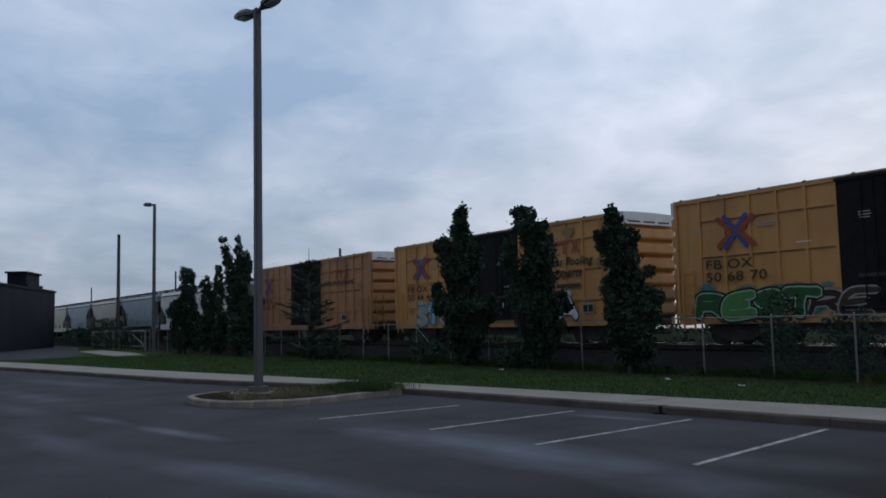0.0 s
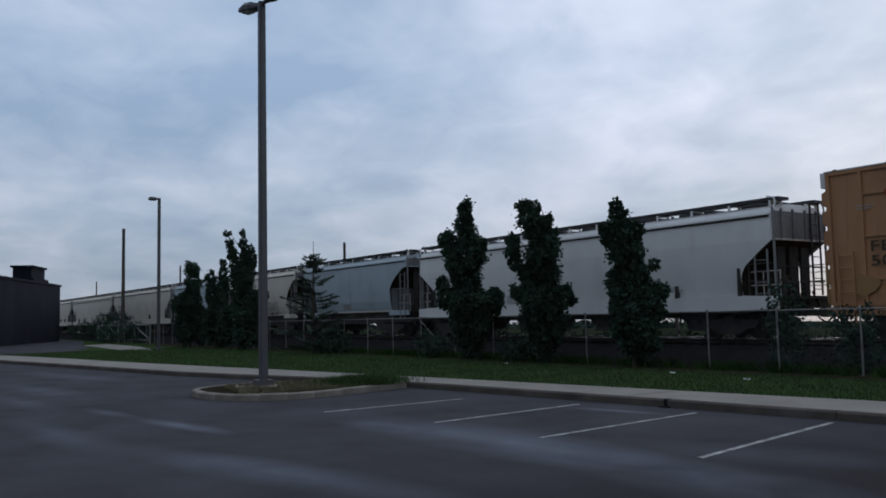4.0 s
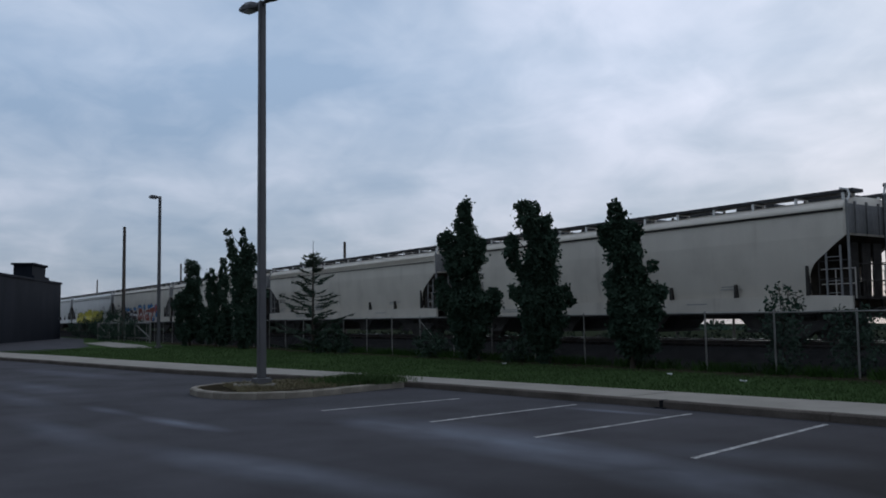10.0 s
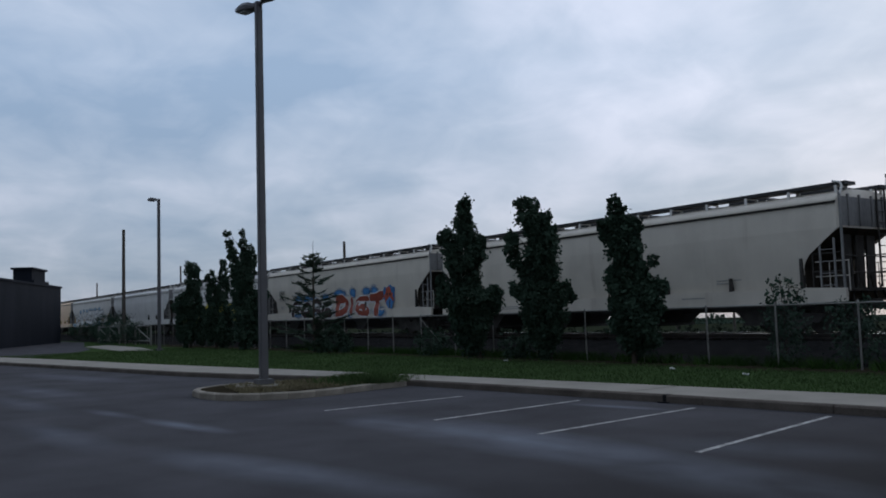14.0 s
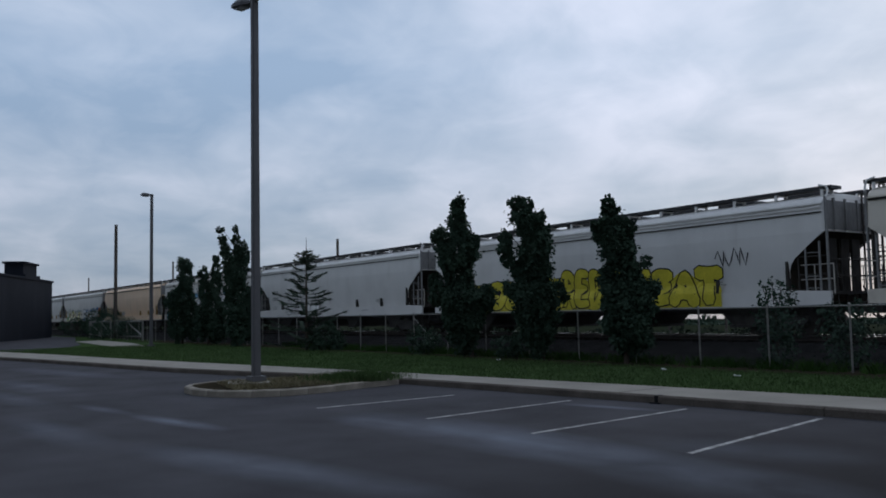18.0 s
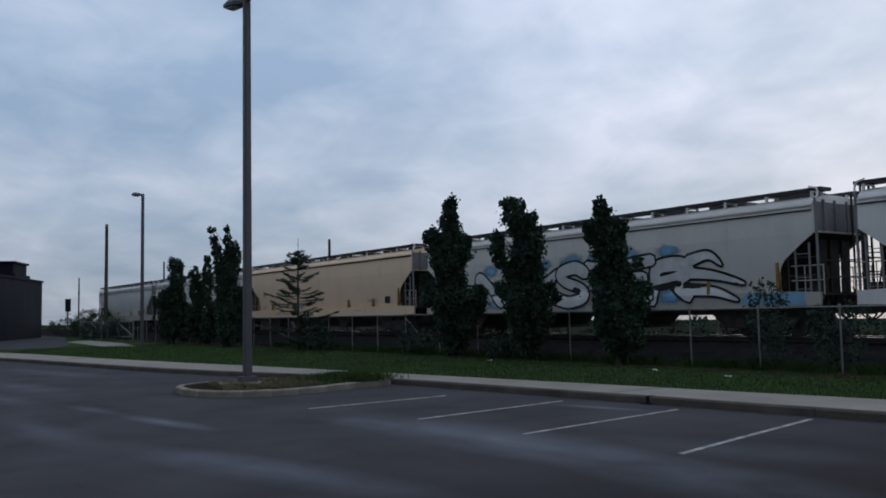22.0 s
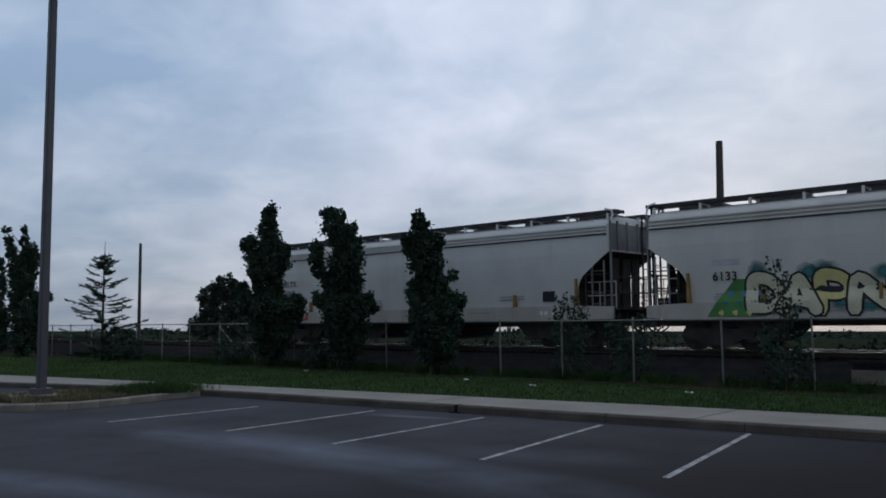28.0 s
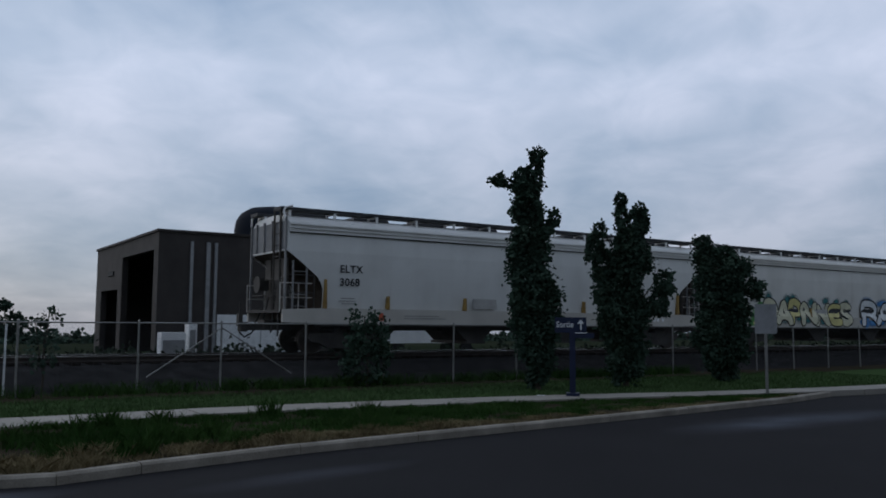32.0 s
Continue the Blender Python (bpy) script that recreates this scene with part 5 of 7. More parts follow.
# spruce with thin, spaced branches
rng = np.random.default_rng(5)
spruce = thing("spruce", "thin young spruce with spaced drooping branches", "tree", pose(-39.1, 19.15, 0.12))
bm = bmesh.new()
rod(bm, (0, 0, -0.1), (0, 0, 3.4), 0.09, 8, 0.045)
rod(bm, (0, 0, 3.4), (0.05, 0, 5.75), 0.045, 8, 0.01)
part("trunk", bm, M_BARK, spruce)
for k in range(92):
    z = 0.45 + 4.7 * rng.uniform(0, 1) ** 1.15
    r = max(0.22, 2.6 * (1 - z / 5.5) ** 0.85) * rng.uniform(0.35, 1.12)
    ang = 2.39996 * k + rng.uniform(-0.4, 0.4)
    lift = rng.uniform(-0.12, 0.22) + 0.06 * z
    line = [Vector((math.cos(ang) * r * f, math.sin(ang) * r * f, z + lift * r * f - 0.28 * r * f * (1 - f) + rng.uniform(-0.02, 0.02))) for f in (0, 0.35, 0.7, 1.0)]
    bm = bmesh.new()
    for p, q in zip(line, line[1:]):
        rod(bm, p, q, 0.012, 4, 0.008)
    side = Vector((-math.sin(ang), math.cos(ang), 0))
    way = (line[3] - line[0]).normalized()
    for q in range(int(46 + 40 * r)):
        f = rng.uniform(0.12, 1.0) ** 0.7 * 2.999
        i = int(f)
        c = line[i].lerp(line[i + 1], f - i)
        d = (side * rng.choice((-1, 1)) * rng.uniform(0.3, 1) + way * rng.uniform(0.2, 0.9) + Vector((0, 0, rng.uniform(-0.45, 0.6)))).normalized()
        ln = rng.uniform(0.08, 0.26)
        w = Vector((0, 0, 0.02)) + way * 0.02
        bm.faces.new([bm.verts.new(p) for p in (c - w, c + w, c + d * ln)])
    part("branch", bm, M_NEEDLE, spruce)


# ---------------------------------------------------------------- grass
def blades(name, n, place, h, mat, label, seed, width=0.012, lean=0.4):
    rng = np.random.default_rng(seed)
    p = place(rng, n)
    n = len(p)
    hh = rng.uniform(*h, n) * (p[:, 3] if p.shape[1] > 3 else 1.0)
    p = p[:, :3]
    a = rng.uniform(0, 2 * math.pi, n)
    w = np.stack([np.cos(a), np.sin(a), np.zeros(n)], 1) * (width * rng.uniform(0.6, 1.4, n))[:, None]
    t = p + np.stack([rng.normal(0, lean, n) * hh, rng.normal(0, lean, n) * hh, hh], 1)
    mid = (p + t) / 2 + np.array((0, 0, 1)) * (hh * 0.12)[:, None]
    v = np.stack([p - w, p + w, mid + w * 0.7, t, mid - w * 0.7], 1).reshape(-1, 3)
    me = bpy.data.meshes.new(name)
    me.vertices.add(len(v))
    me.vertices.foreach_set("co", v.ravel().astype(np.float32))
    me.loops.add(len(v))
    me.loops.foreach_set("vertex_index", np.arange(len(v), dtype=np.int32))
    me.polygons.add(n)
    me.polygons.foreach_set("loop_start", np.arange(0, len(v), 5, dtype=np.int32))
    me.update()
    me.materials.append(mat)
    return tagged(new(name, me), label, "grass", kind="stuff")


def lawn_place(rng, n):
    x = rng.uniform(-60, 30, n)
    back = np.interp(x, [q[0] for q in PAVE_BACK], [q[1] for q in PAVE_BACK])
    y = np.minimum(back + (19.9 - back) * rng.uniform(0, 1, n) ** 1.1, 19.5 + np.abs(rng.normal(0, 0.35, n)))
    return np.stack([x, y, np.full(n, 0.11)], 1)


def clumped(rng, n, spread, each=60):
    k = max(1, n // each)
    c = rng.integers(0, k, n)
    off = rng.normal(0, spread, (n, 2))
    return k, c, off


ISX, ISY = [q[0] for q in ISLAND[3:]], [q[1] for q in ISLAND[3:]]
FX, FY = [q[0] for q in PAVE_EDGE], [q[1] for q in PAVE_EDGE]


def island_place(lo, hi, each, spread):
    def go(rng, n):
        k, c, off = clumped(rng, n, spread, each)
        x = rng.uniform(0.3, 19.5, k)[c] + off[:, 0]
        u = rng.uniform(lo, hi, k)[c]
        y0, y1 = np.interp(x, ISX, ISY) + 0.25, np.interp(x, FX, FY) - 0.1
        y = y0 + (y1 - y0) * u + off[:, 1]
        tall = np.exp(rng.normal(0.0, 0.42, k))[c] * np.clip(1.25 - x / 13, 0.3, 1.0)
        ok = (y > y0 - 0.08) & (y < y1) & (x > 0.0) & (x < 20)
        return np.stack([x, y, np.full(n, 0.105), tall], 1)[ok]
    return go


def lamp_island_place(rng, n):
    u, v = rng.uniform(0, 1, n), rng.uniform(-0.9, 0.9, n)
    x = -20.4 + 0.2 * u + v * 1.45
    y = 7.7 + 3.7 * u - v * 0.3
    return np.stack([x, y, np.full(n, 0.14)], 1)


def fence_place(rng, n):
    k, c, off = clumped(rng, n, 0.15)
    x = rng.uniform(-45, 25, k)[c] + off[:, 0]
    return np.stack([x, 20.9 + off[:, 1] * 1.6, np.full(n, 0.1)], 1)


blades("lawn_grass", 90000, lawn_place, (0.04, 0.1), M_GRASS, "short green lawn grass", 1, 0.013)
blades("island_grass", 60000, island_place(0.1, 1.0, 150, 0.13), (0.05, 0.18), M_WEED, "tall green grass and weeds on the island", 2, 0.009)
blades("island_dry_grass", 60000, island_place(0.0, 0.15, 400, 0.15), (0.02, 0.11), M_STRAW, "dry straw-coloured grass beside the kerb", 3, 0.006, 0.6)
blades("lamp_island_grass", 6000, lamp_island_place, (0.03, 0.14), M_DRYGRASS, "sparse dry grass on the lamp island", 4, 0.008, 0.7)
blades("lamp_island_weeds", 3500, lambda rng, n: np.stack([np.clip(rng.normal(-19.6, 0.4, n), -20.8, -18.9), rng.normal(11.0, 0.5, n), np.full(n, 0.14)], 1), (0.1, 0.3), M_GRASS, "green weeds on the lamp island", 6, 0.009)
blades("fence_weeds", 20000, fence_place, (0.1, 0.4), M_WEED, "dark tall weeds along the fence foot", 7, 0.010)

# thin dark joint in the kerb, drawn as a black block; no drain there
drain = thing("kerb_joint", "thin dark joint in the concrete kerb", "drain", pose(-11.23, kerb_y(-11.23) - 0.02, 0, 0, 0, math.degrees(math.atan(SLOPE))))
bm = bmesh.new()
box(bm, -0.04, 0.04, 0.012, 0.2, 0.0, 0.157)
part("opening", bm, M_BLACK, drain)
bm = bmesh.new()
box(bm, -0.12, 0.12, -0.06, 0.01, -0.01, 0.02)
part("asphalt_block", bm, M_ASPHALT, drain)

# concrete culvert head in the ballast bank
culvert = thing("culvert", "weathered concrete culvert head with a dark slot", "culvert", pose(-5.72, 22.35, 0.2))
bm = bmesh.new()
box(bm, -0.6, 0.6, -0.2, 0.25, -0.15, 0.36)
part("headwall", bm, M_KERB, culvert)
bm = bmesh.new()
box(bm, -0.58, 0.58, -0.14, 0.25, 0.36, 0.5)
part("opening", bm, M_BLACK, culvert, "dark slot over the wall")
bm = bmesh.new()
box(bm, -0.66, 0.66, -0.22, 0.28, 0.5, 0.58)
part("cap", bm, M_BALLAST, culvert)

# scraps of litter on the lawn
for i, (x, y) in enumerate(((-8.85, 18.5), (-2.6, 19.3), (-23.8, 19.2), (-16.0, 18.9), (-13.1, 18.2), (-0.3, 19.0), (13.6, 15.6))):
    bm = bmesh.new()
    prism(bm, [(-0.09, 0), (-0.07, 0.035), (0.01, 0.02), (0.08, 0.04), (0.1, 0.0)], -0.05, 0.05)
    ob = new("paper_scrap", mesh_of("paper_scrap", bm, M_WHITE))
    ob.matrix_world = pose(x, y, 0.13, 0, 0, 50 * i)
    tagged(ob, "crumpled white paper scrap on the lawn", "litter", "litter on the lawn")


# ---------------------------------------------------------------- buildings and distance
M_DARKWALL = material("dark_cladding", (0.011, 0.013, 0.018), (0.019, 0.022, 0.029), 0.8, scale=0.5, fine=12, bump=0.1, stretch=(1, 1, 0.3), spec=0.04)
M_BROWNWALL = material("brown_brick_wall", (0.033, 0.028, 0.026), (0.058, 0.050, 0.045), 0.85, scale=0.8, fine=14, bump=0.3)
M_TARWALL = material("tarred_sheet_wall", (0.046, 0.044, 0.043), (0.062, 0.060, 0.058), 0.85, scale=0.6, fine=10, bump=0.1, spec=0.05)
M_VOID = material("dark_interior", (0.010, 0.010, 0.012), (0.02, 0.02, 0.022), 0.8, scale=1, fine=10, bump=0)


hall = thing("low_building", "low dark flat-roofed building with a box on its roof", "building", Matrix.Translation((-102.3, 18.9, 0)) @ pose(0, 0, 0, 0, 0, -24.5))
bm = bmesh.new()
box(bm, 0, 46, -26, 0, -0.1, 6.2)
part("wall", bm, M_DARKWALL, hall)
bm = bmesh.new()
box(bm, -0.12, 46.12, -26.12, 0.12, 6.2, 6.42)
part("roof_edge", bm, M_DARKWALL, hall)
bm = bmesh.new()
box(bm, 3.6, 8.4, -2.5, -0.7, 6.42, 8.0)
part("roof_box", bm, M_DARKWALL, hall)
bm = bmesh.new()
box(bm, 3.4, 8.6, -2.7, -0.5, 7.9, 8.1)
part("roof_box_cap", bm, M_DARKWALL, hall)
bm = bmesh.new()
box(bm, 3.3, 8.7, -2.8, -0.4, 6.42, 6.8)
part("roof_box_curb", bm, M_DARKWALL, hall)

shed = thing("dark_shed", "windowless dark grey shed with a sloping roof line", "building", pose(0, 0, 0))
bm = bmesh.new()
a = [(-2.2, 50.0), (-11.7, 55.3), (-12.6, 62.0), (-2.6, 58.5)]
lo = [bm.verts.new((x, y, -0.6)) for x, y in a]
hi = [bm.verts.new((x, y, z)) for (x, y), z in zip(a, (5.1, 4.65, 4.65, 5.1))]
bm.faces.new(lo)
bm.faces.new(hi[::-1])
for i in range(4):
    j = (i + 1) % 4
    bm.faces.new((lo[i], hi[i], hi[j], lo[j]))
part("wall", bm, M_TARWALL, shed)
bm = bmesh.new()
a = [(-2.12, 49.85), (-11.85, 55.25), (-12.75, 62.15), (-2.55, 58.6)]
lo = [bm.verts.new((x, y, z)) for (x, y), z in zip(a, (5.1, 4.65, 4.65, 5.1))]
hi = [bm.verts.new((x, y, z + 0.1)) for (x, y), z in zip(a, (5.1, 4.65, 4.65, 5.1))]
bm.faces.new(lo)
bm.faces.new(hi[::-1])
for i in range(4):
    j = (i + 1) % 4
    bm.faces.new((lo[i], hi[i], hi[j], lo[j]))
part("roof", bm, M_TARWALL, shed)


depot = thing("brick_depot", "dark brown brick depot with tall open doorways", "building", pose(13.3, 50.0, -0.4))
bm = bmesh.new()
for y0, y1, z0, z1 in ((0, 1.0, 0, 7.6), (9.2, 10.3, 0, 7.6), (15.7, 17.5, 0, 7.6), (1.0, 9.2, 6.6, 7.6), (10.3, 15.7, 4.5, 7.6)):
    box(bm, 0, 0.4, y0, y1, z0, z1)
part("wall", bm, M_BROWNWALL, depot)
for x0, x1, y0, y1 in ((0.4, 14, 0, 0.4), (13.6, 14, 0.4, 17.5), (0.4, 13.6, 17.1, 17.5)):
    bm = bmesh.new()
    box(bm, x0, x1, y0, y1, 0, 7.6)
    part("wall", bm, M_BROWNWALL, depot)
bm = bmesh.new()
box(bm, -0.1, 14.1, -0.1, 17.6, 7.6, 7.75)
part("roof", bm, M_BROWNWALL, depot)
# near-black sheet added behind the doorways, the unlit interior put into its colour
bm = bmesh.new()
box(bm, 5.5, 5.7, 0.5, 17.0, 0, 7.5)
part("interior_shade_sheet", bm, M_VOID, depot)
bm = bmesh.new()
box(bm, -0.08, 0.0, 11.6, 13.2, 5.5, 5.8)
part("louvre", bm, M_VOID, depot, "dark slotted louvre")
for x, r in ((1.95, 0.09), (2.95, 0.12), (3.42, 0.09)):
    bm = bmesh.new()
    box(bm, x - r, x + r, -0.12, 0.0, 0, 7.1)
    part("downpipe", bm, M_ALU, depot, "pale vertical downpipe")
for x in (3.6, 5.0, 6.4, 7.8):
    bm = bmesh.new()
    box(bm, x, x + 1.36, -0.1, 0.0, 0.2, 2.75)
    part("door_panel", bm, M_WHITE, depot, "white sheet metal door panel")


tank = thing("storage_tank", "dark round-topped storage tank behind the depot", "tank", pose(30.3, 75.0, -0.7))
bm = bmesh.new()
rings = []
for r, z in ((3.6, 0), (3.6, 11.2), (3.45, 12.1), (3.0, 12.8), (2.2, 13.3), (0.6, 13.55)):
    rings.append([bm.verts.new((r * math.cos(2 * math.pi * i / 28), r * math.sin(2 * math.pi * i / 28), z)) for i in range(28)])
for p, q in zip(rings, rings[1:]):
    for i in range(28):
        j = (i + 1) % 28
        bm.faces.new((p[i], p[j], q[j], q[i]))
bm.faces.new(rings[0])
bm.faces.new(rings[-1])
part("shell", bm, M_DARKWALL, tank, smooth=True)


def cabinet(x, y, w, h, z0, label):
    c = thing("equipment_cabinet", label, "cabinet", pose(x, y, z0), "cabinets behind the track")
    bm = bmesh.new()
    box(bm, -w / 2, w / 2, -0.3, 0.3, 0, h)
    part("body", bm, M_WHITE, c)
    bm = bmesh.new()
    box(bm, -w / 2 + 0.06, w / 2 - 0.06, -0.33, -0.3, 0.12, h - 0.3)
    part("door", bm, M_ALU, c)
    return c


cabinet(9.82, 34.0, 0.98, 1.55, -0.1, "white steel equipment cabinet beyond the track")
cabinet(10.75, 34.6, 0.34, 1.95, -0.1, "narrow grey-white switch box beyond the track")
trailer = thing("white_trailer", "plain white box trailer parked beyond the track", "trailer", pose(26.5, 43.0, 0))
bm = bmesh.new()
box(bm, -4, 4, -1.2, 1.2, 0.75, 2.55)
part("body", bm, M_WHITE, trailer)
for x in (-2.6, -1.6, 3.2):
    for y in (-1.05, 1.05):
        bm = bmesh.new()
        rod(bm, (x, y - 0.12, 0.35), (x, y + 0.12, 0.35), 0.45, 16)
        part("wheel", bm, M_BLACK, trailer)

# a truck and a road sign far off on the open ground
lorry = thing("truck", "blue truck tractor with white hood, far off on open ground", "truck", pose(-61.6, 150.0, -1.82, 0, 0, 22))
bm = bmesh.new()
prism(bm, [(-1.1, 0.7), (1.0, 0.7), (1.0, 2.0), (0.75, 2.75), (0.3, 3.2), (-1.1, 3.2)], -1.15, 1.15)
cab = part("cab", bm, M_BLUE, lorry)
for y in (-1.16, 1.15):
    bm = bmesh.new()
    box(bm, 0.0, 0.7, y, y + 0.01, 1.9, 2.5)
    part("window", bm, M_BLACK, cab)
bm = bmesh.new()
prism(bm, [(1.0, 0.6), (2.5, 0.6), (2.55, 1.5), (2.3, 1.75), (1.0, 1.9)], -0.95, 0.95)
part("hood", bm, M_WHITE, lorry, "white engine hood")
bm = bmesh.new()
box(bm, -4.4, -1.1, -0.5, 0.5, 0.75, 1.0)
part("chassis", bm, M_BLACK, lorry)
bm = bmesh.new()
rod(bm, (-2.3, -0.9, 1.0), (-1.2, -0.9, 1.0), 0.33, 14)
part("fuel_tank", bm, M_WHITE, lorry, "white fuel tank")
for x in (1.7, -2.7, -3.9):
    for y in (-1.0, 1.0):
        bm = bmesh.new()
        rod(bm, (x, y - 0.15, 0.5), (x, y + 0.15, 0.5), 0.5, 16)
        part("wheel", bm, M_BLACK, lorry)
board = thing("road_board", "wide blue road sign on two posts, far off", "sign", pose(7.6, 150.0, -1.82))
bm = bmesh.new()
box(bm, -1.35, 1.35, -0.06, -0.02, 2.7, 3.65)
part("panel", bm, M_BLUE, board)
for x in (-0.8, 0.8):
    bm = bmesh.new()
    rod(bm, (x, 0.04, 0), (x, 0.04, 3.5), 0.06, 8)
    part("post", bm, M_GALV, board)

# far line of low trees
rng = np.random.default_rng(9)
lobes = []
for i in range(420):
    x = rng.uniform(-330, 330)
    r = rng.uniform(1.6, 4.5)
    y = 165 + rng.uniform(-12, 12)
    low = 0.45 if -130 < x < 15 else 1.0
    lobes.append(((x, y, -2.3 + rng.uniform(0, 1.0) * low), (r, r * 0.7, rng.uniform(0.8, 2.0) * low * (1.5 if rng.uniform() > 0.9 else 1))))
far = leaf_cloud("far_woods", lobes, None, M_LEAF, rng, 0.9, 2.2)
tagged(far, "low dark line of distant trees", "woods", kind="stuff")

# low scrub between the track and the open ground
lobes = []
for i in range(620):
    r = rng.uniform(0.5, 1.4)
    lobes.append(((rng.uniform(-150, 75), rng.uniform(31.5, 40), rng.uniform(-0.1, 0.25)), (r, r * 0.8, rng.uniform(0.3, 0.75))))
scrub = leaf_cloud("track_scrub", lobes, None, M_SCRUB, rng, 0.22, 16)
tagged(scrub, "low dark scrub growing beyond the track", "scrub", kind="stuff")

bm = bmesh.new()
slab(bm, [(-75.8, 15.9), (-58.9, 14.6), (-56.8, 16.2), (-65, 17.6), (-79.4, 18.5)], -0.05, 0.15)
structure("far_path", bm, M_CONCRETE, "pale concrete path crossing the far lawn", "path")


# ---------------------------------------------------------------- paint on the cars
def flat_paint(name, c, rough=0.55):
    return material(name, tuple(0.72 * v for v in c), tuple(min(1, 1.1 * v) for v in c), rough, scale=2.0, fine=14, bump=0.05)


G_YELLOW = flat_paint("yellow_spray", (0.68, 0.58, 0.05))
G_BLACK = flat_paint("black_spray", (0.016, 0.016, 0.018))
G_RED = flat_paint("brick_red_spray", (0.30, 0.065, 0.038))
G_BROWN = flat_paint("dark_brown_spray", (0.040, 0.016, 0.014))
G_BLUE = flat_paint("blue_spray", (0.06, 0.20, 0.45))
G_SKY = flat_paint("pale_blue_spray", (0.22, 0.42, 0.58))
G_SILVER = flat_paint("silver_spray", (0.58, 0.58, 0.59))
G_CREAM = flat_paint("cream_spray", (0.66, 0.62, 0.44))
G_WHITE = flat_paint("white_spray", (0.74, 0.74, 0.73))
G_PALE = flat_paint("pale_yellow_spray", (0.66, 0.58, 0.24))
G_GREEN = flat_paint("green_spray", (0.09, 0.25, 0.07))
G_BOTTLE = flat_paint("bottle_green_spray", (0.03, 0.10, 0.03))
G_MINT = flat_paint("mint_spray", (0.30, 0.52, 0.34))
G_TEAL = flat_paint("teal_spray", (0.05, 0.20, 0.20))
G_ORANGE = flat_paint("orange_red_spray", (0.48, 0.10, 0.05))
G_GRIMY = flat_paint("worn_black_lettering", (0.055, 0.038, 0.022))
G_CLAY = flat_paint("dusty_beige_spray", (0.50, 0.45, 0.38))
G_FADED = flat_paint("faded_lettering", (0.35, 0.335, 0.31))
G_LOGORED = flat_paint("logo_red", (0.33, 0.075, 0.035))
G_LOGOBLUE = flat_paint("logo_blue", (0.05, 0.08, 0.30))

def mist_paint(name, c):
    """Spray paint that thins out unevenly towards the rim of its patch."""
    m = flat_paint(name, c)
    n, l = m.node_tree.nodes, m.node_tree.links
    co = n.new("ShaderNodeTexCoord")
    flat = n.new("ShaderNodeMapping")
    flat.inputs["Location"].default_value, flat.inputs["Scale"].default_value = (-1, 0, -1), (2, 0, 2)
    l.new(co.outputs["Generated"], flat.inputs["Vector"])
    ln = n.new("ShaderNodeVectorMath")
    ln.operation = "LENGTH"
    l.new(flat.outputs[0], ln.inputs[0])
    tex = n.new("ShaderNodeTexNoise")
    tex.inputs["Scale"].default_value, tex.inputs["Detail"].default_value = 3.0, 4.0
    l.new(co.outputs["Object"], tex.inputs["Vector"])
    ad = n.new("ShaderNodeMath")
    ad.operation = "MULTIPLY_ADD"
    ad.inputs[1].default_value = 0.7
    l.new(tex.outputs["Fac"], ad.inputs[0])
    l.new(ln.outputs["Value"], ad.inputs[2])
    r = n.new("ShaderNodeMapRange")
    r.inputs["From Min"].default_value, r.inputs["From Max"].default_value = 1.3, 0.55
    l.new(ad.outputs[0], r.inputs["Value"])
    l.new(r.outputs[0], n["Principled BSDF"].inputs["Alpha"])
    return m


G_MISTBLUE = mist_paint("blue_spray_mist", (0.06, 0.24, 0.52))
G_MISTSKY = mist_paint("pale_blue_spray_mist", (0.20, 0.42, 0.62))
G_MISTTEAL = mist_paint("teal_spray_mist", (0.05, 0.20, 0.20))
G_MISTSILVER = mist_paint("silver_spray_mist", (0.5, 0.52, 0.54))

HOP_Z = [0.93, 1.44, 1.75, 2.05, 2.3, 2.48, 2.76, 3.28, 3.7, 4.08]
HOP_Y = [1.545, 1.545, 1.452, 1.485, 1.51, 1.527, 1.545, 1.565, 1.545, 1.51]
ROUND_Z = [1.31, 1.40, 1.55, 1.9, 2.5, 2.9, 3.15, 3.68, 4.08]
ROUND_Y = [1.39, 1.385, 1.425, 1.495, 1.55, 1.565, 1.57, 1.565, 1.51]
BOX_Z, BOX_Y = [0.7, 5.1], [1.535, 1.535]


def side_of(kind, z):
    if kind == "door":
        return 1.575
    if kind == "round":
        return float(np.interp(z, ROUND_Z, ROUND_Y))
    return float(np.interp(z, HOP_Z, HOP_Y)) if kind == "hopper" else 1.535


def bands(bm, rows, kind, off):
    """A painted shape: rows of height, left and right, lying on the car's side."""
    prev = None
    for z, a, b in rows:
        y = -(side_of(kind, z) + off)
        cur = (bm.verts.new((a, y, z)), bm.verts.new((b, y, z)))
        if prev:
            bm.faces.new((prev[0], prev[1], cur[1], cur[0]))
        prev = cur


def glide(pts, n=6):
    """A smooth line through points."""
    q = [pts[0]] + list(pts) + [pts[-1]]
    out = []
    for p0, p1, p2, p3 in zip(q, q[1:], q[2:], q[3:]):
        for i in range(n):
            t = i / n
            out.append(tuple(0.5 * (2 * b + (c - a) * t + (2 * a - 5 * b + 4 * c - d) * t * t + (3 * b - a - 3 * c + d) * t ** 3) for a, b, c, d in zip(p0, p1, p2, p3)))
    return out + [pts[-1]]


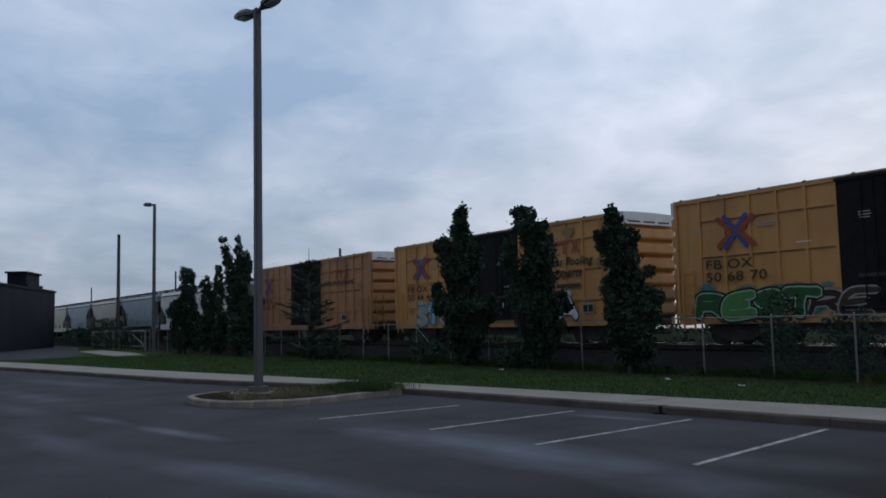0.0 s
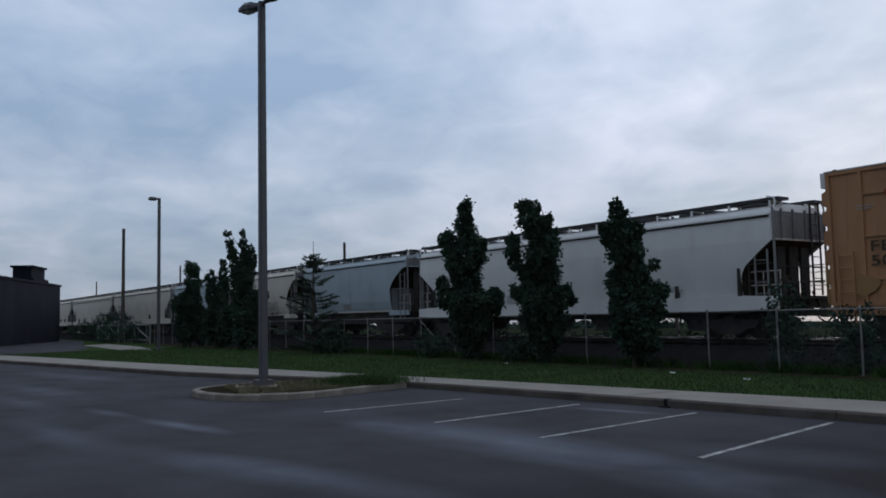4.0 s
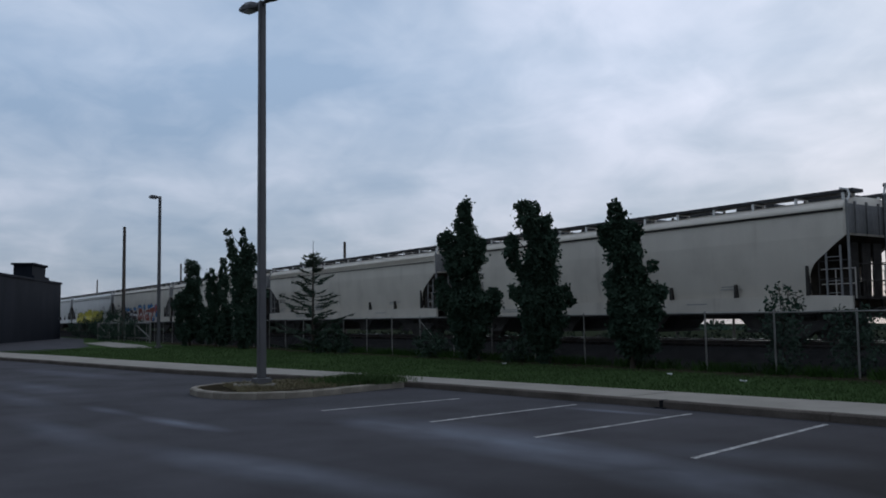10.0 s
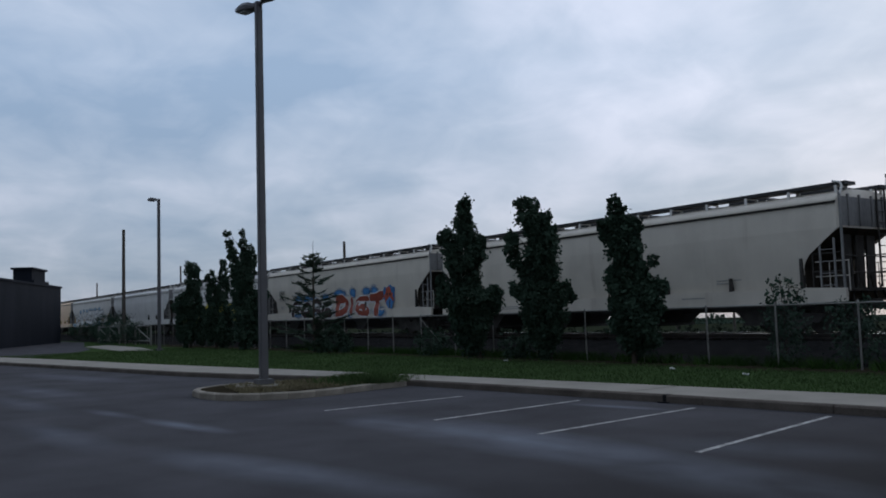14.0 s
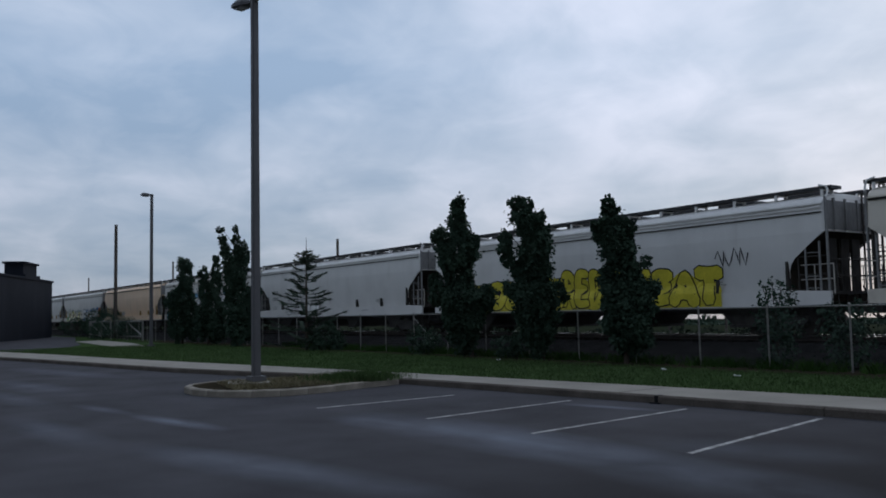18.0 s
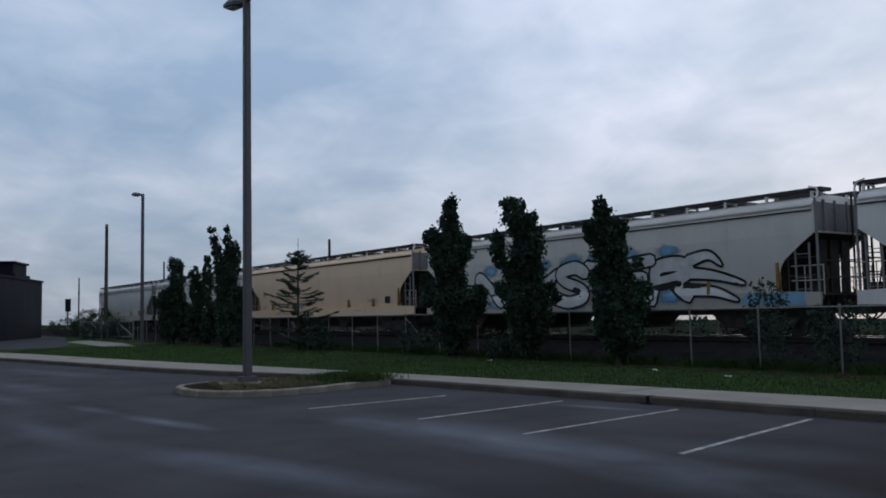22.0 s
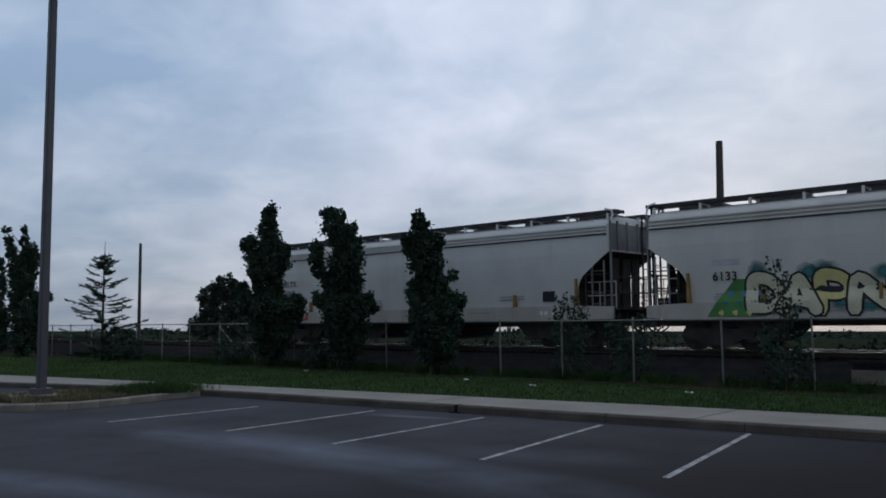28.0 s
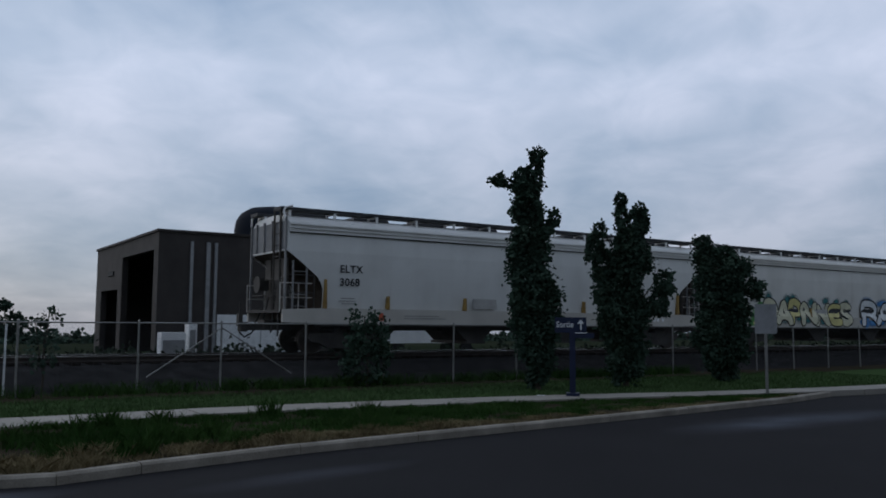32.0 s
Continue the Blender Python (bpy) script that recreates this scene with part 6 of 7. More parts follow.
def ribbon(bm, pts, kind, half, off, climb=0.0):
    """A painted band along a line, with rounded ends, rising a hair from start to end where it crosses itself."""
    n, rows = len(pts), []
    for i, (x, z) in enumerate(pts):
        a, b = pts[max(0, i - 1)], pts[min(n - 1, i + 1)]
        dx, dz = b[0] - a[0], b[1] - a[1]
        d = math.hypot(dx, dz) or 1
        w = half(i / (n - 1))
        rows.append((x, z, -dz / d * w, dx / d * w, dx / d * w, dz / d * w))
    first, last = rows[0], rows[-1]
    ends = [(first[0] - first[4] * 0.8, first[1] - first[5] * 0.8, first[2] * 0.55, first[3] * 0.55)] + [r[:4] for r in rows] + [(last[0] + last[4] * 0.8, last[1] + last[5] * 0.8, last[2] * 0.55, last[3] * 0.55)]
    prev = None
    for i, (x, z, nx, nz) in enumerate(ends):
        y = off + climb * i / len(ends)
        cur = [bm.verts.new((x + s * nx, -(side_of(kind, z + s * nz) + y), max(0.72 if kind == "box" else 0.955 if kind == "hopper" else 1.32, z + s * nz))) for s in (-1, 0, 1)]
        if prev:
            for k in (0, 1):
                bm.faces.new((prev[k], prev[k + 1], cur[k + 1], cur[k]))
        prev = cur


def blot(bm, kind, cx, cz, rx, rz, off, rng):
    """A soft-edged cloud of paint: a fan with an uneven rim."""
    p = rng.uniform(0, 6, 3)
    c = bm.verts.new((cx, -(side_of(kind, cz) + off), cz))
    rim = []
    for i in range(22):
        a = 2 * math.pi * i / 22
        r = 1 + 0.16 * math.sin(3 * a + p[0]) + 0.1 * math.sin(7 * a + p[1]) + 0.06 * math.sin(11 * a + p[2])
        z = cz + rz * r * math.sin(a)
        rim.append(bm.verts.new((cx + rx * r * math.cos(a), -(side_of(kind, z) + off), z)))
    for i in range(22):
        bm.faces.new((c, rim[i], rim[(i + 1) % 22]))


# letters as strokes of a fat cap, in a unit cell
STROKES = {
    "A": (((0, 0), (0.28, 0.6), (0.5, 1), (0.72, 0.6), (1, 0)), ((0.25, 0.3), (0.75, 0.3))),
    "B": (((0.06, 0), (0.06, 1), (0.6, 1), (0.86, 0.78), (0.6, 0.54), (0.1, 0.53)), ((0.6, 0.54), (0.95, 0.28), (0.62, 0), (0.06, 0))),
    "D": (((0.08, 0), (0.08, 0.5), (0.08, 1), (0.55, 1), (0.95, 0.7), (0.95, 0.3), (0.55, 0), (0.08, 0)),),
    "E": (((0.95, 1), (0.3, 1), (0.06, 0.75), (0.06, 0.25), (0.3, 0), (0.95, 0)), ((0.08, 0.5), (0.75, 0.52))),
    "F": (((0.98, 1), (0.4, 1), (0.08, 0.9), (0.08, 0)), ((0.08, 0.48), (0.78, 0.52))),
    "G": (((0.95, 0.85), (0.6, 1), (0.15, 0.8), (0.05, 0.4), (0.25, 0.05), (0.65, 0), (0.95, 0.2), (0.92, 0.45), (0.6, 0.45)),),
    "I": (((0.5, 0), (0.48, 0.5), (0.52, 1)),),
    "K": (((0.1, 0), (0.06, 1)), ((0.95, 1), (0.5, 0.66), (0.2, 0.5), (0.5, 0.36), (0.98, 0))),
    "L": (((0.12, 1), (0.1, 0.2), (0.3, 0), (0.92, 0.02)),),
    "N": (((0.05, 0), (0.07, 0.5), (0.1, 1), (0.5, 0.5), (0.9, 0), (0.93, 0.5), (0.97, 1)),),
    "O": (((0.5, 1), (0.1, 0.8), (0.04, 0.4), (0.3, 0.02), (0.7, 0.02), (0.96, 0.4), (0.9, 0.8), (0.52, 1)),),
    "P": (((0.1, 0), (0.08, 0.5), (0.08, 1), (0.65, 1), (0.93, 0.75), (0.65, 0.48), (0.1, 0.48)),),
    "R": (((0.1, 0), (0.08, 0.5), (0.08, 1), (0.65, 1), (0.92, 0.77), (0.65, 0.54), (0.12, 0.52)), ((0.5, 0.52), (0.72, 0.3), (0.98, 0))),
    "S": (((0.92, 0.88), (0.55, 1), (0.12, 0.84), (0.3, 0.58), (0.75, 0.43), (0.92, 0.18), (0.5, 0), (0.05, 0.1)),),
    "T": (((0, 0.92), (0.5, 0.98), (1, 1)), ((0.52, 0.97), (0.5, 0.5), (0.48, 0))),
    "U": (((0.06, 1), (0.06, 0.35), (0.3, 0.02), (0.7, 0.02), (0.93, 0.35), (0.95, 1)),),
    "Y": (((0.04, 1), (0.2, 0.62), (0.5, 0.48), (0.8, 0.62), (0.96, 1)), ((0.5, 0.48), (0.48, 0))),
}


def graffiti(car, kind, x0, x1, z0, z1, text, fills, line, seed, outline=0.05, halo=None, fat=0.34, jitter=0.08, label="", cloud=1.0, lean=0.0, mass=None, crowd=1.1, edge=None, block=False):
    """Sprayed letters: each has an outline with its fill on it, and clouds of colour behind."""
    rng = np.random.default_rng(seed)
    weights = [0.5 if c in "I1<>" else 1.2 if c in "MWN" else 1.0 for c in text]
    total, u, h = sum(weights), x0, z1 - z0
    if mass:
        # one field of colour under the whole word, with a lumpy upper edge
        bm = bmesh.new()
        n, prev = len(text) * 8, None
        for i in range(n + 1):
            f = i / n
            hh = h * (0.66 + 0.2 * abs(math.sin(f * len(text) * math.pi)) + 0.05 * math.sin(9 * f + seed)) * min(1, 0.55 + 6 * f, 0.55 + 6 * (1 - f))
            cur = [bm.verts.new((x0 + (x1 - x0) * f, -(side_of(kind, z0 + hh * k / 6) + 0.013), z0 + hh * k / 6)) for k in range(7)]
            if prev:
                for k in range(6):
                    bm.faces.new((prev[k], cur[k], cur[k + 1], prev[k + 1]))
            prev = cur
        part("spray_field", bm, mass, car, "solid field of spray paint under the letters")
    for i, (c, wt) in enumerate(zip(text, weights)):
        w = (x1 - x0) * wt / total
        if halo:
            for k in range(2):
                bm = bmesh.new()
                top = (i + k) % 2
                blot(bm, kind, u + w * rng.uniform(0.2, 0.8), (z1 - 0.06 if top else z0 + 0.3) + rng.uniform(-0.1, 0.12), w * rng.uniform(0.4, 0.65) * min(1, cloud + 0.15), h * rng.uniform(0.2, 0.34) * min(1.0, cloud + 0.1), 0.004 + 0.0006 * (2 * i + k), rng)
                part("spray_cloud", bm, halo, car, "soft cloud of spray paint behind the letters")
        lo, hi = z0 + rng.uniform(0, jitter) * h, z1 - rng.uniform(0, jitter * 2) * h
        m = fat * min(w, h * 0.8) / 2
        wide = max(w * crowd - 2 * m, 0.05)
        ph, floor_z = rng.uniform(0, 6), {"box": 0.74, "hopper": 0.97, "round": 1.34}[kind]
        base = 0.018 + 0.008 * (i % 2)
        paths = []
        for stroke_pts in STROKES[c]:
            pts = []
            for p, q in stroke_pts:
                x = u + w / 2 + (p - 0.5) * wide * (1.06 - 0.12 * q) + rng.uniform(-0.03, 0.03) * w + lean * (q - 0.5) * h
                z = lo + m + (hi - lo - 2 * m) * q + (rng.uniform(-0.02, 0.02) + 0.03 * math.sin(3 * p + ph)) * h
                pts.append((x, max(z, floor_z + m * 0.5)))
            paths.append([tuple(a + (b - a) * k / 5 for a, b in zip(p, q)) for p, q in zip(pts, pts[1:]) for k in range(5)] + [pts[-1]] if block else glide(pts, 5))
        letter = None
        for grow, ink, lift, name in ((outline, line, 0.0, "graffiti_letter"), (outline * 0.4, edge, 0.002, "letter_rim"), (0.0, fills[i % len(fills)], 0.004, "letter_fill")):
            if ink is None:
                continue
            bm = bmesh.new()
            for k, path in enumerate(paths):
                ribbon(bm, path, kind, lambda t: m * (0.94 + 0.12 * math.sin(5 * t + ph)) + grow, base + lift + 0.0006 * k, 0.0005)
            ob = part(name, bm, ink, letter or car, label if letter is None else "")
            letter = letter or ob
        u += w


def scrawl(car, kind, x, z, w, h, mat, seed, turns=7, width=0.045):
    rng = np.random.default_rng(seed)
    bm = bmesh.new()
    pts = []
    for i in range(turns * 4 + 1):
        t = i / 4
        pts.append((x + w * t / turns + 0.05 * w * math.sin(t * 3.1), z + h * (0.5 + 0.48 * math.sin(t * 2 * math.pi + 0.4 * math.sin(t * 5))) * rng.uniform(0.75, 1.0)))
    ribbon(bm, pts, kind, lambda t: width / 2, 0.01, 0.006)
    part("graffiti_scrawl", bm, mat, car, "single-line spray scrawl")


def bars(car, kind, x, z, rows, mat, seed, wide=0.9):
    """Small print that cannot be read: a plain bar for each row."""
    rng = np.random.default_rng(seed)
    for r in range(rows):
        bm = bmesh.new()
        zz, a, w = z - r * 0.085, x + rng.uniform(0, 0.1), wide * rng.uniform(0.6, 1.0)
        bands(bm, [(zz, a, a + w), (zz + 0.035, a, a + w)], kind, 0.008)
        part("small_print", bm, mat, car)


def mark(car, half, code, number, dx, z=2.6, size=0.34, mat=None, kind="hopper", wide=1.0):
    y = -(side_of(kind, z + 0.75) + 0.012)
    lettering(code, size, mat or G_BLACK, car, -half + dx, y, z + 0.42, "lettering", 0.006, wide)
    lettering(number, size, mat or G_BLACK, car, -half + dx, y, z, "lettering", 0.006, wide)


# boxcars: logo, marks and graffiti
for i, (code, number) in enumerate((("FB OX", "50 68 70"), ("FB OX", "50 44 44"), ("FB OX", "50 60 09"))):
    car, half = CARS[i]
    mark(car, half, code, number, 1.25, 2.15, 0.44, G_GRIMY, "box", 1.4)
    cx, cz = -half + 2.5, 3.78
    for sg in (-1, 1):
        bm = bmesh.new()
        ribbon(bm, [(cx + sg * 0.66, cz + 0.46), (cx + sg * 0.16, cz), (cx + sg * 0.66, cz - 0.46)], "box", lambda t: 0.1, 0.01, 0.001)
        part("logo_stroke", bm, G_LOGORED, car, "red chevron of a cross-shaped logo")
        bm = bmesh.new()
        ribbon(bm, [(cx - 0.42, cz + sg * 0.52), (cx, cz + sg * 0.06), (cx + 0.42, cz + sg * 0.52)], "box", lambda t: 0.08, 0.015 + 0.002 * sg, 0.001)
        part("logo_stroke", bm, G_LOGOBLUE, car, "blue chevron of a cross-shaped logo")
    bars(car, "box", -half + 0.85, 3.9, 2, G_FADED, 60 + i, 0.6)
    bars(car, "box", -half + 3.3, 3.95, 2, G_FADED, 63 + i, 0.8)
    for k in range(4):
        bx, up = (4.45 if i == 1 else 4.2) + k * 0.6, -0.08 if i == 1 else 0.0
        bm = bmesh.new()
        if k < 2:
            box(bm, bx - 0.065, bx + 0.065, -1.547, -1.54, 3.75 + up, 4.31 + up)
        elif k == 3:
            box(bm, bx - 2.02, bx - 1.0, -1.553, -1.548, 4.19 + up, 4.31 + up)
        else:
            prism(bm, [(bx - 0.22, 4.31 + up), (bx - 0.08, 4.31 + up), (bx, 4.12 + up), (bx + 0.14, 4.31 + up), (bx + 0.28, 4.31 + up), (bx + 0.08, 4.03 + up), (bx + 0.3, 3.75 + up), (bx + 0.14, 3.75 + up), (bx, 3.94 + up), (bx - 0.1, 3.75 + up), (bx - 0.24, 3.75 + up), (bx - 0.06, 4.03 + up)], -1.547, -1.54)
        part("logo_stroke", bm, G_LOGORED, car, "rust red block of a worn logo")
    if i == 1:
        lettering("Railcar Pooling", 0.47, G_BLACK, car, 3.55, -1.55, 3.2, "slogan", 0.011, slant=0.25)
        lettering("Experts", 0.47, G_BLACK, car, 4.45, -1.55, 2.72, "slogan", 0.011, slant=0.25)
        bm = bmesh.new()
        bands(bm, [(2.28, 4.5, 5.9), (2.44, 4.55, 5.95)], "box", 0.012)
        part("web_address", bm, G_GRIMY, car, "dark bar of worn small lettering")
    else:
        lettering("Railcar Pooling Experts", 0.36, G_BLACK, car, 2.6, -1.55, 3.42, "slogan", 0.011, slant=0.25)
    bars(car, "door", -1.5, 3.9, 3, G_FADED, 70 + i, 0.4)
    bars(car, "door", 0.6, 3.6, 2, G_FADED, 73 + i, 0.4)
    bars(car, "door", 1.1, 2.5, 1, G_WHITE, 79 + i, 0.5)
    bars(car, "box", -half + 4.6, 3.2, 1, G_WHITE, 76 + i, 0.5)
    # torn stickers and framed service panel
    rng = np.random.default_rng(300 + i)
    for k in range(7):
        bm = bmesh.new()
        x, z = rng.uniform(-1.9, 1.9), rng.uniform(1.35, 2.3)
        bands(bm, [(z, x, x + rng.uniform(0.06, 0.16)), (z + rng.uniform(0.08, 0.3), x + 0.02, x + 0.1)], "door", 0.012)
        part("sticker", bm, (G_WHITE, G_SILVER, G_PALE)[k % 3], car, "torn pale sticker")
    px = 6.0 if i == 1 else 4.8
    bm = bmesh.new()
    bands(bm, [(1.22, px, px + 0.62), (1.62, px, px + 0.62)], "box", 0.008)
    panel = part("service_panel", bm, G_FADED, car, "grey framed black service panel")
    for k in range(2):
        bm = bmesh.new()
        bands(bm, [(1.28, px + 0.05 + 0.28 * k, px + 0.29 + 0.28 * k), (1.56, px + 0.05 + 0.28 * k, px + 0.29 + 0.28 * k)], "box", 0.011)
        part("panel_field", bm, G_BLACK, panel)
    # rust scabs over the roof edge and by the corner
    for k in range(4):
        bm = bmesh.new()
        blot(bm, "box", (5.2, 6.9, -6.8, 7.2)[k] + rng.uniform(-0.4, 0.4), (4.55, 2.3, 1.6, 3.2)[k], rng.uniform(0.12, 0.4), rng.uniform(0.1, 0.35), 0.004, rng)
        part("rust_scab", bm, P_RUSTSHADE, car, "dark rusty patch in the paint")
graffiti(CARS[0][0], "box", -7.3, -2.9, 0.8, 1.85, "REST", [G_BOTTLE, G_GREEN, G_BOTTLE], G_BLACK, 101, halo=G_MISTTEAL, fat=0.36, cloud=0.7, outline=0.12, lean=0.1, crowd=1.3, edge=G_MINT)
graffiti(CARS[0][0], "box", -3.1, -0.2, 0.85, 1.8, "REB", [G_BROWN, G_GRIMY], G_FADED, 102, fat=0.24, outline=0.05, lean=0.2, crowd=1.25, halo=G_MISTTEAL, cloud=0.5)
graffiti(CARS[1][0], "box", 2.05, 5.6, 0.95, 2.08, "BEDA", [G_SKY, G_WHITE], G_BLACK, 103, halo=G_MISTSILVER, fat=0.3, cloud=0.9, outline=0.08, edge=G_SILVER, crowd=1.25)
graffiti(CARS[1][0], "box", -6.0, -1.9, 0.78, 1.95, "STEK", [G_FADED, G_SKY], G_TEAL, 104, fat=0.36, outline=0.09, halo=G_MISTSKY, cloud=0.6)
scrawl(CARS[1][0], "door", -1.9, 1.3, 1.6, 0.7, G_SILVER, 106, 4, 0.05)

# hoppers: marks
for i, code, number, dx, z in ((3, "AOKX", "91649", 1.75, 2.2), (4, "WFRX", "809386", 1.65, 2.05), (5, "WFRX", "803256", 1.5, 2.05), (6, "WFRX", "809449", 1.8, 2.05), (7, "GISX", "2455", 2.2, 2.3), (8, "MLLX", "26530", 1.7, 2.1),
                               (9, "CBFX", "470512", 2.0, 2.2), (10, "CBFX", "470803", 2.0, 2.25), (11, "MLLX", "26392", 2.0, 2.15), (12, "MLLX", "10747", 2.1, 2.05), (13, "MLLX", "96680", 1.85, 1.95), (14, "TILX", "", 2.0, 2.1), (15, "", "6133", 2.1, 2.08), (16, "ELTX", "3068", 1.8, 2.16)):
    car, half = CARS[i]
    skin = "hopper" if half > 8 else "round"
    if code and number and i != 9:
        mark(car, half, code, number, dx, z, kind=skin)
    elif i == 15:
        lettering(number, 0.36, G_BLACK, car, -half + dx, -(side_of("hopper", z + 0.36) + 0.012), z, "lettering", 0.007)
        bm = bmesh.new()
        bands(bm, [(z + 0.45, -half + dx, -half + dx + 0.85), (z + 0.62, -half + dx, -half + dx + 0.85)], "hopper", 0.006)
        part("faded_patch", bm, G_SILVER, car)
    else:
        bars(car, skin, -half + dx, z + 0.35, 3, G_FADED, 80 + i, 0.8)
    bars(car, skin, -half + dx, z - 0.42, 3, G_FADED, 90 + i, 0.8)
    bars(car, skin, half - 4.6, 1.78, 2, G_FADED, 110 + i, 1.1)
    if half > 8:
        bars(car, skin, -half + 4.2, 1.2, 2, G_FADED, 120 + i, 2.2)
        bars(car, skin, half - 6.0, 1.22, 1, G_FADED, 130 + i, 1.2)
    bm = bmesh.new()
    bands(bm, [(1.5, -half + 7.05 if half > 8 else -1, -half + 8.1 if half > 8 else 0), (1.85, -half + 7.05 if half > 8 else -1, -half + 8.1 if half > 8 else 0)], skin, 0.009)
    part("grey_panel", bm, G_FADED, car, "grey repainted panel")
for i in (14, 15, 16):
    car, half = CARS[i]
    bm = bmesh.new()
    bands(bm, [(1.6, half - 2.7, half - 2.2), (1.95, half - 2.7, half - 2.2)], "hopper", 0.011)
    part("placard", bm, G_BLACK, car, "black placard board")
    for a in (half - 2.8, half - 2.6, half - 2.3):
        bm = bmesh.new()
        bands(bm, [(1.13, a, a + 0.13), (1.26, a, a + 0.13)], "hopper", 0.011)
        part("tag", bm, G_WHITE, car, "small white tag")
bm = bmesh.new()
car, half = CARS[16]
bands(bm, [(1.05, -half + 3.15, -half + 3.5), (1.3, -half + 3.3, -half + 3.4)], "hopper", 0.011)
part("tag", bm, G_ORANGE, car, "orange warning tag")
# end of train device
bm = bmesh.new()
box(bm, -half - 0.98, -half - 0.84, -0.1, 0.1, 0.85, 1.25)
rod(bm, (-half - 0.9, 0, 1.25), (-half - 0.9, 0, 1.62), 0.035, 8)
part("end_of_train_marker", bm, M_STEEL, car, "dark marker box on the rear coupler")

# hoppers: graffiti
graffiti(CARS[5][0], "round", -3.2, 3.2, 1.42, 2.36, "RESTNERDS", [G_CLAY], G_BLACK, 201, fat=0.4, outline=0.042, crowd=1.2)
scrawl(CARS[4][0], "round", -2.9, 1.75, 1.2, 0.45, G_BLACK, 202, 5)
scrawl(CARS[6][0], "round", 0.4, 1.5, 1.9, 0.6, G_BLACK, 203, 5, 0.07)
car, half = CARS[10]
graffiti(car, "hopper", -6.3, -0.5, 1.0, 2.3, "FORE", [G_BROWN], G_WHITE, 206, outline=0.055, edge=None, halo=G_MISTBLUE, fat=0.46, cloud=0.9, crowd=1.14, block=True)
graffiti(car, "hopper", -0.1, 5.7, 0.98, 2.4, "DIET", [G_RED], G_WHITE, 207, outline=0.06, halo=G_MISTBLUE, fat=0.44, cloud=1.2, crowd=1.1, block=True)
rng = np.random.default_rng(208)
for cx, cz, r, ink, off in ((6.25, 2.1, 0.62, G_BLUE, 0.03), (6.2, 2.1, 0.46, G_ORANGE, 0.034), (6.05, 2.2, 0.07, G_BLACK, 0.038), (6.35, 2.2, 0.07, G_BLACK, 0.038), (6.2, 1.95, 0.08, G_BLACK, 0.038)):
    bm = bmesh.new()
    blot(bm, "hopper", cx, cz, r, r, off, rng)
    part("spray_spot", bm, ink, car, "round sprayed spot")
car, half = CARS[11]
graffiti(car, "hopper", -7.4, -3.0, 0.98, 2.4, "SOLI", [G_YELLOW], G_BLACK, 209, mass=G_YELLOW, outline=0.05, fat=0.46, jitter=0.1, crowd=1.25)
graffiti(car, "hopper", -2.9, 1.1, 0.98, 2.6, "UNRED", [G_YELLOW], G_BLACK, 210, mass=G_YELLOW, outline=0.05, fat=0.46, jitter=0.1, crowd=1.25)
graffiti(car, "hopper", 1.4, 6.5, 0.98, 2.5, "OYEAT", [G_YELLOW], G_BLACK, 211, mass=G_YELLOW, outline=0.05, fat=0.46, jitter=0.08, crowd=1.25)
scrawl(car, "hopper", 8.2 - 1.9, 2.3, 1.3, 0.7, G_BLACK, 212, 4, 0.05)
car, half = CARS[12]
graffiti(car, "hopper", -5.9, -0.6, 1.05, 2.15, "OTARAL", [P_LIGHT], G_BLACK, 213, outline=0.03, fat=0.4, crowd=1.2)
car, half = CARS[13]
# wedges and barbs reach out at both ends of the long silver piece
for k, line in enumerate((((-6.0, 1.5), (-7.2, 1.7), (-8.4, 2.0)), ((-6.0, 1.9), (-7.4, 2.15), (-7.0, 2.5)), ((-6.1, 1.2), (-7.3, 1.15), (-8.2, 1.45)), ((5.4, 2.2), (6.6, 2.05), (7.7, 1.75)), ((5.4, 1.6), (6.6, 1.5), (7.5, 1.2)), ((5.6, 2.6), (6.4, 2.75), (6.9, 2.4)))):
    for grow, ink, off in ((0.09, G_BLACK, 0.014), (0.0, G_WHITE, 0.022)):
        bm = bmesh.new()
        ribbon(bm, glide(line), "hopper", lambda t: 0.17 * (1 - t) ** 0.7 + 0.02 + grow, off, 0.002)
        part("graffiti_barb", bm, ink, car, "pointed barb of sprayed lettering")
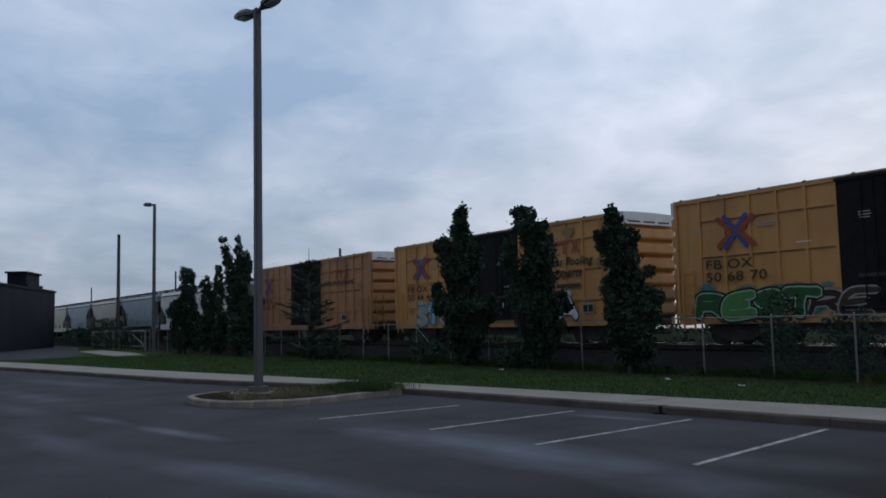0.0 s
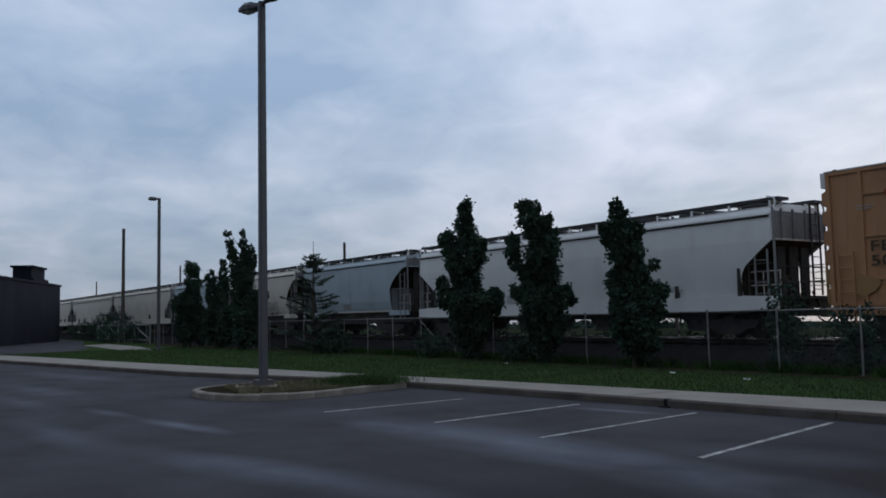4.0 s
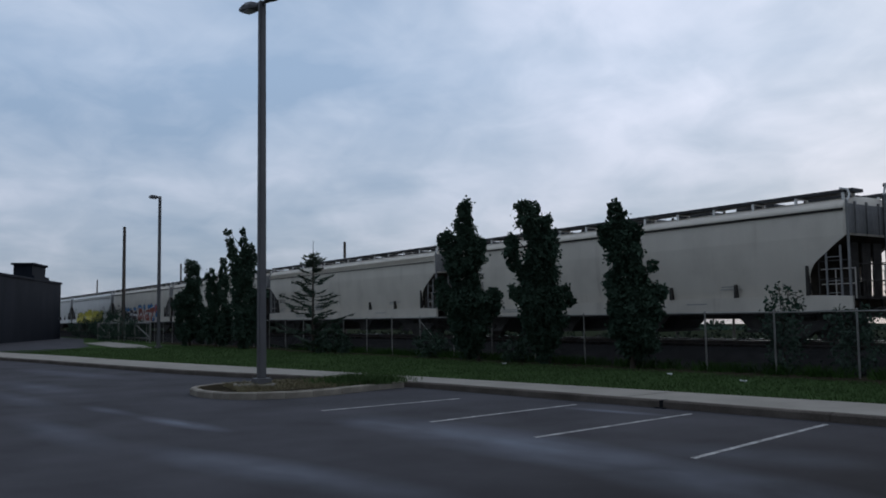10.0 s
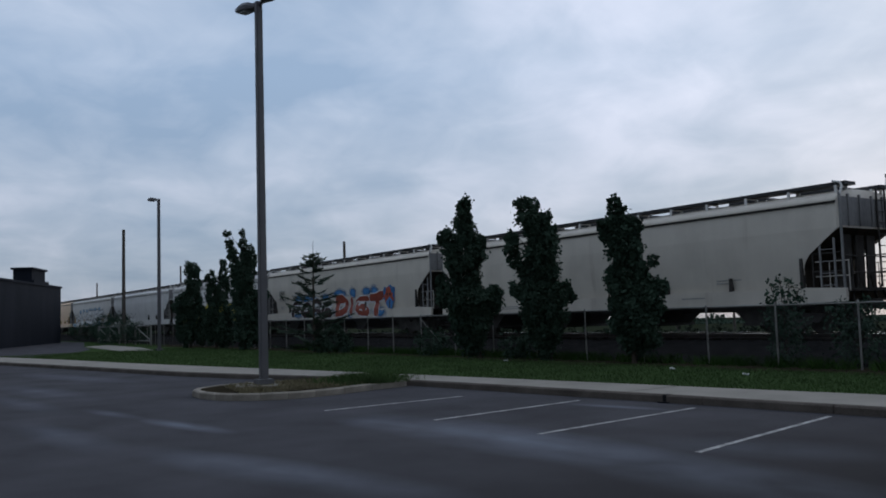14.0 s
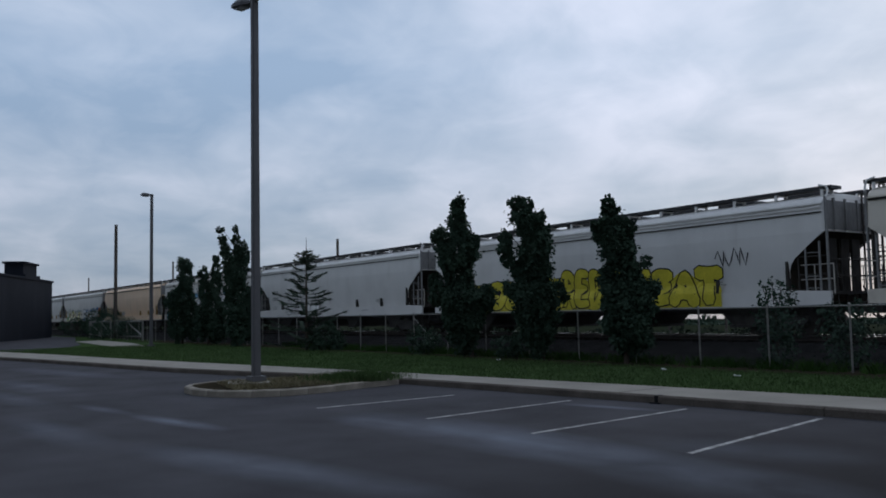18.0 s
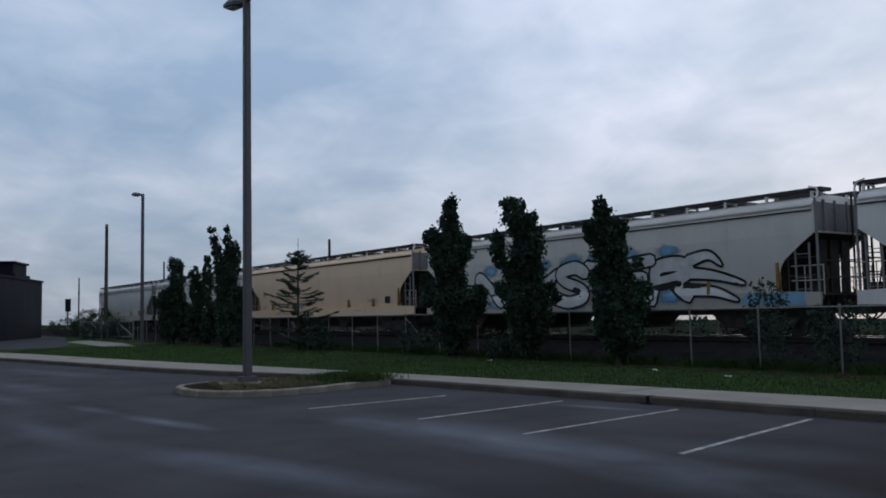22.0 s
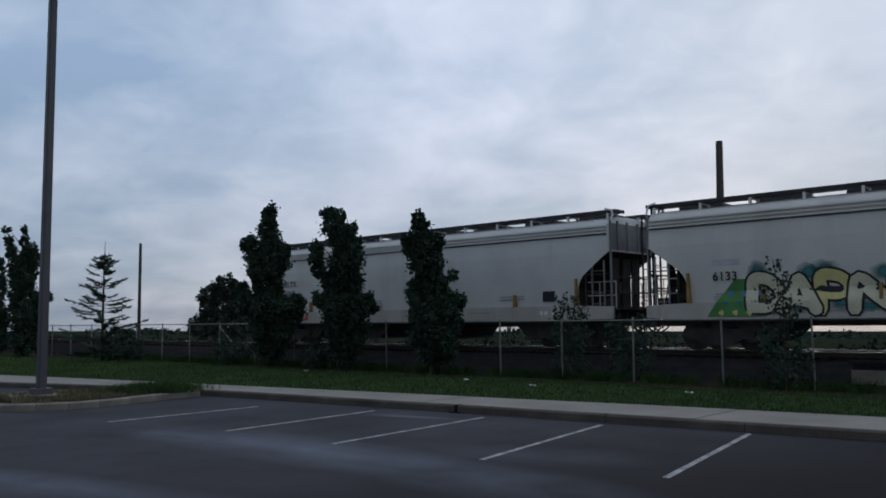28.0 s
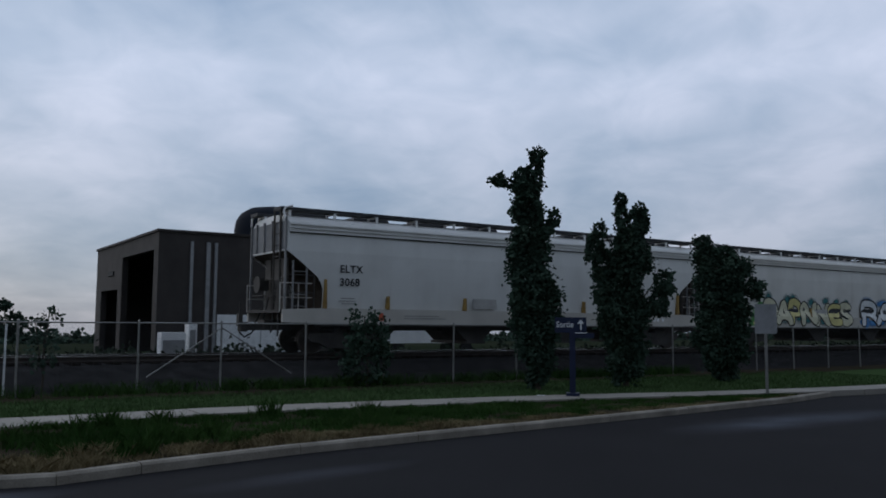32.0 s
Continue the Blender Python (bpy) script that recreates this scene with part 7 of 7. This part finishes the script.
for xa, xb, ink in ((half - 2.7, half - 0.35, G_SKY), (-half + 0.5, -half + 2.2, G_SKY)):
    bm = bmesh.new()
    bands(bm, [(1.0, xa + 0.2, xb), (1.2, xa, xb - 0.1), (1.4, xa + 0.3, xb - 0.05)], "hopper", 0.012)
    part("spray_field", bm, ink, car, "pale blue spray paint on the sill")
graffiti(car, "hopper", -6.3, 5.6, 1.0, 2.95, "NOKSTER", [G_WHITE], G_BLACK, 216, outline=0.09, halo=G_MISTSKY, cloud=0.6, fat=0.3, jitter=0.1, lean=0.14, crowd=1.35)
car, half = CARS[15]
bm = bmesh.new()
bands(bm, [(1.0, -8.3, -6.5), (1.44, -8.0, -6.6), (1.75, -7.75, -6.7), (2.1, -7.45, -6.85)], "hopper", 0.012)
part("spray_field", bm, G_GREEN, car, "green sprayed wedge with dots")
for k in range(9):
    bm = bmesh.new()
    blot(bm, "hopper", -7.85 + 0.14 * k, 1.12 + 0.28 * (k % 3), 0.08, 0.08, 0.02, rng)
    part("spray_spot", bm, (G_PALE, G_TEAL, G_BLUE)[k % 3], car, "small sprayed dot")
graffiti(car, "hopper", -7.0, -0.1, 0.98, 2.3, "DAPNNES", [G_CREAM, G_CREAM, G_PALE], G_BLACK, 218, outline=0.065, fat=0.36, halo=G_MISTTEAL, cloud=0.6, crowd=1.3)
graffiti(car, "hopper", 0.9, 8.2, 0.98, 2.28, "RASGD", [G_WHITE], G_BLACK, 219, outline=0.085, fat=0.3, halo=G_MISTBLUE, cloud=0.8, crowd=1.2)
for cx, cz, rx, rz, ink in ((1.1, 1.25, 0.4, 0.35, G_BLUE), (4.6, 1.3, 0.3, 0.28, G_BLUE), (3.9, 1.2, 0.25, 0.3, G_ORANGE), (8.75, 1.95, 0.48, 0.6, G_ORANGE)):
    bm = bmesh.new()
    blot(bm, "hopper", cx, cz, rx, rz, 0.012 if ink is G_BLUE else 0.03, rng)
    part("spray_spot", bm, ink, car, "uneven sprayed blot of colour")


# ---------------------------------------------------------------- what moves
def motions():
    for car, s in TRAIN:
        walk(car, [(t, pose(s + SPEED * t, TRACK_Y, RAIL_Z)) for t in (0, 8, 16, 24, 32)])


motions()
